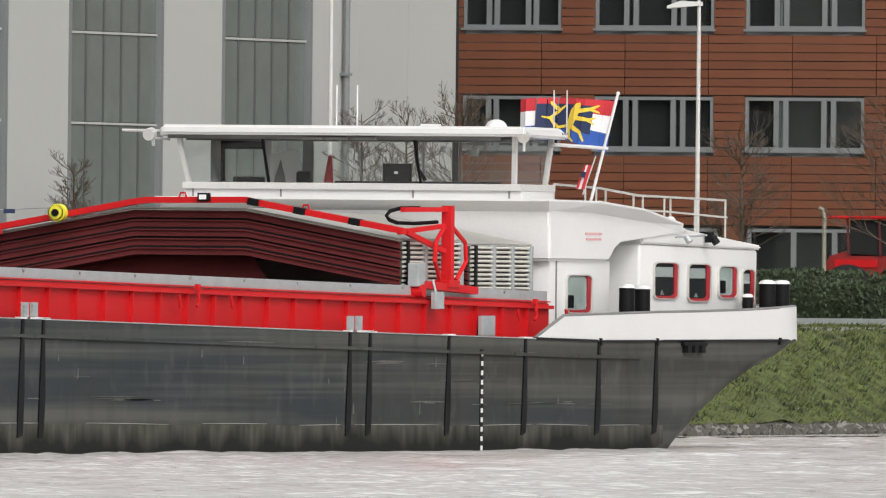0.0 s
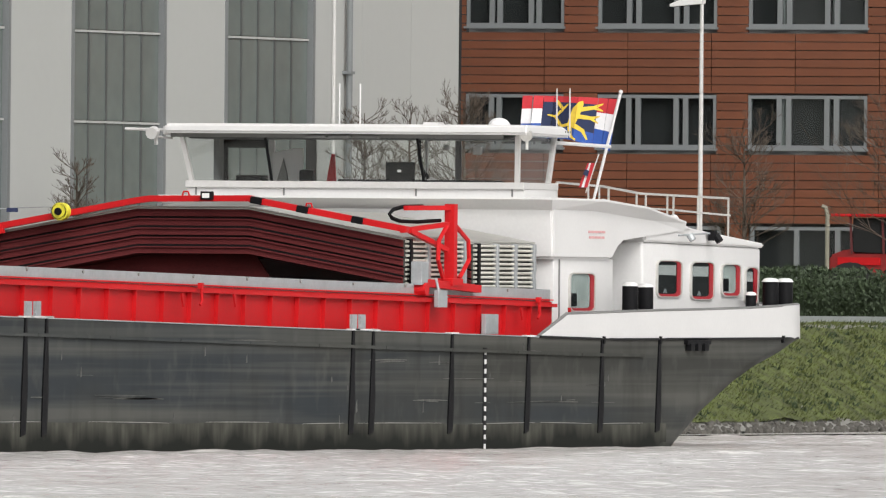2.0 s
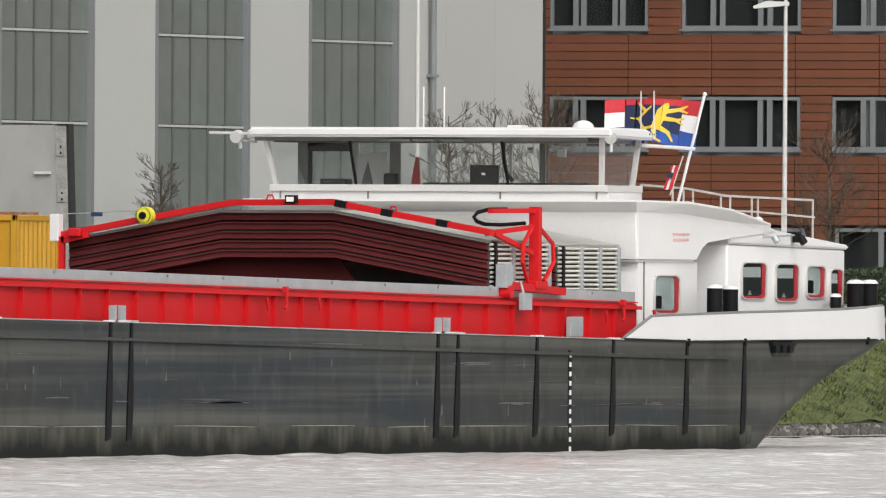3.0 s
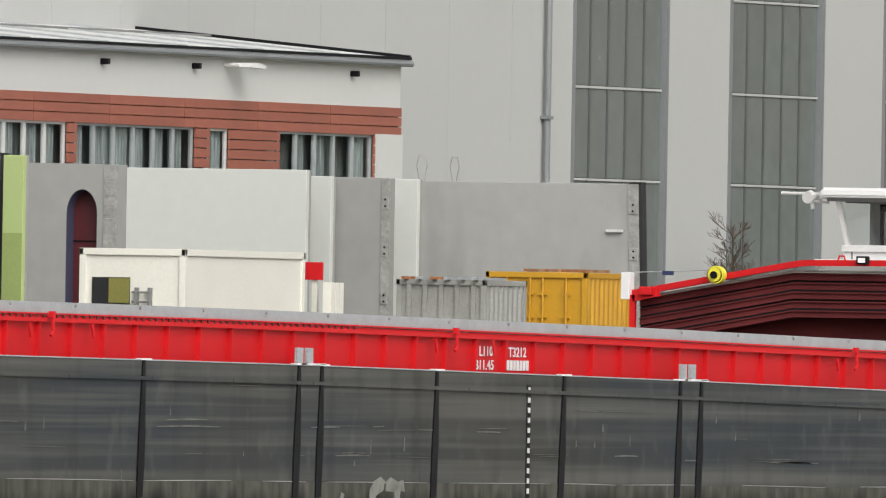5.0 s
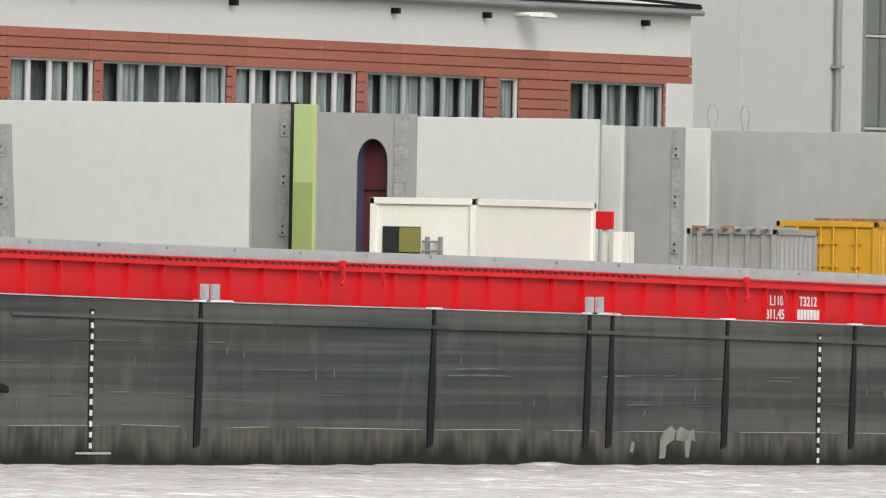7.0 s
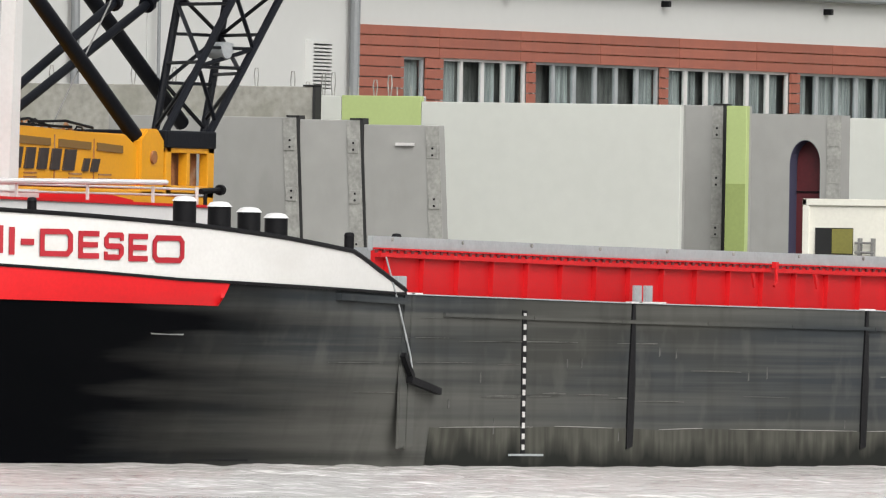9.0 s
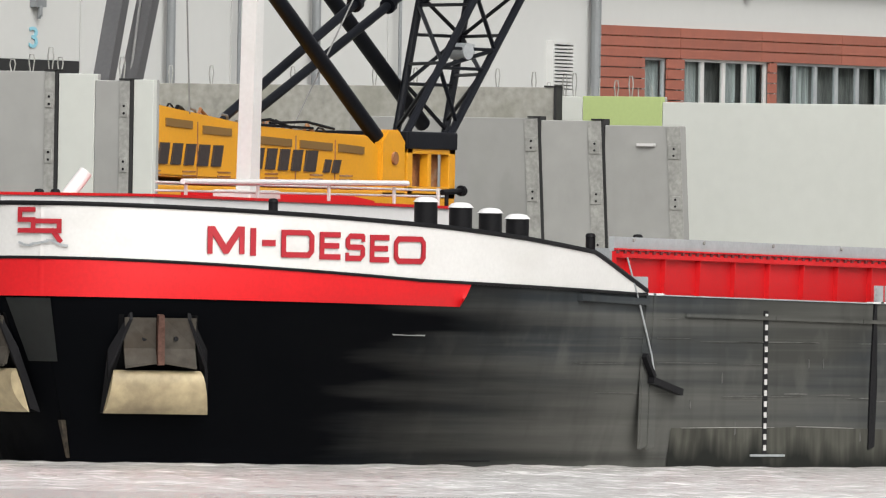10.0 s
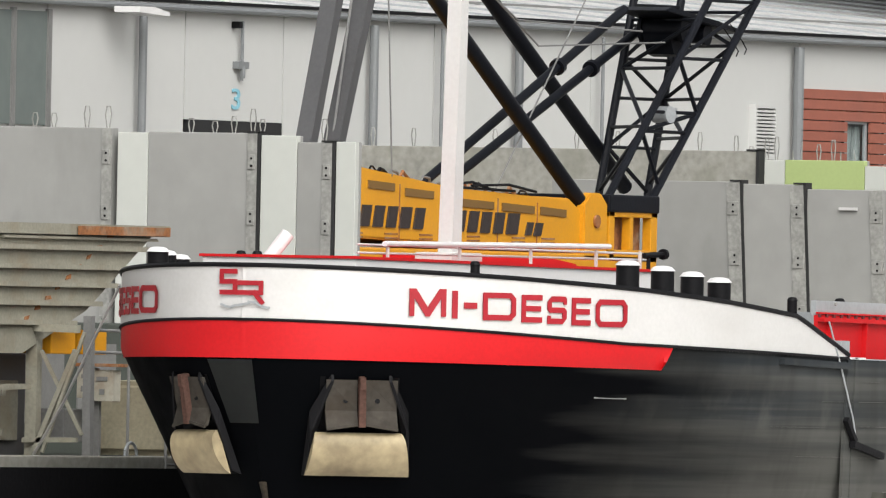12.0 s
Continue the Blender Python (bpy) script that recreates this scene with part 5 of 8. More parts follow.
# ---- hatch covers stacked on the coaming ----
def hatch(x0, x1, zbase, pitch, group, last):
    h = thing("hatch_cover", (x0, MID, zbase), "gabled aluminium hatch cover with dark red end, stacked on the coaming", "hatch cover", group)
    y0, y1, ya, yb, rise, t = 0.95, 10.5, 4.45, 7.0, 0.62, pitch - 0.045
    gable = [(y0, 0), (ya, rise), (yb, rise), (y1, 0)]
    bm = B()
    prism(bm, [(y, zbase + z) for y, z in gable] + [(y, zbase + z + t) for y, z in gable[::-1]], "x", x0, x1)
    part("end_frame", bm, HATCH_END, h, "dark red painted frame")
    bm = B()
    prism(bm, [(y, zbase + z + t * 0.80) for y, z in gable] + [(y, zbase + z + t * 0.98) for y, z in gable[::-1]], "x", x0 - 0.05, x0 - 0.002)
    part("end_lip", bm, HATCH_END, h, "dark red folded lip")
    if last:
        for dz, dx in ((0.0, 0.09), (0.035, 0.05)):
            bm = B()
            prism(bm, [(y, zbase + z + t + 0.003 + dz) for y, z in gable] + [(y, zbase + z + t + 0.028 + dz) for y, z in gable[::-1]], "x", x0 - dx, x1 + 0.03)
            part("sheet", bm, HATCH_TOP, h, "weathered aluminium cover sheet")
    else:
        # black filler painted as the shade between two covers
        bm = B()
        prism(bm, [(y, zbase + z + t + 0.003) for y, z in gable] + [(y, zbase + z + t + 0.04) for y, z in gable[::-1]], "x", x0 + 0.04, x1)
        part("seal", bm, BLACK, h, "black strip along the joint")
    for z in (0.02, 0.02 + pitch / 2):
        bm = B()
        sweep(bm, [(x0 + 0.05, 0.90, zbase + z), (x1 - 0.22, 0.90, zbase + z), (x1 - 0.08, 0.93, zbase + z - 0.02)], 0.03, 6)
        part("side_rail", bm, RAIL, h, "bright aluminium side rail")
    # dark box behind the rails: their gaps' shade as colour
    bm = B()
    box(bm, x0 + 0.02, x1 - 0.02, 0.925, 0.948, zbase - 0.03, zbase + t)
    part("side_seal", bm, gap_shade_mat, h, "dark filler for the shade between the rails")
    for k in range(4):
        x = x0 + 0.25 + k * (x1 - x0 - 0.5) / 3
        bm = B()
        box(bm, x - 0.07, x + 0.07, 0.84, 0.98, zbase - 0.03, zbase + t + 0.02, 0.01)
        part("clip", bm, GALV if k else BLACK, h, "grey clip" if k else "black rubber buffer")


gap_shade_mat = mat("rail_gap_shade", (0.06, 0.062, 0.055), 0.8, vary=0.3, scale=2)
for k in range(5):
    hatch(86.6 + 0.03 * (k % 2), 90.4, 3.46 + 0.198 * k, 0.198, "forward hatch stack", k == 4)
for k in range(5):
    hatch(90.75, 94.7 - 0.03 * (k % 2), 3.42 + 0.192 * k, 0.192, "aft hatch stack", k == 4)
# the dark red cross wall of the hold under the stack
bm = B()
prism(bm, [(3.6, 2.6), (10.6, 2.6), (10.6, 3.44), (7.0, 4.06), (4.6, 4.06)], "x", 87.4, 87.46)
part("hold_bulkhead", bm, HATCH_END, barge, "dark red cross wall of the hold")

# ---- the hatch gantry ----
gan = thing("hatch_gantry", (88.6, MID, 3.4), "red hatch-lifting gantry straddling the hold", "gantry crane")
bm = B()
beam(bm, (88.62, 0.62, 3.42), (88.62, 0.62, 5.18), 0.22, 0.2, up=(1, 0, 0))
part("leg", bm, RED, gan, "red square post")
bm = B()
beam(bm, (86.9, 0.6, 3.5), (90.2, 0.6, 3.38), 0.2, 0.16)
box(bm, 88.3, 88.95, 0.45, 0.8, 3.44, 3.6, 0.02)
part("bogie", bm, RED, gan, "red travelling beam")
bm = B()
box(bm, 86.55, 86.95, 0.5, 0.75, 3.45, 3.95, 0.02)
part("motor_box", bm, GALV, gan, "grey drive motor box")
bm = B()
rod(bm, (86.75, 0.45, 3.36), (86.75, 0.75, 3.36), 0.14, 14)
part("wheel", bm, RED, gan, "red wheel")
bm = B()
box(bm, 87.2, 87.75, 0.36, 0.46, 2.98, 3.34, 0.01)
rod(bm, (87.4, 0.42, 3.3), (87.4, 0.5, 3.6), 0.03)
part("control_box", bm, GALV, gan, "grey steel box")
arch = [(0.75, 4.62), (4.2, 5.22), (4.35, 5.26), (6.6, 5.24), (6.9, 5.2), (10.75, 4.5)]
for xb in (86.35,):
    bm = B()
    for (ya, za), (yb2, zb) in zip(arch, arch[1:]):
        beam(bm, (xb, ya, za), (xb, yb2, zb), 0.2, 0.13, up=(0, 0, 1))
    part("arch_beam", bm, RED, gan, "red gabled cross beam")
for y in (4.15, 3.1, 1.85):
    bm = B()
    z = lerp(arch, y)
    beam(bm, (86.3, y - 0.12, z - 0.02), (86.3, y + 0.12, z + 0.02), 0.24, 0.145)
    part("clamp", bm, BLACK, gan, "black clamp on the beam")
for p, q in (((88.4, 0.62, 4.75), (86.4, 0.9, 4.6)), ((88.4, 0.62, 4.2), (86.6, 0.8, 4.6)), ((88.62, 0.62, 5.1), (86.6, 0.9, 5.08))):
    bm = B()
    beam(bm, p, q, 0.1, 0.1)
    part("brace", bm, RED, gan)
bm = B()
pts = [(88.3, 0.75, 4.83), (87.4, 0.95, 4.79), (86.8, 1.10, 4.80), (86.6, 1.20, 4.86), (86.5, 1.23, 4.95), (86.6, 1.18, 5.05), (86.9, 1.05, 5.11), (87.5, 0.85, 5.12)]
sweep(bm, pts, 0.045)
part("hose", bm, BLACK, gan, "black hydraulic hose")
for sgn in (-1, 1):
    bm = B()
    sweep(bm, [(88.6 + sgn * 0.5, 0.6, 3.6), (88.6 + sgn * 0.95, 0.55, 4.0), (88.6 + sgn * 0.9, 0.55, 4.4), (88.6 + sgn * 0.3, 0.6, 4.7)], 0.05)
    part("pipe_loop", bm, RED, gan, "bent red pipe")
bm = B()
rod(bm, (86.2, 8.55, 4.95), (86.0, 8.55, 4.95), 0.19, 24)
rod(bm, (86.25, 8.55, 4.95), (85.95, 8.55, 4.95), 0.14, 20)
reel = part("cable_reel", bm, YELLOW_PLASTIC, gan, "yellow cable reel", True)
bm = B()
rod(bm, (85.94, 8.55, 4.95), (85.9, 8.55, 4.95), 0.08, 14)
for k in range(3):
    bmesh.ops.create_cone(bm, cap_ends=False, segments=24, radius1=0.165, radius2=0.165, depth=0.015, matrix=Matrix.Translation((85.98 - k * 0.02, 8.55, 4.95)) @ Matrix.Rotation(radians(90), 4, "Y"))
part("reel_hub", bm, BLACK, reel, "dark hub")
bm = B()
box(bm, 86.05, 86.2, 5.10, 5.36, 5.22, 5.40, 0.02)
wl = part("work_lamp", bm, BLACK, gan, "black work lamp")
bm = B()
box(bm, 86.03, 86.05, 5.15, 5.31, 5.26, 5.36)
part("lens", bm, LAMP_GLASS, wl, "pale lamp lens")
for y in (5.8, 3.0):
    bm = B()
    z = lerp(arch, y)
    sweep(bm, [(86.35, y - 0.08, z + 0.06), (86.35, y - 0.05, z + 0.15), (86.35, y + 0.05, z + 0.15), (86.35, y + 0.08, z + 0.06)], 0.02, 6)
    part("lifting_eye", bm, RED, gan)
bm = B()
box(bm, 86.1, 86.4, 10.55, 10.75, 4.4, 4.98, 0.02)
part("leg", bm, WHITE, gan, "white far motor box")
bm = B()
beam(bm, (86.2, 10.5, 3.7), (86.2, 10.5, 4.5), 0.12, 0.12, up=(1, 0, 0))
beam(bm, (86.2, 10.5, 4.42), (86.2, 9.9, 4.55), 0.12, 0.14)
box(bm, 86.0, 86.3, 10.0, 10.3, 4.5, 4.68, 0.03)
part("leg", bm, RED, gan)
bm = B()
box(bm, 86.1, 86.14, 9.55, 9.8, 4.93, 5.02)
part("sign_plate", bm, FLAG_NAVY, gan, "small navy sign plate")
bm = B()
rod(bm, (86.2, 10.5, 4.98), (86.2, 8.8, 5.05), 0.01)
part("wire", bm, GALV, gan)

# ---- buildings behind the yard ----
def pane_window(parent, face, a0, a1, z0, z1, at, panes, curtain=0.0, depth=0.25, seed=0, frame_mat=None, room=None):
    """A window band in a wall. face 'y': the wall faces -y at y=at, a is x. face 'x': the wall faces -x at x=at, a is y."""
    rg = random.Random(seed)
    fm = frame_mat or FRAME

    def bx(bm, p, q, d0, d1, z_0, z_1):
        if face == "y":
            return box(bm, p, q, at + d0, at + d1, z_0, z_1)
        return box(bm, at + d0, at + d1, p, q, z_0, z_1)
    fr = B()
    t = 0.09
    bx(fr, a0, a1, -0.03, 0.05, z0, z0 + t)
    bx(fr, a0, a1, -0.03, 0.05, z1 - t, z1)
    bx(fr, a0, a0 + t, -0.028, 0.048, z0, z1)
    bx(fr, a1 - t, a1, -0.028, 0.048, z0, z1)
    w = part("window", fr, fm, parent, "framed window band")
    # one sheet replaces the room's depth, with its shade as colour
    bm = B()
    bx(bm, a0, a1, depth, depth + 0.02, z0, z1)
    part("interior", bm, room or ROOM, w, "flat sheet coloured for the room's shade")
    for i in range(1, len(panes)):
        p = a0 + (a1 - a0) * panes[i]
        if i < len(panes) - 1:
            bm = B()
            bx(bm, p - 0.07, p + 0.07, -0.03, 0.05, z0 + t, z1 - t)
            part("mullion", bm, fm, w)
        bm = B()
        bx(bm, a0 + (a1 - a0) * panes[i - 1], p, 0.0, 0.012, z0, z1)
        part("pane", bm, GLASS, w).visible_shadow = False
        if rg.random() < curtain:
            bm = B()
            q0, q1 = a0 + (a1 - a0) * panes[i - 1], p
            lo = q0 + (q1 - q0) * rg.uniform(0, 0.35)
            hi = q1 - (q1 - q0) * rg.uniform(0, 0.35)
            k = 12
            pts = [(lo + (hi - lo) * j / k, 0.14 + 0.03 * math.sin(j * 2.4)) for j in range(k + 1)]
            for (u, d0), (v, d1) in zip(pts, pts[1:]):
                c = [(u, d0, z0 + 0.05), (v, d1, z0 + 0.05), (v, d1, z1 - 0.05), (u, d0, z1 - 0.05)]
                bm.faces.new([bm.verts.new((a, at + d, z) if face == "y" else (at + d, a, z)) for a, d, z in c])
            part("curtain", bm, CURTAIN, w, "pale hanging curtain", True)
    return w


# the grey hall with tall glass strips
hall = thing("industrial_hall", (165, 45, 2.8), "tall pale grey clad hall with vertical glass strips", "building")
STRIPS = [(168.7, 175.15), (179.65, 186.25), (190.75, 197.25)]
edges = [118.0] + [e for s in STRIPS for e in s] + [208.4]
for a, b in zip(edges[::2], edges[1::2]):
    n = max(1, round((b - a) / 4.4))
    for k in range(n):
        bm = B()
        box(bm, a + (b - a) * k / n + 0.008, a + (b - a) * (k + 1) / n - 0.008, 45.0, 45.3, 1.0, 22.0)
        part("wall_panel", bm, HALL_CLAD, hall)
bm = B()
box(bm, 118, 208.4, 45.3, 45.6, 1.0, 21.9)
part("wall", bm, CLAD_DARK, hall)
bm = B()
box(bm, 118, 208.4, 45.3, 85, 21.9, 22.4)
part("roof", bm, ROOF, hall, "flat dark roof")
bm = B()
box(bm, 208.1, 208.4, 45.6, 85, 1.0, 21.9)
part("end_wall", bm, HALL_CLAD, hall, "pale grey end wall")
GLASS_STRIP = mat("greenish_glass_panel", (0.135, 0.158, 0.150), 0.22, vary=0.07, scale=0.5, fine=2, bump=0.0, spread=0.06)
MULLION = mat("dark_mullion", (0.075, 0.08, 0.08), 0.5, vary=0.1)
for a, b in STRIPS:
    bm = B()
    for q in (a, b):
        box(bm, q - 0.10, q + 0.10, 45.0 - 0.02, 45.2, 1.0, 21.8)
    w = part("glass_strip", bm, FRAME, hall, "tall glazed strip")
    cols = 5
    levels = [1.0, 5.0, 7.72, 10.08, 12.5, 15.0, 17.5, 20, 21.8]
    for i in range(cols):
        p, q = a + 0.14 + (b - a - 0.28) * i / cols, a + 0.14 + (b - a - 0.28) * (i + 1) / cols
        for z0, z1 in zip(levels, levels[1:]):
            bm = B()
            box(bm, p + 0.01, q - 0.01, 45.12, 45.16, z0 + 0.05, z1 - 0.05)
            part("pane", bm, GLASS_STRIP, w)
        if i:
            bm = B()
            box(bm, p - 0.05, p + 0.05, 45.09, 45.14, 1.0, 21.8)
            part("mullion", bm, MULLION, w)
    for z in levels[1:-1]:
        bm = B()
        box(bm, a + 0.1, b - 0.1, 45.085, 45.13, z - 0.03, z + 0.03)
        part("transom", bm, HALL_CLAD, w)
for x in (166.6, 199.6):
    bm = B()
    rod(bm, (x, 44.85, 1.0), (x, 44.85, 21.8), 0.09, 8)
    for z in (6, 9.2, 12.5):
        box(bm, x - 0.16, x + 0.16, 44.75, 45.0, z, z + 0.08)
    part("downpipe", bm, FRAME, hall, "grey rain downpipe")

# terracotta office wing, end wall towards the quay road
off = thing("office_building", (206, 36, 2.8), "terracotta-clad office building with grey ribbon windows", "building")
XB = 205.0
rows = [(4.06, 5.25 + 0.0), (7.32, 8.75), (10.58, 12.0), (13.84, 15.3)]
cols = [(40.71, 43.52), (36.33, 39.73), (32.03, 35.42), (27.8, 31.1), (23.5, 26.9), (19.3, 22.6)]
bm = B()
box(bm, XB + 0.6, 240, 10, 43.6, 2.8, 17.0)
part("wall", bm, CLAD_DARK, off)
bm = B()
box(bm, XB, 240.2, 9.8, 43.8, 17.0, 17.4)
part("roof", bm, ROOF, off)
for r, (z0, z1) in enumerate(rows):
    for c, (y0, y1) in enumerate(cols):
        if r == 0:
            y0, y1 = y0 - 0.15, y1 - 0.1
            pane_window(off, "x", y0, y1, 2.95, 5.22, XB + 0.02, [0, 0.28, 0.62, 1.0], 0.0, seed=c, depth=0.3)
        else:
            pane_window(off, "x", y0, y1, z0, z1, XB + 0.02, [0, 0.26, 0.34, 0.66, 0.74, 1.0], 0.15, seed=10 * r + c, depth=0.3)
# cladding boards: long thin boards with open joints
board_mesh = {}


def board(parent, w, h, place, material):
    key = (round(w, 3), round(h, 3), material.name)
    if key not in board_mesh:
        bm = B()
        box(bm, 0, 0.06, -w / 2 + 0.012, w / 2 - 0.012, 0.012, h - 0.012)
        bmesh.ops.recalc_face_normals(bm, faces=bm.faces)
        me = bpy.data.meshes.new("board")
        bm.to_mesh(me)
        bm.free()
        me.materials.append(material)
        board_mesh[key] = me
    ob = new("board", board_mesh[key])
    ob.parent = parent
    ob.matrix_local = place
    return ob


def open_spans(lo, hi, holes):
    out, p = [], lo
    for a, b in sorted(holes):
        if a > p:
            out.append((p, min(a, hi)))
        p = max(p, b)
    if p < hi:
        out.append((p, hi))
    return [(a, b) for a, b in out if b - a > 0.05]


n_board = 0
BH = 0.233
for k in range(50):
    z = 5.3 + k * BH
    if z > 13:
        break
    holes = []
    for r, (z0, z1) in enumerate(rows):
        zz0, zz1 = (2.9, 5.25) if r == 0 else (z0, z1)
        if z < zz1 - 0.02 and z + BH > zz0 + 0.02:
            holes += [(y0 - (0.15 if r == 0 else 0), y1) for y0, y1 in cols]
    for a, b in open_spans(24.5, 43.66, holes):
        n = max(1, round((b - a) / 2.4))
        for i in range(n):
            w = (b - a) / n
            board(off, w, BH, Matrix.Translation(Vector((XB - 0.03, a + w * (i + 0.5), z)) - off.location), BROWN)
bm = B()
box(bm, XB + 0.06, XB + 0.34, 10, 24.5, 2.8, 17)
box(bm, XB + 0.06, XB + 0.34, 24.5, 43.62, 13.0, 17)
part("wall", bm, BROWN, off)
bm = B()
box(bm, XB + 0.42, XB + 0.58, 24.5, 43.6, 2.8, 13.0)
part("joint_backing", bm, CLAD_DARK, off)
for r in (1, 2):
    for y0, y1 in cols[:4]:
        bm = B()
        box(bm, XB - 0.1, XB + 0.05, y0 - 0.05, y1 + 0.05, rows[r][0] - 0.06, rows[r][0])
        part("window_sill", bm, FRAME, off)
bm = B()
box(bm, XB + 0.02, XB + 0.2, 24.5, 43.6, 2.8, 2.95)
for y in (27.3, 31.6, 35.75, 40.2):
    box(bm, XB - 0.02, XB + 0.2, y - 0.3, y + 0.3, 2.8, 5.28)
part("plinth", bm, BROWN, off)

# office wing past the hall's corner, scaled from the eye to fit the view
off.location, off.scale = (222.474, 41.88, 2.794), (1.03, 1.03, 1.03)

# the low workshop with a weathered red fascia
low = thing("workshop_building", (110, 38, 1), "low pale grey workshop with weathered red boarding", "building")
YL = 38.0
WIN = [(97.58, 98.82), (99.75, 104.45), (104.87, 111.98), (112.41, 119.57), (120.1, 127.23), (128.1, 129.3), (132.4, 138.3)]
bm = B()
box(bm, 95.0, 140.0, YL + 0.5, 60, 1.0, 9.9)
part("wall", bm, CLAD_DARK, low)
bm = B()
box(bm, 95.0, 140.0, YL, YL + 0.29, 9.1, 10.1)
part("wall_band", bm, CLAD, low, "pale grey upper wall")
bm = B()
box(bm, 95.0, 140.0, YL + 0.02, YL + 0.29, 1.0, 5.6)
part("wall_base", bm, CLAD, low)
bm = B()
box(bm, 138.35, 140.02, YL - 0.08, YL - 0.01, 1.0, 8.45)
part("corner_pier", bm, CLAD, low, "pale grey corner pier")
# added strip that stops light leaking through the board gaps
bm = B()
box(bm, 95.0, 139.97, YL + 0.03, YL + 0.45, 8.47, 9.09)
part("board_backing", bm, RUST, low)
for i, (a, b) in enumerate(WIN):
    n = max(1, round((b - a) / 1.2))
    ps = [j / n for j in range(n + 1)]
    pane_window(low, "y", a, b, 6.0, 8.45, YL + 0.06, ps, 0.6, seed=40 + i, depth=0.32, frame_mat=OFFWHITE if i % 2 else GALV, room=WORKSHOP_ROOM)
for k in range(15):
    z = 5.6 + k * 0.234
    if z > 9.0:
        break
    holes = [(a, b) for a, b in WIN] if z < 8.4 and z + 0.234 > 6.0 else []
    for a, b in open_spans(95.0, 140.0, holes):
        n = max(1, round((b - a) / 4.5))
        for i in range(n):
            w = (b - a) / n
            m = Matrix.Translation(Vector((a + w * (i + 0.5), YL - 0.05, z)) - low.location) @ Matrix.Rotation(radians(90), 4, "Z")
            board(low, w, 0.234, m @ Matrix.Translation((0, 0, 0)), BROWN2)
bm = B()
prism(bm, [(37.8, 10.12), (38.4, 10.12), (60, 12.1), (60, 12.25), (37.8, 10.3)], "x", 54.0, 140.1)
roof = part("roof", bm, PALE_ROOF, low, "shallow pale sheet roof")
bm = B()
beam(bm, (140.1, 37.8, 10.33), (140.1, 60, 12.28), 0.1, 0.09)
part("verge", bm, BLACK, roof, "black metal verge")
for k in range(18):
    x = 56 + 4.7 * k
    bm = B()
    beam(bm, (x, 37.9, 10.33), (x, 60, 12.27), 0.06, 0.05)
    part("seam", bm, GALV, roof)
bm = B()
beam(bm, (54, 43.0, 10.80), (140, 43.0, 10.80), 0.06, 0.05)
part("snow_rail", bm, GREY_PAINT, roof, "dark roof rail")
bm = B()
box(bm, 54.0, 140.12, 37.76, 37.8, 10.26, 10.33)
part("roof_edge", bm, BLACK, low, "black metal verge")
bm = B()
rod(bm, (20, 37.75, 10.16), (140.1, 37.75, 10.16), 0.07, 8)
part("gutter", bm, FRAME, low, "grey gutter")
for x in (112.0, 121.5, 127.0, 136.8, 66.0, 80.0, 103.0):
    bm = B()
    box(bm, x, x + 0.16, 37.8, 38.0, 9.80, 9.94, 0.02)
    part("floodlight", bm, BLACK, low, "small dark wall lamp")
bm = B()
prism(bm, [(129.0, 9.88), (129.9, 9.86), (129.9, 9.92), (129.5, 9.99), (129.0, 9.98)], "y", 37.3, 37.7)
rod(bm, (129.0, 37.6, 9.93), (129.0, 38.0, 9.93), 0.05)
part("wall_lamp", bm, WHITE, low, "white wall lantern")

# pale wall with doors to the north of it
wst = thing("loading_bay_wall", (75, 38, 1), "pale grey panelled loading bay wall with doors", "building")
joints = [20, 30, 40, 48, 57.3, 63.8, 68.55, 76.0, 84.0, 95.0]
for a, b in zip(joints, joints[1:]):
    bm = B()
    box(bm, a + 0.03, b - 0.03, YL, YL + 0.25, 7.85 if 63 < a < 68 else 1.0, 10.1)
    part("wall_panel", bm, CLAD, wst)
bm = B()
box(bm, 20, 95, YL + 0.25, YL + 0.5, 1.0, 10.05)
part("wall", bm, CLAD_DARK, wst)
bm = B()
prism(bm, [(37.8, 10.12), (38.4, 10.12), (60, 12.1), (60, 12.25), (37.8, 10.3)], "x", 15.0, 53.9)
part("roof", bm, PALE_ROOF, wst)
bm = B()
box(bm, 50.0, 57.2, YL - 0.05, YL - 0.01, 7.6, 9.95)
part("glass_panel", bm, GLASS_STRIP, wst, "grey glazed panel")
for x in (55.6, 57.25, 50.0):
    bm = B()
    box(bm, x - 0.08, x + 0.08, YL - 0.1, YL - 0.01, 7.0, 10.0)
    part("mullion", bm, GREY_PAINT, wst)
for x, r in ((61.4, 0.09), (72.6, 0.1), (76.0, 0.04), (94.55, 0.12), (84.2, 0.04), (79.9, 0.1)):
    bm = B()
    rod(bm, (x, YL - 0.2, 1.0), (x, YL - 0.2, 10.0), r, 10)
    part("downpipe", bm, FRAME, wst, "grey downpipe")
# solid near-black box paints the shade inside the opening
bm = B()
box(bm, 64.0, 68.5, YL - 0.02, YL + 0.2, 7.3, 7.84)
part("door_opening", bm, ROOM, wst, "near-black panel for the shade above a door")
bm = B()
for x0, x1, z0, z1 in ((92.35, 92.43, 7.5, 8.7), (93.42, 93.5, 7.5, 8.7), (92.43, 93.42, 8.62, 8.7), (92.43, 93.42, 7.5, 7.57)):
    box(bm, x0, x1, YL - 0.17, YL, z0, z1)
lv = part("louvre", bm, CLAD, wst, "pale louvred vent")
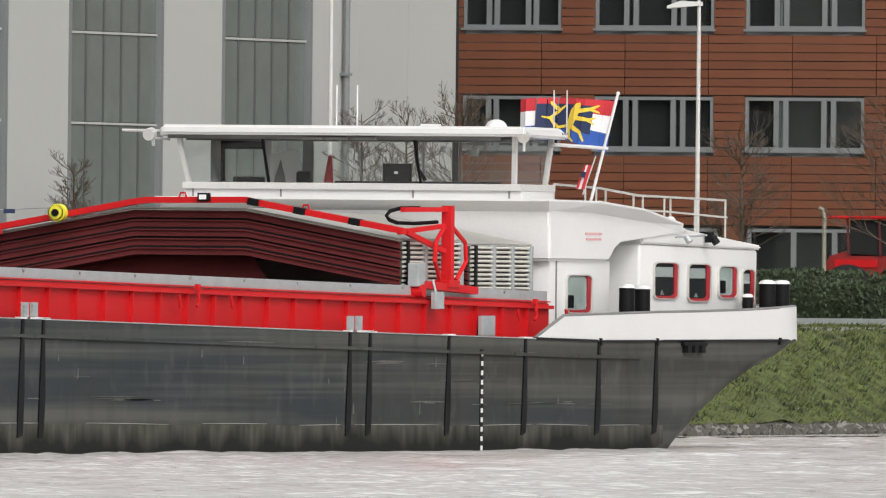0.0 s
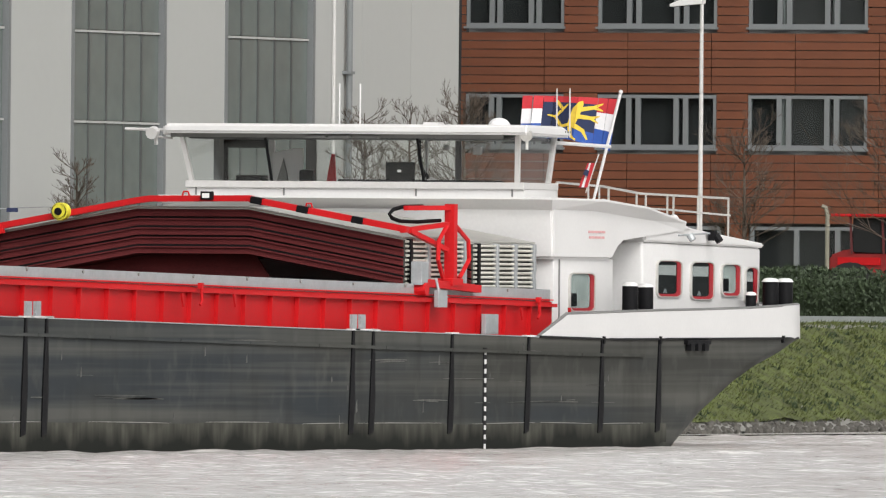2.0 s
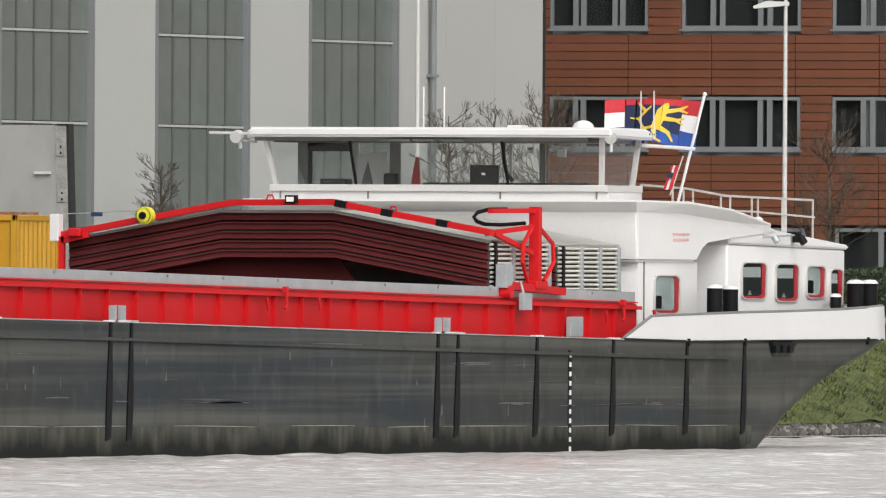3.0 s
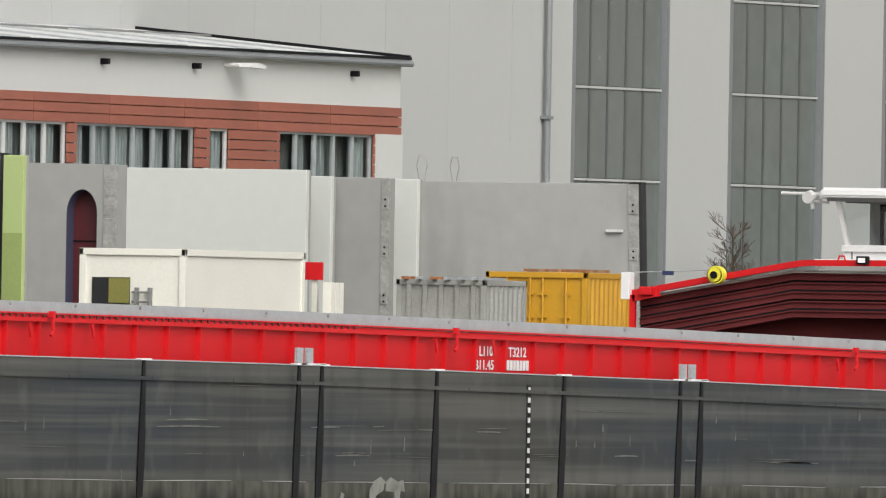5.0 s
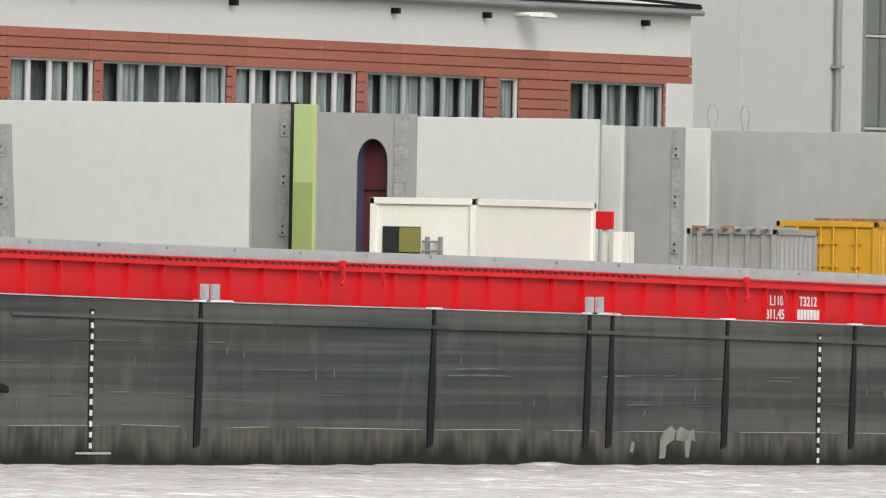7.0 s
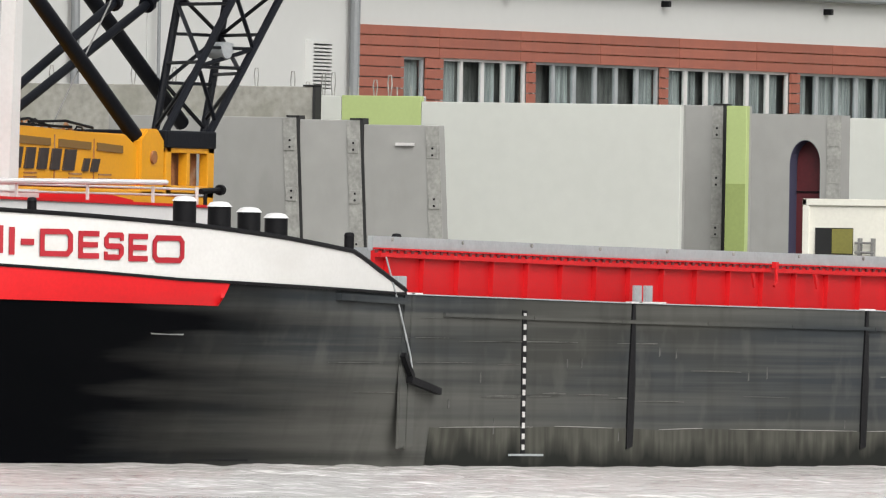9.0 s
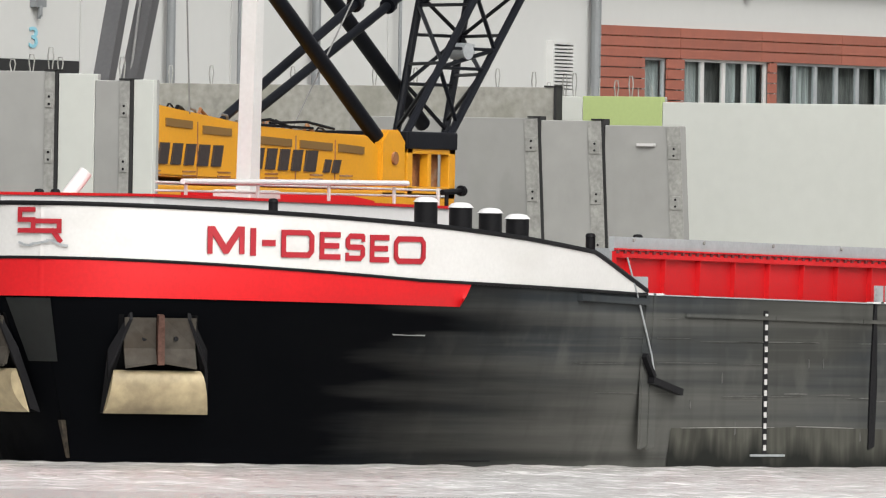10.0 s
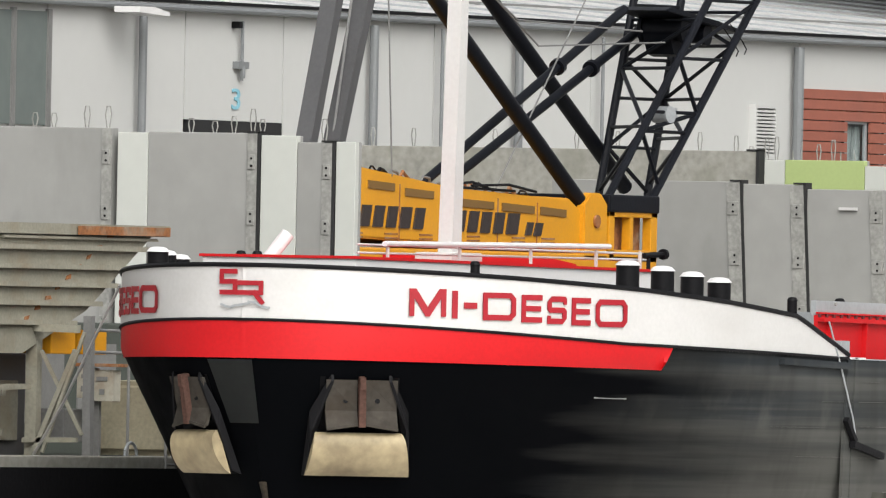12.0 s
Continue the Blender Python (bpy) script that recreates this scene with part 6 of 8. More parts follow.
for k in range(13):
    bm = B()
    prism(bm, [(YL - 0.16, 7.57 + k * 0.08), (YL - 0.03, 7.61 + k * 0.08), (YL - 0.03, 7.635 + k * 0.08), (YL - 0.16, 7.615 + k * 0.08)], "x", 92.43, 93.42)
    part("slat", bm, CLAD, lv)
bm = B()
box(bm, 92.4, 93.45, YL - 0.02, YL - 0.005, 7.5, 8.68)
part("louvre_back", bm, GREY_PAINT, lv)
me = lettering("3", 0.62, 0.01, 0.006, 1.7)
me.transform(Matrix.Translation((66.0 - 75, -0.02, 7.9 + 0.2 - 1)))
me.materials.append(CYAN)
ob = new("number", me)
ob.parent = wst
tagged(ob, "blue painted digit")
bm = B()
rod(bm, (66.35, YL - 0.1, 8.7), (66.35, YL - 0.1, 9.95), 0.04, 6)
box(bm, 66.1, 66.6, YL - 0.15, YL, 8.95, 9.1)
rod(bm, (66.35, YL - 0.12, 8.75), (66.35, YL - 0.12, 9.0), 0.06, 6)
part("alarm_box", bm, FRAME, wst)
bm = B()
prism(bm, [(59.6, 10.0), (61.0, 9.94), (61.0, 10.02), (60.3, 10.12), (59.6, 10.12)], "y", 37.0, 37.6)
part("wall_lamp", bm, WHITE, wst, "white wall lantern")

# ---- precast panels standing in the yard ----
def panel(x, y0, y1, ztop, material, label, edge=None, edge_w=0.22, black=True, lean=0.0, thick=0.28, group="precast panels"):
    """A panel across the yard with its face towards -x; y0 < y1. edge: plated strip on its near vertical edge."""
    p = thing("precast_panel", (x, (y0 + y1) / 2, 1.0), label, "concrete panel", group)
    bm = B()
    z0 = 1.0
    vs = [(y0 + lean, z0), (y1, z0), (y1, ztop), (y0, ztop)]
    coated = material in (RENDER, GREEN)
    prism(bm, vs, "x", x + (0.16 if coated else 0.0), x + thick)
    bmesh.ops.bevel(bm, geom=bm.edges[:], offset=0.015, segments=1, affect="EDGES")
    part("slab", bm, CONC if coated else material, p)
    if coated:
        bm = B()
        prism(bm, vs, "x", x, x + 0.16)
        bmesh.ops.bevel(bm, geom=bm.edges[:], offset=0.012, segments=1, affect="EDGES")
        part("facing", bm, material, p, "smooth coloured facing layer")
    if edge:
        bm = B()
        prism(bm, [(y0 + lean - 0.005, z0), (y0 + lean + edge_w, z0), (y0 + edge_w, ztop - 0.02), (y0 - 0.005, ztop - 0.02)], "x", x - 0.02, x + 0.0)
        e = part("edge_strip", bm, STEEL_PLATE, p, "plated steel edge strip")
        for k in range(5):
            z = ztop - 0.55 - k * 1.05
            bm = B()
            o = lean * (ztop - z) / (ztop - 1)
            box(bm, x - 0.045, x - 0.018, y0 + o + 0.03, y0 + o + edge_w - 0.02, z - 0.14, z + 0.14, 0.01)
            part("anchor_plate", bm, STEEL_PLATE, e)
            for dz in (-0.07, 0.07):
                bm = B()
                rod(bm, (x - 0.055, y0 + o + edge_w / 2, z + dz), (x - 0.04, y0 + o + edge_w / 2, z + dz), 0.025, 8)
                part("bolt_hole", bm, BLACK, e)
    if black:
        bm = B()
        prism(bm, [(y0 + lean - 0.07, z0), (y0 + lean - 0.006, z0), (y0 - 0.006, ztop + 0.02), (y0 - 0.07, ztop + 0.02)], "x", x - 0.02, x + thick)
        part("seal", bm, RUBBER, p, "black strip along the joint")
        bm = B()
        box(bm, x - 0.02, x + thick, y0 - 0.07, y0 + 0.22, ztop + 0.003, ztop + 0.04)
        part("seal", bm, RUBBER, p)
    return p


def loop(x, y, z, h, w=0.09, parent=None):
    bm = B()
    pts = [(x, y - w * 0.4, z), (x, y - w, z + h * 0.6), (x, y - w * 0.6, z + h * 0.95), (x, y + w * 0.6, z + h * 0.95), (x, y + w, z + h * 0.6), (x, y + w * 0.4, z)]
    sweep(bm, pts, 0.014, 5)
    ob = part("lifting_loop", bm, STEEL_PLATE, parent, "steel lifting loop")


GREYC, WHITEC, GREENC = "grey precast concrete wall panel standing on edge", "white rendered concrete wall panel standing on edge", "lime green rendered concrete panel standing on edge"
# group beside the bow
p = panel(25.0, 20.62, 27.5, 7.20, CONC, GREYC, True, 0.2, False)
for y, h in ((22.3, .3), (21.9, .3), (21.2, .45), (20.75, .45), (23.5, .4), (24.1, .35)):
    loop(25.1, y, 7.18, h, 0.06, p)
panel(25.0, 19.86, 20.5, 7.12, RENDER, WHITEC, None, 0, False)
p = panel(25.0, 17.56, 19.85, 7.14, CONC, GREYC, True, 0.2)
for y, h in ((19.1, .3), (18.6, .25), (18.2, .35), (17.8, .5), (17.6, .3)):
    loop(25.3, y, 7.12, h, 0.06, p)
panel(25.0, 16.73, 17.48, 7.10, RENDER, WHITEC, None, 0, False)
p = panel(25.0, 15.99, 16.72, 6.98, CONC, GREYC, True, 0.2)
loop(25.3, 16.3, 6.95, 0.5, 0.06, p)
panel(25.0, 15.50, 15.91, 7.0, RENDER, WHITEC, None, 0, False)
# back row of rough slabs behind the crane
p = panel(70.0, 27.65, 38 - 0.5, 7.42, CONC_OLD, "rough weathered concrete slab standing behind the crane", None, 0, True)
for k in range(9):
    loop(70.1, 29.0 + k * 0.95, 7.4, 0.42, 0.05, p)
p = panel(72.0, 27.9, 29.3, 7.26, RENDER, WHITEC, None, 0, False)
panel(72.0, 26.06, 27.89, 7.27, GREEN, GREENC, None, 0, False)
p = panel(72.0, 20.1, 26.05, 7.16, RENDER, WHITEC, None, 0, False)
rgl = random.Random(17)
for k in range(10):
    y = 26.3 + k * 0.3 + rgl.uniform(-.08, .08)
    if rgl.random() < 0.6:
        loop(72.1, y, 7.24, rgl.uniform(0.3, 0.55), 0.05, p)
    else:
        bm = B()
        rod(bm, (72.1, y, 7.1), (72.1, y + rgl.uniform(-.05, .05), 7.24 + rgl.uniform(0.2, 0.4)), 0.014, 5)
        part("starter_bar", bm, STEEL_PLATE, p, "bent steel starter bar")
# leaning grey panels
panel(66.0, 26.2, 30.5, 6.74, CONC, GREYC, True, 0.3, True, -0.30)
panel(66.0, 24.75, 26.12, 6.70, CONC, GREYC, True, 0.3, True, -0.30)
p = panel(66.0, 22.95, 24.66, 6.61, CONC, GREYC, True, 0.3, False, -0.30)
bm = B()
box(bm, 65.92, 66.0, 23.5, 23.9, 6.18, 6.24)
part("lifting_anchor", bm, OFFWHITE, p)
panel(76.0, 20.86, 21.84, 7.20, CONC, GREYC, True, 0.24, True)
p = panel(75.4, 20.06, 20.53, 7.19, GREEN, GREENC, None, 0, False)
bm = B()
box(bm, 75.39, 75.4, 20.07, 20.52, 1.0, 5.55)
part("lower_coat", bm, mat("darker_olive_green", (0.24, 0.30, 0.10), 0.8, vary=0.08), p, "darker olive lower band")
# the panel with the arched doorway
p = thing("precast_panel", (86, 23.5, 1.0), "grey precast panel with an arched doorway and dark red door", "concrete panel", "precast panels")
bm = B()
ax0, ax1, zs, zt = 22.88, 23.6, 6.06, 6.58
arc = [((ax0 + ax1) / 2 + (ax1 - ax0) / 2 * math.cos(a), zs + (zt - zs) * math.sin(a)) for a in [math.pi * k / 14 for k in range(15)]]
vs = [(24.66, 1.0), (24.66, 7.14), (22.39, 7.12), (22.39, 1.0), (ax0, 1.0)] + arc[::-1] + [(ax1, 1.0)]
prism(bm, vs, "x", 86.0, 86.46)
part("slab", bm, CONC, p)
# the red is deepened to hold the shadow inside the arch
bm = B()
box(bm, 86.40, 86.45, ax0 - 0.05, ax1 + 0.05, 1.0, zt + 0.02)
d = part("door", bm, mat("shadowed_red_door", (0.075, 0.009, 0.012), 0.5, vary=0.2), p, "arched red door with doorway shade in its colour")
bm = B()
box(bm, 86.37, 86.4, ax0, ax1, 5.45, 5.48)
part("door_rail", bm, BLACK, d)
bm = B()
pts = arc + [(ax0, 1.0)]
for (ya, za), (yb, zb) in zip([(ax1, 1.0)] + arc, arc + [(ax0, 1.0)]):
    beam(bm, (86.21, ya, za), (86.21, yb, zb), 0.02, 0.40, up=(1, 0, 0))
part("door_reveal", bm, PURPLE, p, "blue-painted reveal")
for z in (6.6, 5.8, 5.0):
    bm = B()
    box(bm, 85.96, 86.0, 22.42, 22.68, z - 0.16, z + 0.16, 0.01)
    part("anchor_plate", bm, STEEL_PLATE, p)
bm = B()
box(bm, 85.97, 86.0, 22.4, 22.72, 1.0, 7.1)
part("edge_strip", bm, STEEL_PLATE, p)
p = panel(95.0, 21.74, 26.06, 7.15, RENDER, WHITEC, None, 0, False)
panel(96.5, 21.77, 22.42, 7.03, RENDER, WHITEC, None, 0, False)
panel(97.0, 20.57, 22.0, 7.02, CONC, GREYC, True, 0.2, False)
p = panel(99.0, 20.74, 21.35, 7.02, RENDER, WHITEC, None, 0, False)
p = panel(112.0, 20.66, 26.1, 7.10, CONC, GREYC, True, 0.26, True, -0.2)
loop(112.1, 25.2, 7.08, 0.6, 0.11, p)
loop(112.1, 26.0, 7.08, 0.62, 0.13, p)
bm = B()
box(bm, 111.9, 111.98, 21.0, 21.4, 6.0, 6.06)
part("lifting_anchor", bm, OFFWHITE, p)

# ---- site cabin and containers ----
cab = thing("site_cabin", (80.3, 18.2, 1.0), "cream site cabin container with a door and window", "site cabin")
CREAM = mat("cream_container_paint", (0.66, 0.65, 0.58), 0.55, vary=0.05, scale=0.6)
bm = B()
box(bm, 77.06, 83.55, 17.05, 19.38, 2.7, 5.2)
body = part("body", bm, CREAM, cab)
for x in (77.006, 83.454):
    for y in (17.006, 19.294):
        bm = B()
        box(bm, x, x + 0.14, y, y + 0.14, 2.71, 5.262, 0.01)
        part("corner_post", bm, CREAM, cab)
for a in ((77.0, 83.6, 17.0, 17.1), (77.0, 83.6, 19.34, 19.44), (77.0, 77.1, 17.0, 19.44), (83.5, 83.6, 17.0, 19.44)):
    for z in (5.13, 2.7):
        bm = B()
        box(bm, *a, z, z + 0.14, 0.01)
        part("rail", bm, CREAM, cab)
bm = B()
box(bm, 77.02, 77.05, 18.28, 19.14, 4.1, 4.66)
w = part("window", bm, ROOM, cab, "dark cabin window")
bm = B()
box(bm, 77.0, 77.02, 18.28, 18.75, 4.12, 4.64)
part("blind", bm, mat("olive_blind", (0.18, 0.17, 0.04), 0.8), w, "olive blind")
bm = B()
for z in (4.25, 4.05):
    rod(bm, (76.95, 17.75, z + 0.1), (76.95, 18.2, z + 0.1), 0.025)
for y in (17.8, 18.1):
    box(bm, 76.93, 77.06, y - 0.03, y + 0.03, 3.9, 4.45)
part("door_bar", bm, GREY_PAINT, cab, "grey locking bars")
brd = thing("red_board", (84.3, 17.1, 1.0), "red square board on a cream post behind the site cabin", "board")
bm = B()
box(bm, 84.25, 84.32, 16.88, 17.28, 4.70, 5.08, 0.01)
part("panel", bm, RED, brd)
bm = B()
box(bm, 84.325, 84.43, 17.03, 17.15, 1.0, 5.0, 0.01)
part("post", bm, CREAM, brd, "cream post")
for k in range(3):
    bm = B()
    box(bm, 84.1 + k * 0.25, 84.3 + k * 0.25, 16.6, 16.8, 1.0, 4.65, 0.01)
    solo("timber_post", bm, CREAM, "pale timber post beside the cabin", "post", "timber posts")


def container(x0, x1, y0, y1, z1, material, name, label, end=True):
    c = thing(name, ((x0 + x1) / 2, (y0 + y1) / 2, 1.0), label, "container", "containers")
    bm = B()
    box(bm, x0 + 0.06, x1 - 0.06, y0 + 0.06, y1 - 0.06, z1 - 2.5, z1 - 0.06)
    part("body", bm, material, c)
    n = int((x1 - x0) / 0.27)
    for k in range(n):
        bm = B()
        x = x0 + 0.15 + k * 0.27
        prism(bm, [(x, y0 + 0.06), (x + 0.04, y0 + 0.015), (x + 0.14, y0 + 0.015), (x + 0.18, y0 + 0.06)], "z", z1 - 2.4, z1 - 0.12)
        part("corrugation", bm, material, c)
    for x in (x0 + 0.006, x1 - 0.126):
        for y in (y0 + 0.006, y1 - 0.126):
            bm = B()
            box(bm, x, x + 0.12, y, y + 0.12, z1 - 2.6, z1 - 0.004, 0.01)
            part("corner_post", bm, material, c)
    for a in ((x0, x1, y0, y0 + 0.09), (x0, x1, y1 - 0.09, y1), (x0, x0 + 0.09, y0, y1), (x1 - 0.09, x1, y0, y1)):
        bm = B()
        box(bm, *a, z1 - 0.12, z1 + 0.004, 0.01)
        part("rail", bm, material, c)
    if end:
        for y in (y0 + 0.5, (y0 + y1) / 2 - 0.15, (y0 + y1) / 2 + 0.15, y1 - 0.5):
            bm = B()
            rod(bm, (x0 + 0.02, y, z1 - 2.4), (x0 + 0.02, y, z1 - 0.1), 0.025)
            for z in (z1 - 0.5, z1 - 1.0):
                box(bm, x0, x0 + 0.06, y - 0.1, y + 0.1, z, z + 0.05)
            part("lock_bar", bm, material, c)
    else:
        for k in range(5):
            bm = B()
            y = y0 + 0.3 + k * (y1 - y0 - 0.6) / 4
            box(bm, x0 + 0.0, x0 + 0.06, y - 0.05, y + 0.05, z1 - 2.4, z1 - 0.1)
            part("stiffener", bm, material, c)
    return c


container(91.4, 93.8, 16.0, 18.1, 4.78, mat("grey_container_paint", (0.27, 0.27, 0.25), 0.6, vary=0.15, scale=0.7, stain=(0.16, 0.14, 0.11), stain_amount=0.5), "skip_container", "open weathered grey steel skip", False)
container(97.3, 99.9, 16.0, 18.4, 5.0, mat("yellow_container_paint", (0.47, 0.245, 0.012), 0.5, vary=0.08, scale=0.7), "shipping_container", "yellow steel shipping container with end doors")
rg = random.Random(8)
for k in range(6):
    bm = B()
    y = 16.2 + k * 0.33
    beam(bm, (91.2, y, 4.81), (93.0 + 0.8 * rg.random(), y + rg.uniform(-.1, .1), 4.81), 0.1, 0.06)
    solo("scrap_bar", bm, rg.choice([GALV, RUST, BLACK]), "scrap bar lying on the grey skip", "scrap", "scrap bars")
for k in range(4):
    bm = B()
    beam(bm, (97.4, 16.3 + k * 0.4, 5.045), (99.8, 16.5 + k * 0.5, 5.05), 0.08, 0.06)
    solo("rusty_bar", bm, RUST, "rusty bar lying on the yellow container", "scrap", "scrap bars")

# ---- the crawler crane in the yard ----
cr = thing("crawler_crane", (45, 23, 1.0), "yellow crawler crane with black lattice boom and dark lettering bars", "crane")
bm = B()
prism(bm, [(37.5, 5.3), (49.2, 5.1), (49.2, 5.95), (48.6, 6.2), (46.5, 6.22), (43.0, 6.33), (38.9, 6.62), (38.8, 6.74), (37.5, 6.78)], "y", 22.0, 25.2)
bmesh.ops.bevel(bm, geom=bm.edges[:], offset=0.04, segments=2, affect="EDGES")
house_c = part("house", bm, YELLOW, cr, "yellow machinery house", True)
bm = B()
box(bm, 37.6, 52.6, 21.9, 25.3, 4.6, 5.1, 0.04)
part("deck_frame", bm, YELLOW, cr, "yellow revolving frame")
bm = B()
box(bm, 38.5, 51.5, 22.2, 25.0, 1.0, 4.6)
part("undercarriage", bm, GREY_PAINT, cr, "grey undercarriage")
# flat panels; the slots' shade is put into the darker yellow
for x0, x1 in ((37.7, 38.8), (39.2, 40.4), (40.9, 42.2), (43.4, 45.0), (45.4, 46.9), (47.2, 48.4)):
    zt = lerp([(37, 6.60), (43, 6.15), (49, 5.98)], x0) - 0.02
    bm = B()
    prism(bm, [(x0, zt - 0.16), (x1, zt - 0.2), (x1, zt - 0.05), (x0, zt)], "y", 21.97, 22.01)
    part("vent", bm, mat("vent_shadow_paint", (0.16, 0.085, 0.02), 0.7), house_c, "vent panel with slot shade in its colour")
for x in (40.65, 43.2, 45.2, 47.05):
    bm = B()
    box(bm, x, x + 0.03, 21.985, 22.01, 5.15, lerp([(37, 6.6), (43, 6.25), (49, 6.05)], x) - 0.03)
    part("door_seam", bm, RUST, house_c)
for x in (38.4, 40.0, 41.6, 43.8, 45.9, 47.3):
    bm = B()
    for z in (5.28, 5.36):
        box(bm, x, x + 0.6, 21.985, 22.01, z, z + 0.03)
    part("louvre", bm, RUST, house_c)
# firm name kept as bars
for x0, x1 in ((38.9, 39.35), (39.5, 39.95), (40.1, 40.55), (40.7, 41.2), (41.35, 41.8), (43.3, 43.7), (43.85, 44.3), (44.45, 44.9), (45.05, 45.5), (45.65, 46.2), (46.55, 46.85), (46.95, 47.3)):
    h0 = 0.26 if x0 > 46.3 else 0.42
    zc = lerp([(38, 5.52), (47.5, 5.42)], x0)
    bm = B()
    prism(bm, [(x0 - 0.06, zc), (x1 - 0.10, zc), (x1 + 0.02, zc + h0), (x0 + 0.06, zc + h0)], "y", 21.96, 22.0)
    part("lettering_bar", bm, LETTER_DARK, house_c, "slanted dark lettering bar")
bm = B()
prism(bm, [(49.1, 5.0), (50.2, 5.0), (50.2, 6.1), (49.9, 6.32), (49.4, 6.32), (49.1, 6.1)], "y", 21.9, 22.1)
bmesh.ops.bevel(bm, geom=bm.edges[:], offset=0.03, segments=2, affect="EDGES")
brk = part("boom_bracket", bm, YELLOW, cr, "yellow boom foot bracket")
bm = B()
rod(bm, (49.65, 21.85, 5.75), (49.65, 21.95, 5.75), 0.13, 14)
part("pin", bm, RUST, brk)
bm = B()
for a in ((50.3, 50.55, 5.0, 6.1), (52.3, 52.6, 5.0, 6.0), (51.3, 51.45, 5.2, 5.9)):
    box(bm, a[0], a[1], 21.9, 22.1, a[2], a[3], 0.02)
box(bm, 50.3, 52.6, 21.9, 22.1, 5.85, 6.0, 0.02)
box(bm, 50.3, 52.6, 21.9, 22.1, 4.95, 5.2, 0.02)
part("cab_frame", bm, YELLOW, cr, "yellow cab guard")
bm = B()
box(bm, 50.4, 52.4, 22.2, 24.8, 5.0, 5.9)
part("cab", bm, RUST, cr, "dark operator's cab")
bm = B()
box(bm, 50.2, 52.6, 21.85, 25.2, 5.95, 6.3, 0.04)
part("boom_foot", bm, CRANE_BLACK, cr, "black boom foot")


def chord_at(p, q, z):
    p, q = Vector(p), Vector(q)
    return p + (q - p) * ((z - p.z) / (q.z - p.z))


CH = {"b": ((50.365, 22, 6.2), (55.105, 22, 10.31)), "d": ((52.477, 22, 6.2), (57.426, 22, 10.364)),
      "a": ((54.276, 24, 6.3), (55.763, 24, 10.189)), "c": ((56.627, 24, 6.3), (57.657, 24, 9.104))}
boom = None
for k, (p, q) in CH.items():
    bm = B()
    rod(bm, p, chord_at(p, q, 12.6 if k in "bd" else 10.6), 0.085, 10)
    if boom is None:
        boom = part("boom", bm, CRANE_BLACK, cr, "black lattice boom", True)
    else:
        part("chord", bm, CRANE_BLACK, boom, "", True)
for u, v, zs in (("b", "d", (6.5, 7.6, 8.0, 9.1, 10.3, 11.4, 12.5)), ("a", "c", (6.4, 7.3, 8.3, 9.1, 10.2)), ("b", "a", (6.4, 7.7, 8.9, 9.9)), ("d", "c", (6.6, 7.5, 8.3, 9.4, 10.1))):
    for i, (z0, z1) in enumerate(zip(zs, zs[1:])):
        s0, s1 = (u, v) if i % 2 else (v, u)
        for p, q, r in ((chord_at(*CH[s0], z0), chord_at(*CH[s1], z1), 0.045), (chord_at(*CH[u], z1), chord_at(*CH[v], z1), 0.035)):
            bm = B()
            rod(bm, p, q, r, 6)
            part("lacing", bm, CRANE_BLACK, boom)
# winch platform inside the boom: tilted plate, drum and sheaves
bm = B()
prism(bm, [(53.9, 10.06), (57.6, 9.66), (57.9, 9.72), (56.5, 9.9), (54.2, 10.14)], "y", 22.4, 23.6)
bmesh.ops.bevel(bm, geom=bm.edges[:], offset=0.02, segments=2, affect="EDGES")
plat = part("winch_platform", bm, CRANE_BLACK, cr, "black winch platform in the boom")
for x, z, r in ((55.3, 9.72, 0.26), (56.3, 9.62, 0.18)):
    bm = B()
    rod(bm, (x, 22.6, z), (x, 23.5, z), r, 20)
    for y in (22.6, 23.5):
        rod(bm, (x, y - 0.04, z), (x, y + 0.04, z), r * 1.25, 20)
    part("winch_drum", bm, CRANE_BLACK, plat, "black winch drum", True)
bm = B()
prism(bm, [(54.95, 9.6), (55.7, 9.5), (55.5, 9.15), (55.2, 9.2)], "y", 22.8, 23.4)
part("drum_guard", bm, CRANE_BLACK, plat)
for x, z in ((57.0, 9.55), (56.6, 9.5)):
    bm = B()
    sweep(bm, [(x - 0.4, 22.2, z + 0.3), (x, 22.1, z - 0.05), (x + 0.2, 22.1, z - 0.2), (x + 0.1, 22.1, z - 0.3)], 0.014, 5)
    part("loose_hose", bm, BLACK, plat, "hanging black hose")
bm = B()
rod(bm, (53.15, 21.9, 7.95), (53.25, 22.3, 7.95), 0.17, 16)
box(bm, 53.3, 53.7, 22.0, 22.3, 7.8, 8.1, 0.03)
part("lamp", bm, GALV, cr, "grey boom lamp")
for p, q, r, nm in (((49.3, 22.1, 6.12), (38.2, 22.1, 12.35), 0.16, "mast_leg"), ((56.2, 24.3, 6.5), (44.8, 24.3, 12.8), 0.16, "mast_leg"),
                    ((41.2, 22.6, 5.7), (52.33, 22.6, 10.05), 0.095, "strut"), ((45.0, 23.8, 5.85), (56.03, 23.8, 9.82), 0.095, "strut")):
    bm = B()
    rod(bm, p, q, r, 12)
    part(nm, bm, CRANE_BLACK, cr, "black tubular %s" % nm.replace("_", " "), True)
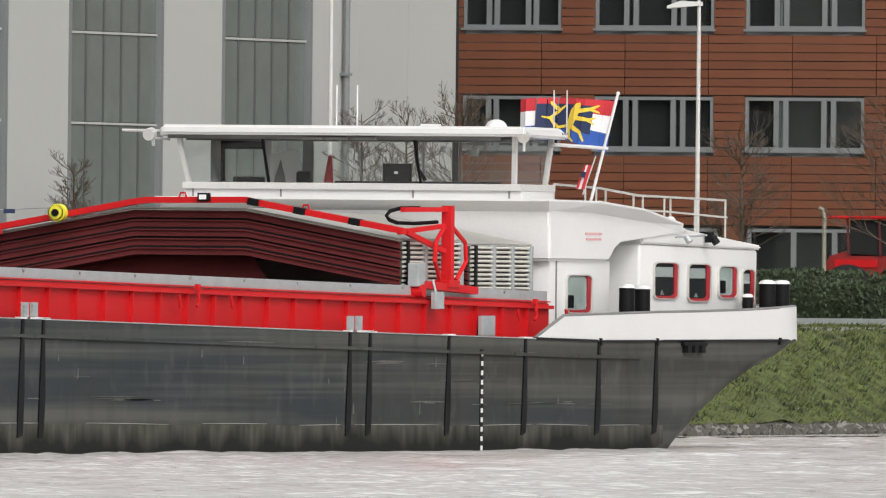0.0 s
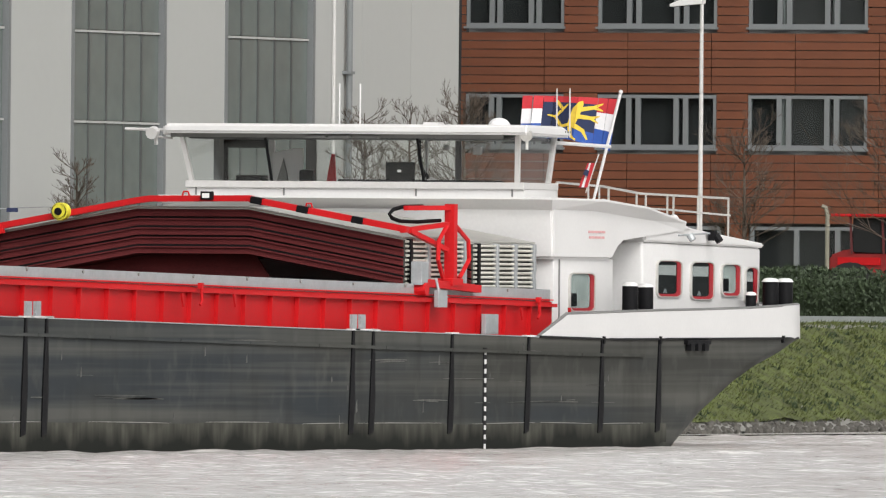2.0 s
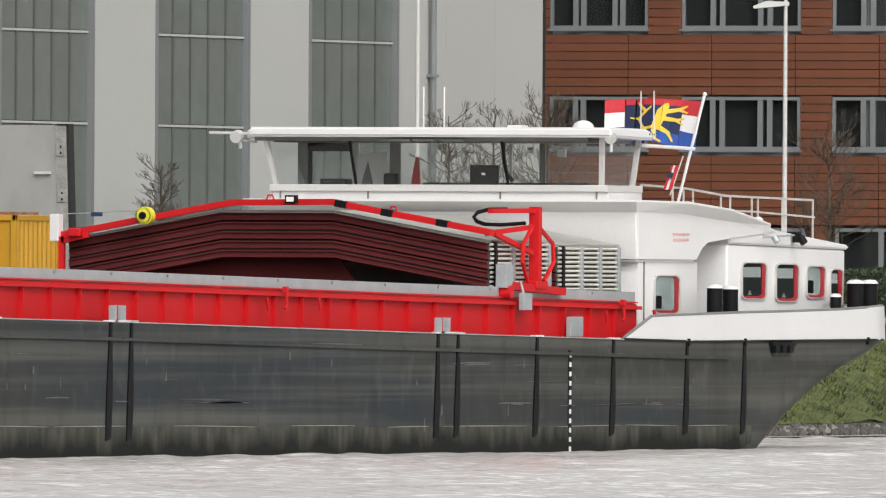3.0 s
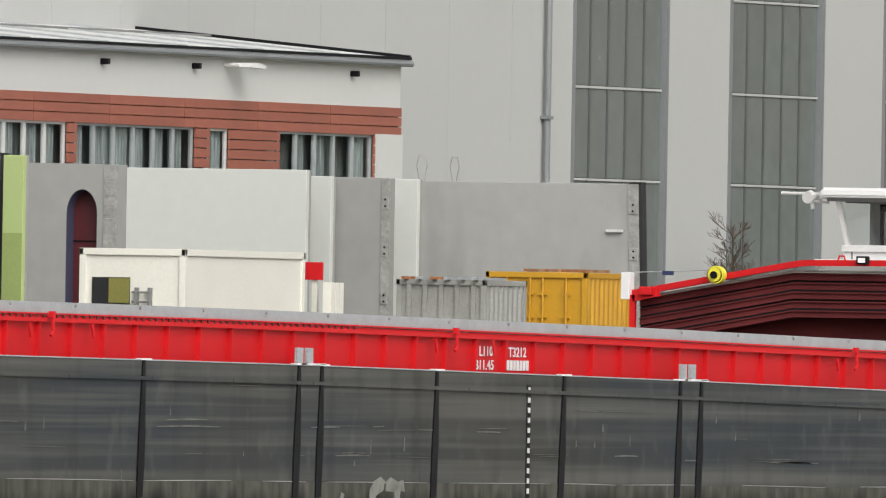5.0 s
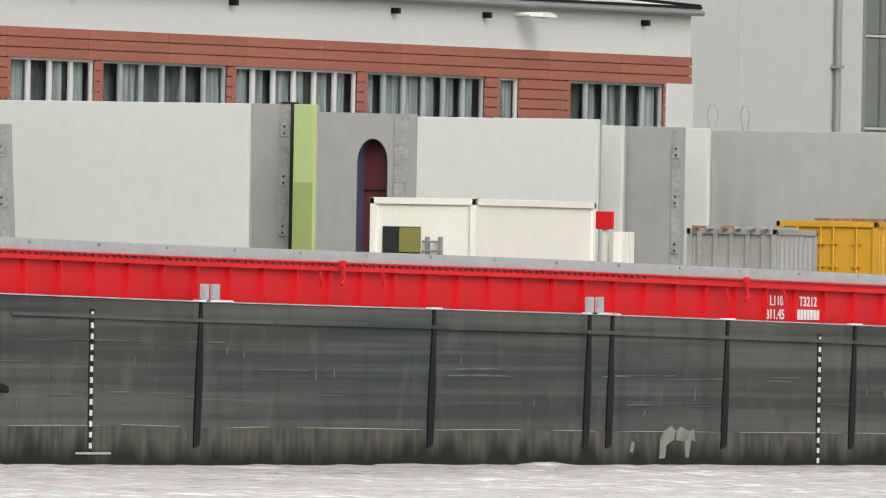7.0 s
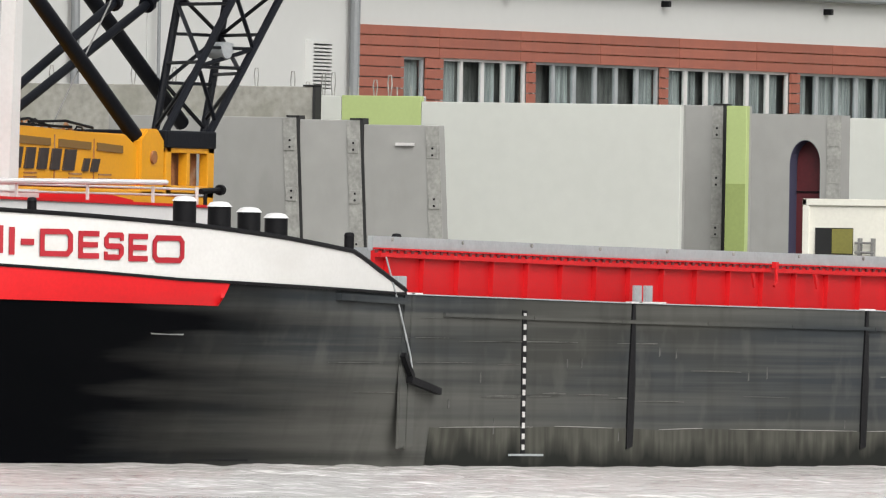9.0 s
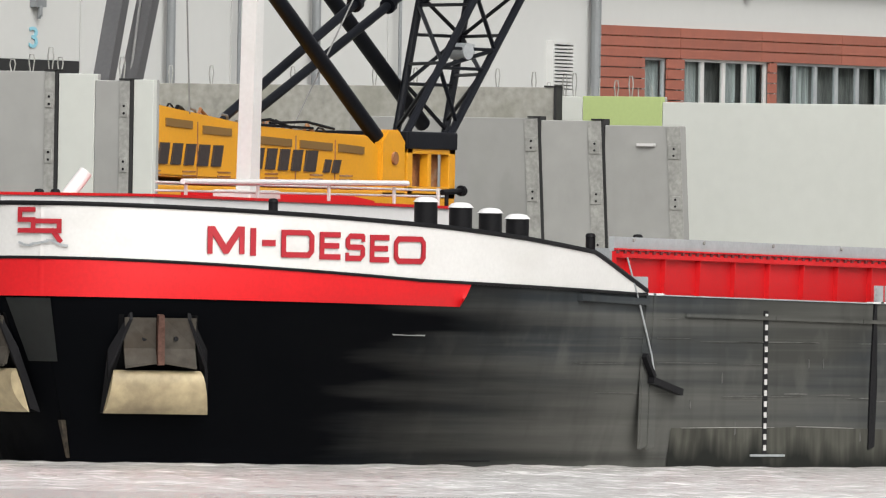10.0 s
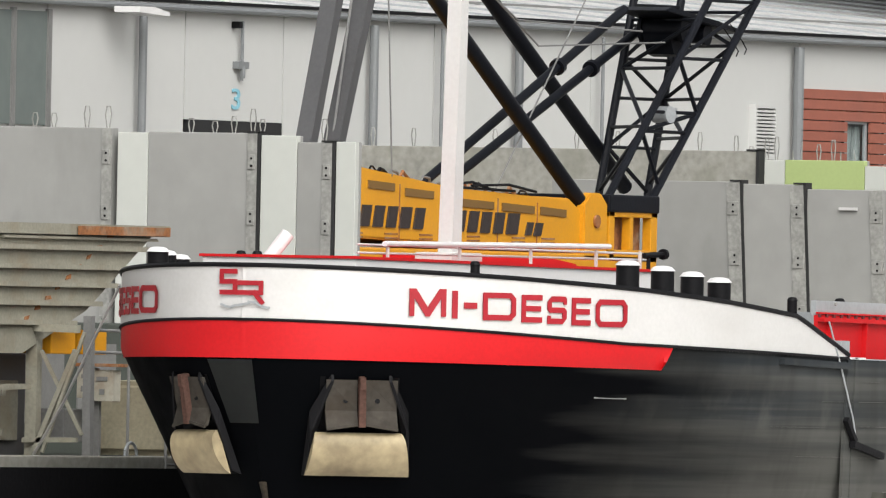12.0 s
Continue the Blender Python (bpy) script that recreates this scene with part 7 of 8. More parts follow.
for t, (p, q) in ((0.72, ((41.2, 22.6, 5.7), (52.33, 22.6, 10.05))), (0.76, ((45.0, 23.8, 5.85), (56.03, 23.8, 9.82)))):
    c = Vector(p).lerp(Vector(q), t)
    d = (Vector(q) - Vector(p)).normalized()
    bm = B()
    rod(bm, c - d * 0.07, c + d * 0.07, 0.17, 12)
    part("flange", bm, CRANE_BLACK, cr)
for pts in ([(45.0, 22.0, 6.3), (44.0, 22.0, 6.45), (42.6, 22.0, 6.35), (46.0, 22.0, 6.3)], [(47.0, 22.0, 6.3), (45.5, 21.9, 6.42), (44.0, 22.0, 6.38)]):
    bm = B()
    sweep(bm, pts, 0.03)
    part("hose", bm, BLACK, cr)
bm = B()
for p, q in (((39.9, 22, 11), (40.3, 22, 6.5)), ((45.5, 22.2, 6.3), (51.0, 22.2, 11.5)), ((51.9, 22, 9.6), (46.0, 22, 9.7)), ((53.0, 22, 9.4), (47.0, 22, 9.2)), ((47.0, 22, 9.2), (44.0, 22, 10.5)), ((46.0, 22, 9.7), (42.5, 22, 11))):
    rod(bm, p, q, 0.018, 5)
part("rope", bm, GREY_PAINT, cr, "thin steel ropes")
# clutter on the machine house roof: hoses, couplings and a low tray
rgc = random.Random(31)
for k in range(16):
    x = 39.3 + 0.5 * k + rgc.uniform(-.1, .1)
    z = lerp([(38.9, 6.62), (43, 6.33), (46.5, 6.22), (48.6, 6.2)], x)
    bm = B()
    h = rgc.uniform(0.06, 0.17)
    sweep(bm, [(x, 22.3, z), (x + 0.15, 22.3, z + h), (x + rgc.uniform(0.3, 0.6), 22.35, z + h * rgc.uniform(0.5, 1.0)), (x + 0.7, 22.4, z)], rgc.uniform(0.02, 0.045), 6)
    part("roof_hose", bm, rgc.choice((BLACK, GREY_PAINT, RUST)), house_c, "worn hose on the roof")
# two grey raking masts behind the panels
for a, b in (((50.72, 30, 1.0), (54.9, 30, 12.2)), ((51.65, 30, 1.0), (56.5, 30, 12.2))):
    bm = B()
    beam(bm, a, b, 0.3, 0.36, up=(0, 1, 0))
    solo("raking_mast", bm, MAST_GREY, "grey steel raking mast beside the crane", "mast", "raking masts")
bm = B()
rod(bm, (54.2, 30, 7.0), (55.6, 30, 12.2), 0.03)
solo("hoist_rope", bm, GREY_PAINT, "thin steel rope between the raking masts", "rope")

# ---- hopper plant on the quay by the bow ----
CABINET = mat("cream_cabinet_paint", (0.42, 0.40, 0.33), 0.6, vary=0.12, scale=2, stain=(0.2, 0.12, 0.06), stain_amount=0.5, stain_scale=2.5)
hp = thing("loading_hopper", (11, 15, 1.0), "weathered cream steel hopper with ribbed sides on a steel frame", "hopper")
bm = B()
prism(bm, [(2.0, 5.25), (15.6, 5.25), (12.6, 3.7), (10.0, 2.9), (2.0, 2.9)], "y", 15.0, 18.0)
part("bin", bm, HOPPER, hp, "cream sloping bin")
for k, (z, xe) in enumerate(((5.17, 15.8), (4.83, 15.1), (4.48, 14.05), (4.15, 13.7), (3.81, 13.05), (3.45, 12.0))):
    bm = B()
    beam(bm, (2.0, 14.93, z), (xe, 14.93, z + 0.02), 0.12, 0.09 if k else 0.2)
    part("rib", bm, HOPPER, hp)
bm = B()
beam(bm, (11.9, 14.83, 5.17), (15.7, 14.83, 5.18), 0.03, 0.16)
part("rust_patch", bm, RUST, hp, "rusty rim")
rgh = random.Random(6)
for k in range(9):
    bm = B()
    x, z = 13.4 - 0.42 * k, 5.02 - 0.19 * k
    prism(bm, [(x, z), (x + rgh.uniform(.12, .3), z + 0.02), (x + 0.2, z + rgh.uniform(.06, .12)), (x + 0.04, z + 0.07)], "y", 14.975, 15.0)
    part("rust_spot", bm, RUST, hp, "rusty bolt spot")
bm = B()
prism(bm, [(9.0, 5.0), (15.4, 5.0), (15.3, 5.05), (9.0, 5.05)], "y", 14.9, 15.0)
part("rim_lip", bm, HOPPER, hp)
for x in (10.7, 3.0):
    bm = B()
    beam(bm, (x, 15.1, 1.0), (x, 15.1, 3.5 if x < 13 else 3.3), 0.22, 0.22, up=(1, 0, 0))
    part("leg", bm, GREY_PAINT if x > 13 else HOPPER, hp)
for p, q, w in (((10.5, 14.97, 1.1), (10.5, 14.15, 2.98), 0.09), ((10.5, 14.80, 1.1), (10.5, 13.98, 3.3), 0.06), ((10.6, 14.90, 2.96), (10.6, 14.05, 1.43), 0.06), ((10.5, 15.2, 3.38), (10.5, 14.1, 3.36), 0.14),
                ((10.5, 15.2, 1.32), (10.5, 14.1, 1.34), 0.09), ((10.5, 15.6, 2.2), (10.5, 16.6, 2.2), 0.16), ((10.5, 15.6, 1.45), (10.5, 16.6, 1.45), 0.12), ((3.0, 15, 2.2), (10.3, 15, 2.3), 0.1)):
    bm = B()
    beam(bm, p, q, w, w)
    part("brace", bm, HOPPER, hp, "weathered steel brace")
bm = B()
beam(bm, (11.0, 14.12, 1.0), (11.0, 14.14, 3.6), 0.16, 0.16, up=(1, 0, 0))
part("leg", bm, GREY_PAINT, hp, "dark steel leg")
for y0, y1, z0, z1 in ((14.77, 15.06, 2.10, 2.66), (14.33, 14.75, 2.05, 2.62)):
    bm = B()
    box(bm, 12.4, 12.75, y0, y1, z0, z1, 0.015)
    cb = part("switch_cabinet", bm, CABINET, hp, "cream switch cabinet")
    bm = B()
    box(bm, 12.38, 12.4, (y0 + y1) / 2 - 0.05, (y0 + y1) / 2 + 0.05, z0 + 0.12, z0 + 0.22)
    box(bm, 12.38, 12.4, y0 + 0.1, y1 - 0.1, z1 - 0.2, z1 - 0.12)
    part("cabinet_lock", bm, GREY_PAINT, cb, "dark lock and label plate")
bm = B()
box(bm, 12.3, 12.85, 14.2, 15.1, 2.68, 2.74, 0.01)
part("cabinet_roof", bm, RUST, hp, "rusty rain cover")
bm = B()
beam(bm, (12.6, 14.72, 1.0), (12.6, 14.72, 2.06), 0.1, 0.1, up=(1, 0, 0))
part("cabinet_post", bm, GREY_PAINT, hp)
for x0, x1, z0, z1, m_ in ( (11.6, 12.6, 2.9, 3.4, YELLOW), (13.3, 13.9, 2.9, 3.35, YELLOW), (12.2, 13.0, 1.3, 1.9, GREY_PAINT), (6.0, 9.0, 1.1, 1.8, GREY_PAINT)):
    bm = B()
    box(bm, x0, x1, 15.2, 15.8, z0, z1, 0.02)
    part("equipment_box", bm, m_, hp, "weathered equipment box")
# added box that darkens the bright space behind the legs
bm = B()
box(bm, 2.0, 12.6, 16.2, 18.2, 1.0, 2.9, 0.04)
part("machinery_housing", bm, MAST_GREY, hp, "dark box added to darken the space under the bin")
for x in (4.0, 6.2, 8.4, 11.0):
    bm = B()
    box(bm, x, x + 1.1, 16.1, 16.2, 1.3, 2.4, 0.02)
    part("machine_panel", bm, HOPPER if x > 8 else GREY_PAINT, hp)
bm = B()
prism(bm, [(14.5, 1.06), (16.6, 1.06), (16.6, 2.45), (14.5, 2.42)], "y", 13.95, 15.9)
bmesh.ops.bevel(bm, geom=bm.edges[:], offset=0.12, segments=3, affect="EDGES")
solo("concrete_block", bm, mat("sandy_concrete", (0.30, 0.27, 0.19), 0.9, vary=0.2, scale=0.9, stain=(0.16, 0.14, 0.09), stain_amount=0.6, stain_scale=1.0), "sandy stained concrete block on the quay", "concrete block", smooth=True)
bm = B()
rod(bm, (11.0, 14.2, 2.95), (16.5, 14.2, 2.9), 0.03)
rod(bm, (11.0, 14.2, 3.35), (16.5, 14.2, 3.3), 0.03)
for x in (11.2, 12.8, 14.4, 16.0):
    rod(bm, (x, 14.2, 1.0), (x, 14.2, 3.35), 0.03)
solo("quay_railing", bm, GREY_PAINT, "grey tubular quay railing", "railing")
lad = thing("quay_ladder", (12.0, 12.9, 0.5), "grey steel ladder on the quay wall", "ladder")
for x in (11.8, 12.25):
    bm = B()
    rod(bm, (x, 12.92, -0.5), (x, 12.92, 1.1), 0.03)
    part("rail", bm, GREY_PAINT, lad)
for k in range(5):
    bm = B()
    rod(bm, (11.8, 12.92, -0.2 + k * 0.28), (12.25, 12.92, -0.2 + k * 0.28), 0.02)
    part("rung", bm, GREY_PAINT, lad)
bm = B()
for k in range(9):
    a = math.pi * k / 8
    b = math.pi * (k + 1) / 8
    if k < 8:
        rod(bm, (10.9 + 0.25 * math.cos(a), 13.2, 1.06 + 0.25 * math.sin(a)), (10.9 + 0.25 * math.cos(b), 13.2, 1.06 + 0.25 * math.sin(b)), 0.03)
solo("mooring_ring", bm, GALV, "pale steel hoop on the quay edge", "mooring ring")
# black box paints the quay wall's shadow above the water
bm = B()
box(bm, -60, 122, 12.75, 13.0, -1.0, 0.85)
solo("quay_timber", bm, BLACK, "black strip for the shadow under the quay edge", "quay", kind="structure")
# made-up block, a dark fill for the pale background past the hopper
gen = thing("dark_green_block", (17, 20, 1.0), "dark green block added behind the hopper", "generator")
bm = B()
box(bm, 11.0, 23.0, 19.0, 21.5, 1.0, 3.5, 0.05)
gb = part("housing", bm, mat("dark_green_filler", (0.055, 0.065, 0.055), 0.6, vary=0.2), gen, "dark green body of the added block")
for k in range(5):
    bm = B()
    box(bm, 11.6 + k * 2.2, 13.2 + k * 2.2, 18.97, 19.0, 1.6, 3.1)
    part("door", bm, GREY_PAINT, gb, "grey plate on the added block")
# mooring line from the bow to the quay
bm = B()
sweep(bm, [(4.1, 10.15, 4.15), (5.4, 11.35, 3.05), (6.7, 12.5, 2.05), (8.0, 13.73, 1.08)], 0.03)
solo("mooring_line", bm, OFFWHITE, "pale mooring rope from the bow to the quay", "rope")

# ---- beyond the stern: stones, hedge, trees, street lamps, loader ----
rg = random.Random(11)
bm = B()
for k in range(600):
    x = 136 + 42 * k / 600 + rg.uniform(-.1, .1)
    d = rg.uniform(-0.08, 0.3)
    r = rg.uniform(0.05, 0.12)
    bmesh.ops.create_icosphere(bm, subdivisions=1, radius=r, matrix=Matrix.Translation((x, edge_y(x) + d, 0.04 + max(d, 0) * 0.6)) @ Euler((rg.random() * 3, rg.random() * 3, rg.random() * 3)).to_matrix().to_4x4() @ Matrix.Diagonal((1.3, 1, 0.6, 1)))
solo("bank_stones", bm, ROCK, "grey stones along the foot of the bank", "stones", kind="stuff")


def hedge(name, x0, x1, y0, y1, z0, z1, seed, n, label):
    rg = random.Random(seed)
    verts, faces = [], []
    for k in range(n):
        x, y, z = rg.uniform(x0, x1), rg.uniform(y0, y1), rg.uniform(z0, z1)
        f = rg.random()
        if f < 0.6:
            x = x0 + rg.random() ** 3 * 1.0
        elif f < 0.85:
            z = z1 - rg.random() ** 3 * 0.35
        bulge = 0.18 * noise.noise((y * 0.9, z * 1.2, seed)) + 0.1 * noise.noise((y * 3, x * 3, seed))
        p = Vector((x - bulge, y, z + bulge))
        s = rg.uniform(0.04, 0.10)
        r = Euler((rg.uniform(0, 6.3), rg.uniform(0, 6.3), rg.uniform(0, 6.3))).to_matrix()
        i = len(verts)
        verts += [p + r @ Vector(q) * s for q in ((-1, 0, 0), (0, -0.5, 0.1), (1, 0, 0), (0, 0.5, 0.1))]
        faces.append((i, i + 1, i + 2, i + 3))
    me = bpy.data.meshes.new(name)
    me.from_pydata(verts, [], faces)
    me.materials.append(LEAF)
    ob = thing(name, ((x0 + x1) / 2, (y0 + y1) / 2, z0), label, "hedge")
    me.transform(Matrix.Translation(-ob.location))
    lv = new("foliage", me)
    lv.parent = ob
    bm = B()
    box(bm, x0 + 0.45, x1 - 0.2, y0 + 0.2, y1 - 0.2, z0, z1 - 0.3, 0.15)
    part("core", bm, LEAF, ob)
    return ob


hedge("hedge", 188, 191, 20.0, 31.5, 2.7, 4.05, 2, 9000, "dark green clipped hedge in front of the office building")
hedge("hedge", 184.5, 187, 28.2, 29.6, 2.7, 3.6, 3, 2500, "rounded dark green shrub beside the hedge")
hedge("hedge", 185.0, 187.5, 20.0, 27.9, 2.7, 3.75, 4, 7000, "dark green evergreen shrubs along the path")


def twig(bm, p, q, r0, r1):
    """A three-sided tapering twig."""
    d = (q - p).normalized()
    s = d.cross(Vector((0.3, 0.5, 0.8))).normalized()
    u = d.cross(s)
    lo, hi = [], []
    for k in range(3):
        a = 2.1 * k
        o = s * math.cos(a) + u * math.sin(a)
        lo.append(bm.verts.new(p + o * r0))
        hi.append(bm.verts.new(q + o * r1))
    for k in range(3):
        bm.faces.new((lo[k], lo[(k + 1) % 3], hi[(k + 1) % 3], hi[k]))


def bare_tree(x, y, z, h, spread, seed, label, n=46):
    """A young winter tree: rising limbs that fork into many thin twigs."""
    rg = random.Random(seed)
    t = thing("tree", (x, y, z), label, "tree", "bare trees")
    bm = B()
    rod(bm, (x, y, z), (x, y, z + h * 0.45), 0.09, 8, 0.06)
    rod(bm, (x, y, z + h * 0.45), (x + 0.05, y + 0.05, z + h * 0.92), 0.06, 8, 0.012)
    part("trunk", bm, BARK, t)
    bm = B()

    def grow(p, d, ln, r, lev):
        q = p + d * ln
        twig(bm, p, q, r, r * 0.6)
        if lev < 5:
            for k in range(rg.choice((2, 3, 3))):
                e = (d + Vector((rg.uniform(-.7, .7), rg.uniform(-.7, .7), rg.uniform(-.1, .6)))).normalized()
                grow(p + d * ln * rg.uniform(0.45, 1), e, ln * rg.uniform(0.5, 0.78), max(r * 0.66, 0.0035), lev + 1)
    for k in range(n):
        a = rg.uniform(0, 6.3)
        f = rg.uniform(0.28, 0.9)
        p = Vector((x, y, z + h * f))
        grow(p, Vector((math.cos(a), math.sin(a), rg.uniform(0.3, 0.9))).normalized(), spread * (1.15 - 0.6 * f) * rg.uniform(0.5, 0.95), 0.015, 1)
    part("crown", bm, BARK, t, "bare twigs")
    return t


bare_tree(198, 33.0, 2.8, 5.2, 1.2, 1, "bare brown winter tree in front of the office building")
bare_tree(199, 29.0, 2.8, 5.8, 1.8, 2, "bare brown winter tree beside the hedge")
bare_tree(176, 43.4, 2.8, 4.0, 0.7, 3, "small bare tree in front of the grey hall")
bare_tree(196, 40.2, 2.8, 6.0, 1.3, 4, "bare winter tree behind the wheelhouse")
bare_tree(197, 43.4, 2.8, 5.8, 0.9, 5, "bare winter tree beside the lamp post")
bare_tree(194, 41.0, 2.8, 5.6, 1.0, 6, "bare winter tree behind the wheelhouse")


def street_lamp(x, y, up=0.0):
    t = thing("street_lamp", (x, y, 2.8), "pale grey street lamp post with a flat white lantern", "street lamp", "street lamps")
    bm = B()
    rod(bm, (x, y, 2.8), (x, y, 11.2 + up), 0.075, 10, 0.05)
    part("post", bm, OFFWHITE, t)
    bm = B()
    prism(bm, [(y - 0.05, 11.06 + up), (y + 0.85, 10.98 + up), (y + 0.85, 11.05 + up), (y + 0.5, 11.18 + up), (y - 0.05, 11.16 + up)], "x", x - 0.15, x + 0.15)
    part("lantern", bm, WHITE, t, "flat white lantern")
    return t


street_lamp(195, 33.18)
street_lamp(193.9, 43.15, 0.45)

ld = thing("tractor", (200, 28.5, 2.8), "red tractor with black cab parked by the office building", "tractor")
bm = B()
prism(bm, [(30.7, 3.9), (26.0, 3.9), (26.0, 4.45), (28.8, 4.5), (30.2, 4.62), (30.65, 4.45)], "x", 199.2, 200.6)
bmesh.ops.bevel(bm, geom=bm.edges[:], offset=0.06, segments=2, affect="EDGES")
part("body", bm, mat("faded_tractor_red", (0.24, 0.014, 0.014), 0.5, vary=0.15), ld, "red bodywork")
bm = B()
box(bm, 199.15, 199.2, 29.2, 30.4, 4.2, 4.4)
part("front_panel", bm, RED, ld, "bright red side panel")
bm = B()
box(bm, 199.2, 200.6, 28.0, 30.0, 4.45, 5.45, 0.05)
part("cab", bm, ROOM, ld, "dark glazed cab")
bm = B()
box(bm, 199.0, 200.8, 27.8, 30.55, 5.48, 5.56, 0.03)
part("cab_roof", bm, RED, ld, "red cab roof")
for y in (30.0, 29.1, 28.1):
    bm = B()
    beam(bm, (199.15, y, 4.5), (199.15, y + 0.05, 5.5), 0.05, 0.05, up=(1, 0, 0))
    part("cab_post", bm, DARK_RED, ld)
for y in (30.0, 27.4):
    bm = B()
    rod(bm, (199.0, y, 3.55), (199.6, y, 3.55), 0.72, 24)
    part("wheel", bm, RUBBER, ld, "black tyre")
ld.location.y += 0.38
bm = B()
sweep(bm, [(198.8, 30.95, 2.8), (198.8, 30.95, 5.5), (198.8, 31.0, 5.72), (198.8, 31.1, 5.75)], 0.06, 8)
solo("vent_pipe", bm, HOPPER, "pale bent standpipe by the hedge", "pipe")

# ---- flags, in stiff strips that swing on one another ----
POLE0, POLE1 = Vector((101.0, 1.95, 5.2)), Vector((101.0, 1.30, 7.72))
fp = thing("flag_pole", POLE0, "white leaning flag pole on the wheelhouse deck", "flag pole")
bm = B()
rod(bm, POLE0, POLE1, 0.035, 8)
part("pole", bm, WHITE, fp)
bm = B()
bmesh.ops.create_uvsphere(bm, u_segments=10, v_segments=6, radius=0.05, matrix=Matrix.Translation(POLE1))
part("pole_knob", bm, WHITE, fp)
NS, SW = 10, 0.215
flag = thing("ship_flag", (101.0, 1.37, 6.42), "red white and blue flag with a golden lion shape", "flag")
strips = []


def cloth(u, v):
    """A point of the flag, u metres out from the pole and v of its height; the fly is lifted by the wind."""
    lo, hi = 0.30 * min(u, 1.0) + 0.05 * max(u - 1.0, 0), 1.137 + 0.075 * u
    z = lo + (hi - lo) * v
    return u + 0.19 * (1 - z / 1.137), z


def clip_to(poly, lo, hi):
    for side, lim in ((1, lo), (-1, hi)):
        res = []
        for (a, av), (b, bv) in zip(poly, poly[1:] + poly[:1]):
            ia, ib = side * (a - lim) >= 0, side * (b - lim) >= 0
            if ia:
                res.append((a, av))
            if ia != ib:
                f = (lim - a) / (b - a)
                res.append((lim, av + (bv - av) * f))
        poly = res
        if len(poly) < 3:
            return []
    return poly


def limb(a, b, w0, w1):
    """A thick stroke of the lion from a to b, as (metres, part of the height)."""
    (u0, v0), (u1, v1) = a, b
    du, dv = u1 - u0, (v1 - v0)
    n_, w0, w1 = math.hypot(du, dv) or 1, w0 * 0.72, w1 * 0.72
    pu, pv = -dv / n_, du / n_
    return [(u0 + pu * w0, v0 + pv * w0), (u1 + pu * w1, v1 + pv * w1), (u1 + du / n_ * w1, v1 + dv / n_ * w1), (u1 - pu * w1, v1 - pv * w1), (u0 - pu * w0, v0 - pv * w0)]


LION = [limb((0.98, 0.30), (0.86, 0.72), 0.13, 0.15), limb((0.86, 0.72), (0.78, 0.86), 0.13, 0.09), limb((0.85, 0.70), (0.46, 0.80), 0.075, 0.05), limb((0.48, 0.80), (0.32, 0.88), 0.05, 0.02),
        limb((0.48, 0.78), (0.30, 0.74), 0.045, 0.02), limb((0.88, 0.56), (0.50, 0.56), 0.075, 0.05), limb((0.52, 0.56), (0.36, 0.62), 0.045, 0.02), limb((0.52, 0.55), (0.38, 0.48), 0.045, 0.02),
        limb((0.95, 0.36), (0.66, 0.26), 0.09, 0.055), limb((0.68, 0.26), (0.56, 0.10), 0.055, 0.03), limb((1.0, 0.30), (0.95, 0.08), 0.08, 0.05), limb((0.96, 0.08), (0.82, 0.03), 0.05, 0.03),
        limb((1.03, 0.34), (1.26, 0.30), 0.05, 0.045), limb((1.26, 0.30), (1.42, 0.52), 0.05, 0.045), limb((1.42, 0.52), (1.24, 0.70), 0.05, 0.045), limb((1.24, 0.70), (1.42, 0.88), 0.05, 0.06),
        limb((1.24, 0.70), (1.10, 0.82), 0.04, 0.03), limb((1.42, 0.52), (1.60, 0.56), 0.04, 0.02)]


def cloth_piece(name, polys, dx, thick, u0, material, st):
    bm = B()
    for poly in polys:
        pts = [cloth(u, v) for u, v in poly]
        for x in (dx, -dx) if thick == 0 else (dx,):
            if thick:
                prism(bm, [(p[0] - u0, p[1]) for p in pts], "x", dx - thick / 2, dx + thick / 2)
            else:
                bm.faces.new([bm.verts.new((x, p[0] - u0, p[1])) for p in pts])
    if not bm.faces:
        bm.free()
        return
    bmesh.ops.recalc_face_normals(bm, faces=bm.faces)
    me = bpy.data.meshes.new(name)
    bm.to_mesh(me)
    bm.free()
    me.materials.append(material)
    ob = new(name, me)
    ob.parent = st


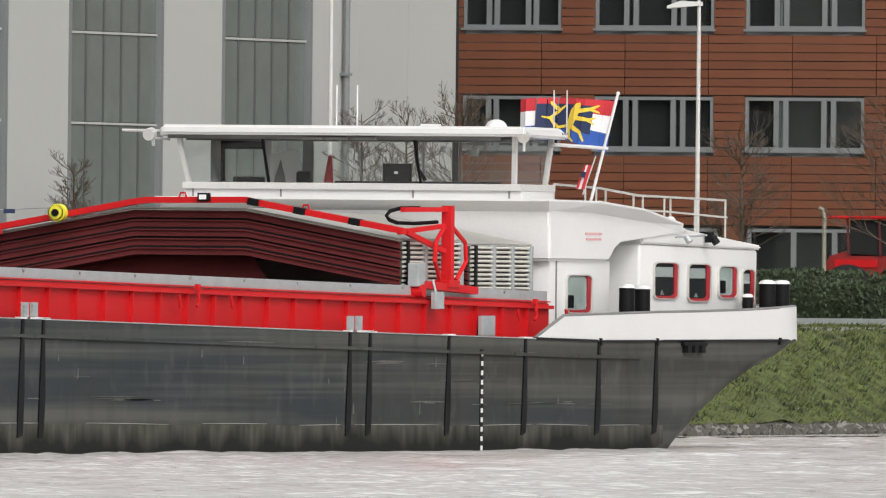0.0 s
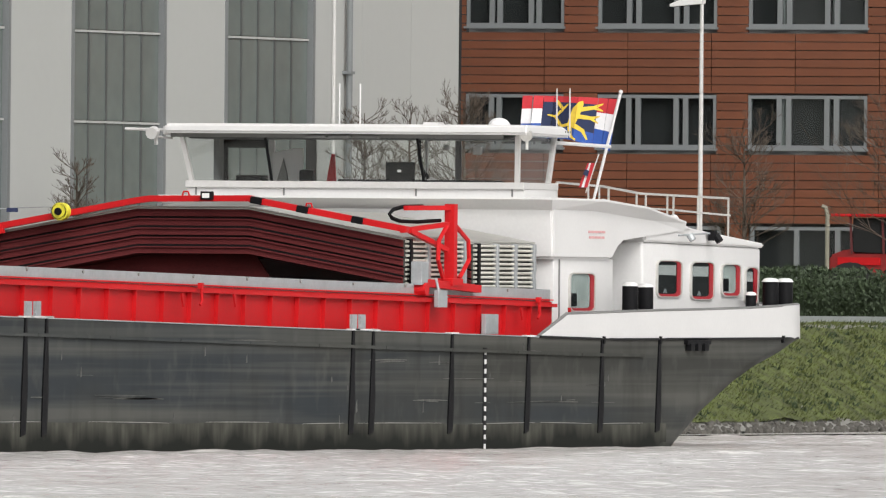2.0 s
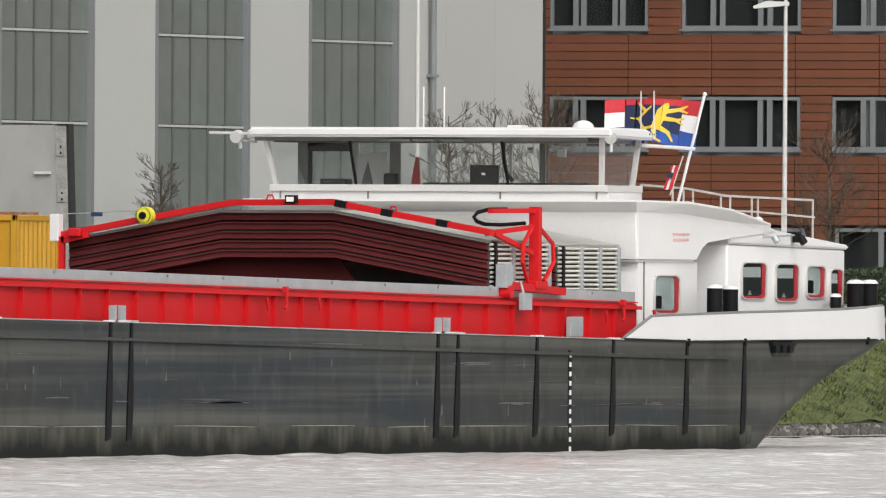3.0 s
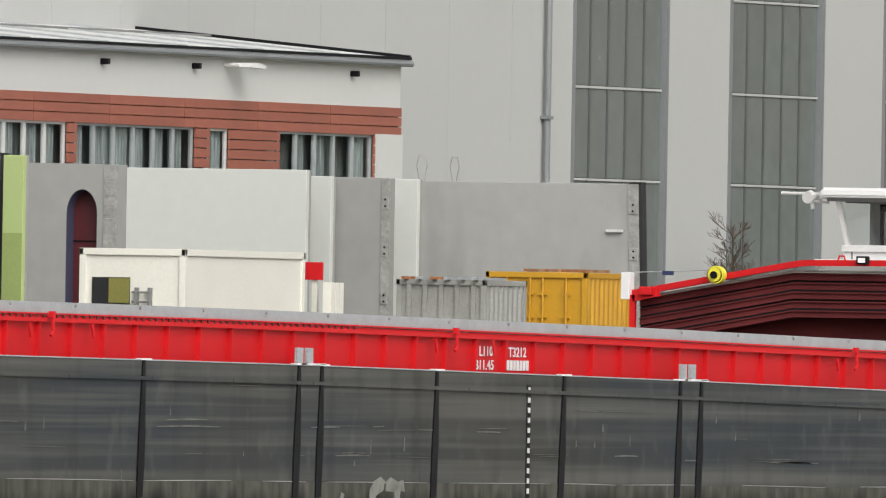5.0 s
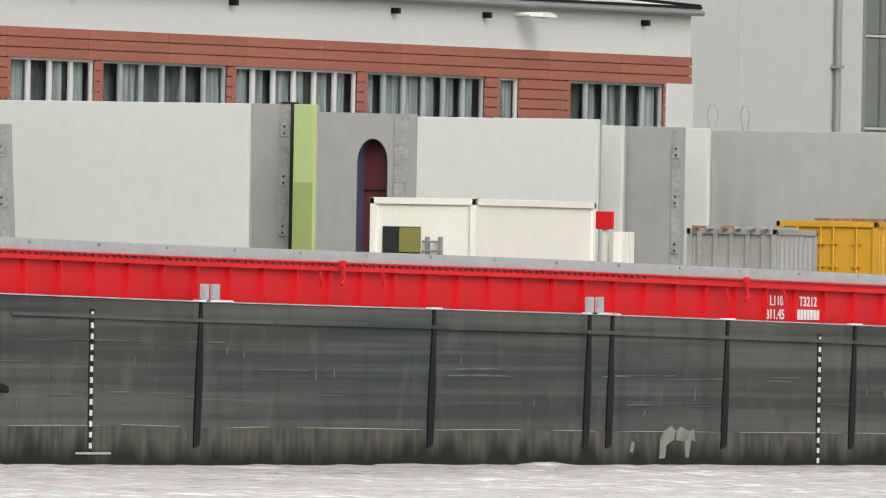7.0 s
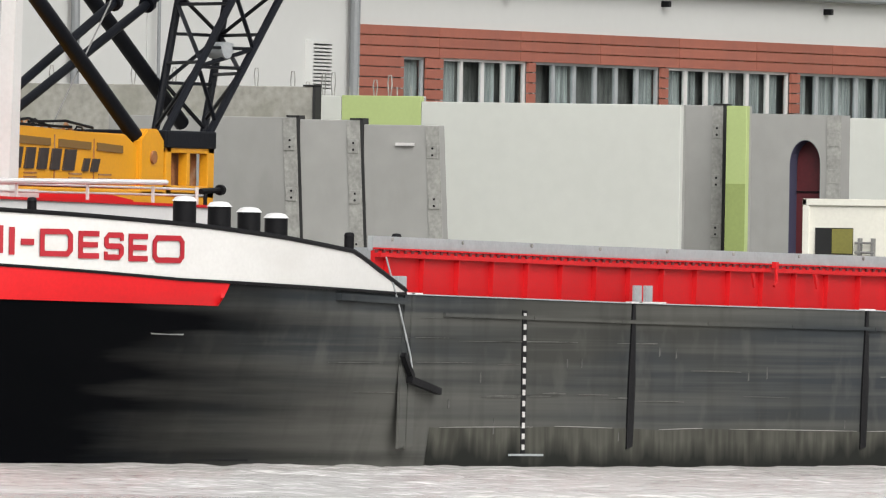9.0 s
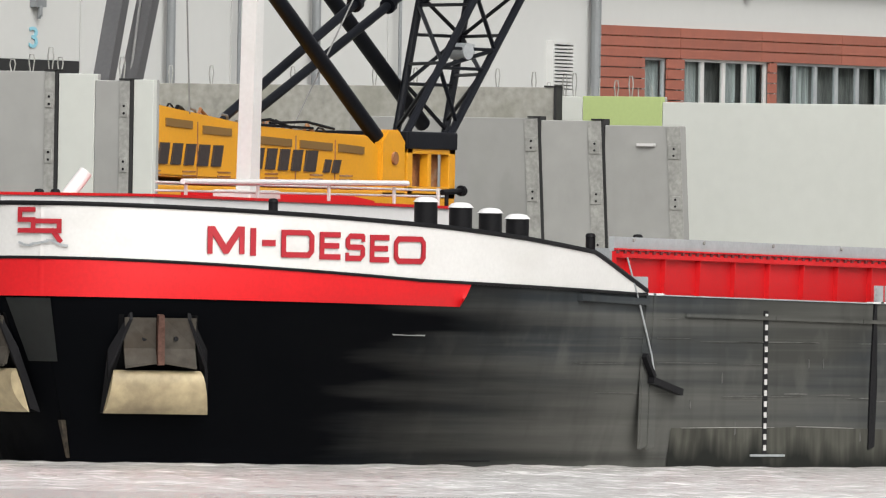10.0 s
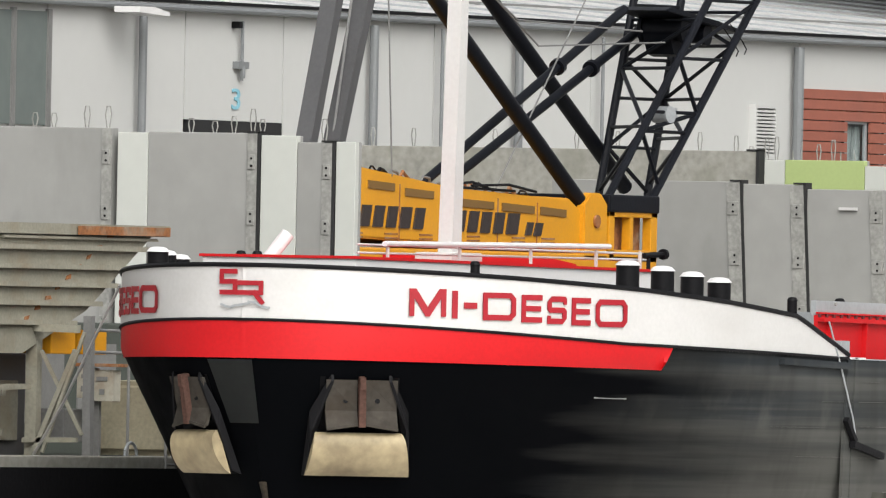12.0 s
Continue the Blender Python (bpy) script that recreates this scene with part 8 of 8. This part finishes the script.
for i in range(NS):
    st = new("strip")
    st.parent = flag
    strips.append(st)
    a, b = i * SW, (i + 1) * SW + 0.006
    white = i < 2 or i > 7
    lo, up = (0.36, 0.70) if white else (0.26, 0.86)
    for v0, v1, m_ in ((0.0, lo, BLUE), (lo, up, FLAG_WHITE if white else FLAG_NAVY), (up, 1.0, FLAG_RED)):
        cloth_piece("band", [[(a, v0), (b, v0), (b, v1), (a, v1)]], 0.0, 0.012, a, m_, st)
    for k, poly in enumerate(LION):
        q = clip_to(poly, a, b)
        if len(q) > 2:
            cloth_piece("lion_patch", [q], 0.009 + 0.0006 * k, 0, a, FLAG_GOLD, st)
small = thing("courtesy_flag", (99.5, 1.55, 5.65), "small faded red and white flag hanging beside the wheelhouse", "flag")
bm = B()
rod(bm, (99.5, 1.55, 5.5), (99.5, 1.25, 6.35), 0.015, 6)
part("staff", bm, OFFWHITE, small)
for k, m_ in enumerate((FLAG_RED, FLAG_WHITE, FLAG_RED)):
    bm = B()
    prism(bm, [(1.5 + 0.07 * k, 5.62), (1.58 + 0.07 * k, 5.62), (1.42 + 0.05 * k, 6.15), (1.34 + 0.05 * k, 6.15)], "x", 99.48 + 0.02 * k, 99.5 + 0.02 * k)
    part("fold", bm, m_, small)


bm = B()
prism(bm, [(1.50, 5.86), (1.60, 5.90), (1.55, 6.02), (1.46, 5.98)], "x", 99.455, 99.475)
part("badge", bm, FLAG_NAVY, small, "dark badge on the small flag")


def motions():
    times = [k * 0.25 for k in range(49)]
    rows = [[] for _ in strips]
    for t in times:
        p = Vector((0, 0.0, 0))
        for i in range(NS):
            amp = 0.18 + 0.5 * i / NS
            a = amp * math.sin(1.15 * i - 6.8 * t + 0.4 * math.sin(1.7 * t))
            sag = 0.05 * i / NS * math.sin(2.3 * t + 0.5 * i) - 0.012 * i
            lean = radians(-14) * (1 - i / NS)
            m = Matrix.Translation(p) @ Euler((lean * 0 + sag, 0, a)).to_matrix().to_4x4()
            rows[i].append((t, m))
            p = (m @ Vector((0, SW, 0)))
    for st, r in zip(strips, rows):
        walk(st, r)
    walk(water, [(0.0, pose(0, 0, 0)), (6.0, pose(1.2, -0.9, 0)), (12.0, pose(2.4, -1.8, 0))])


motions()
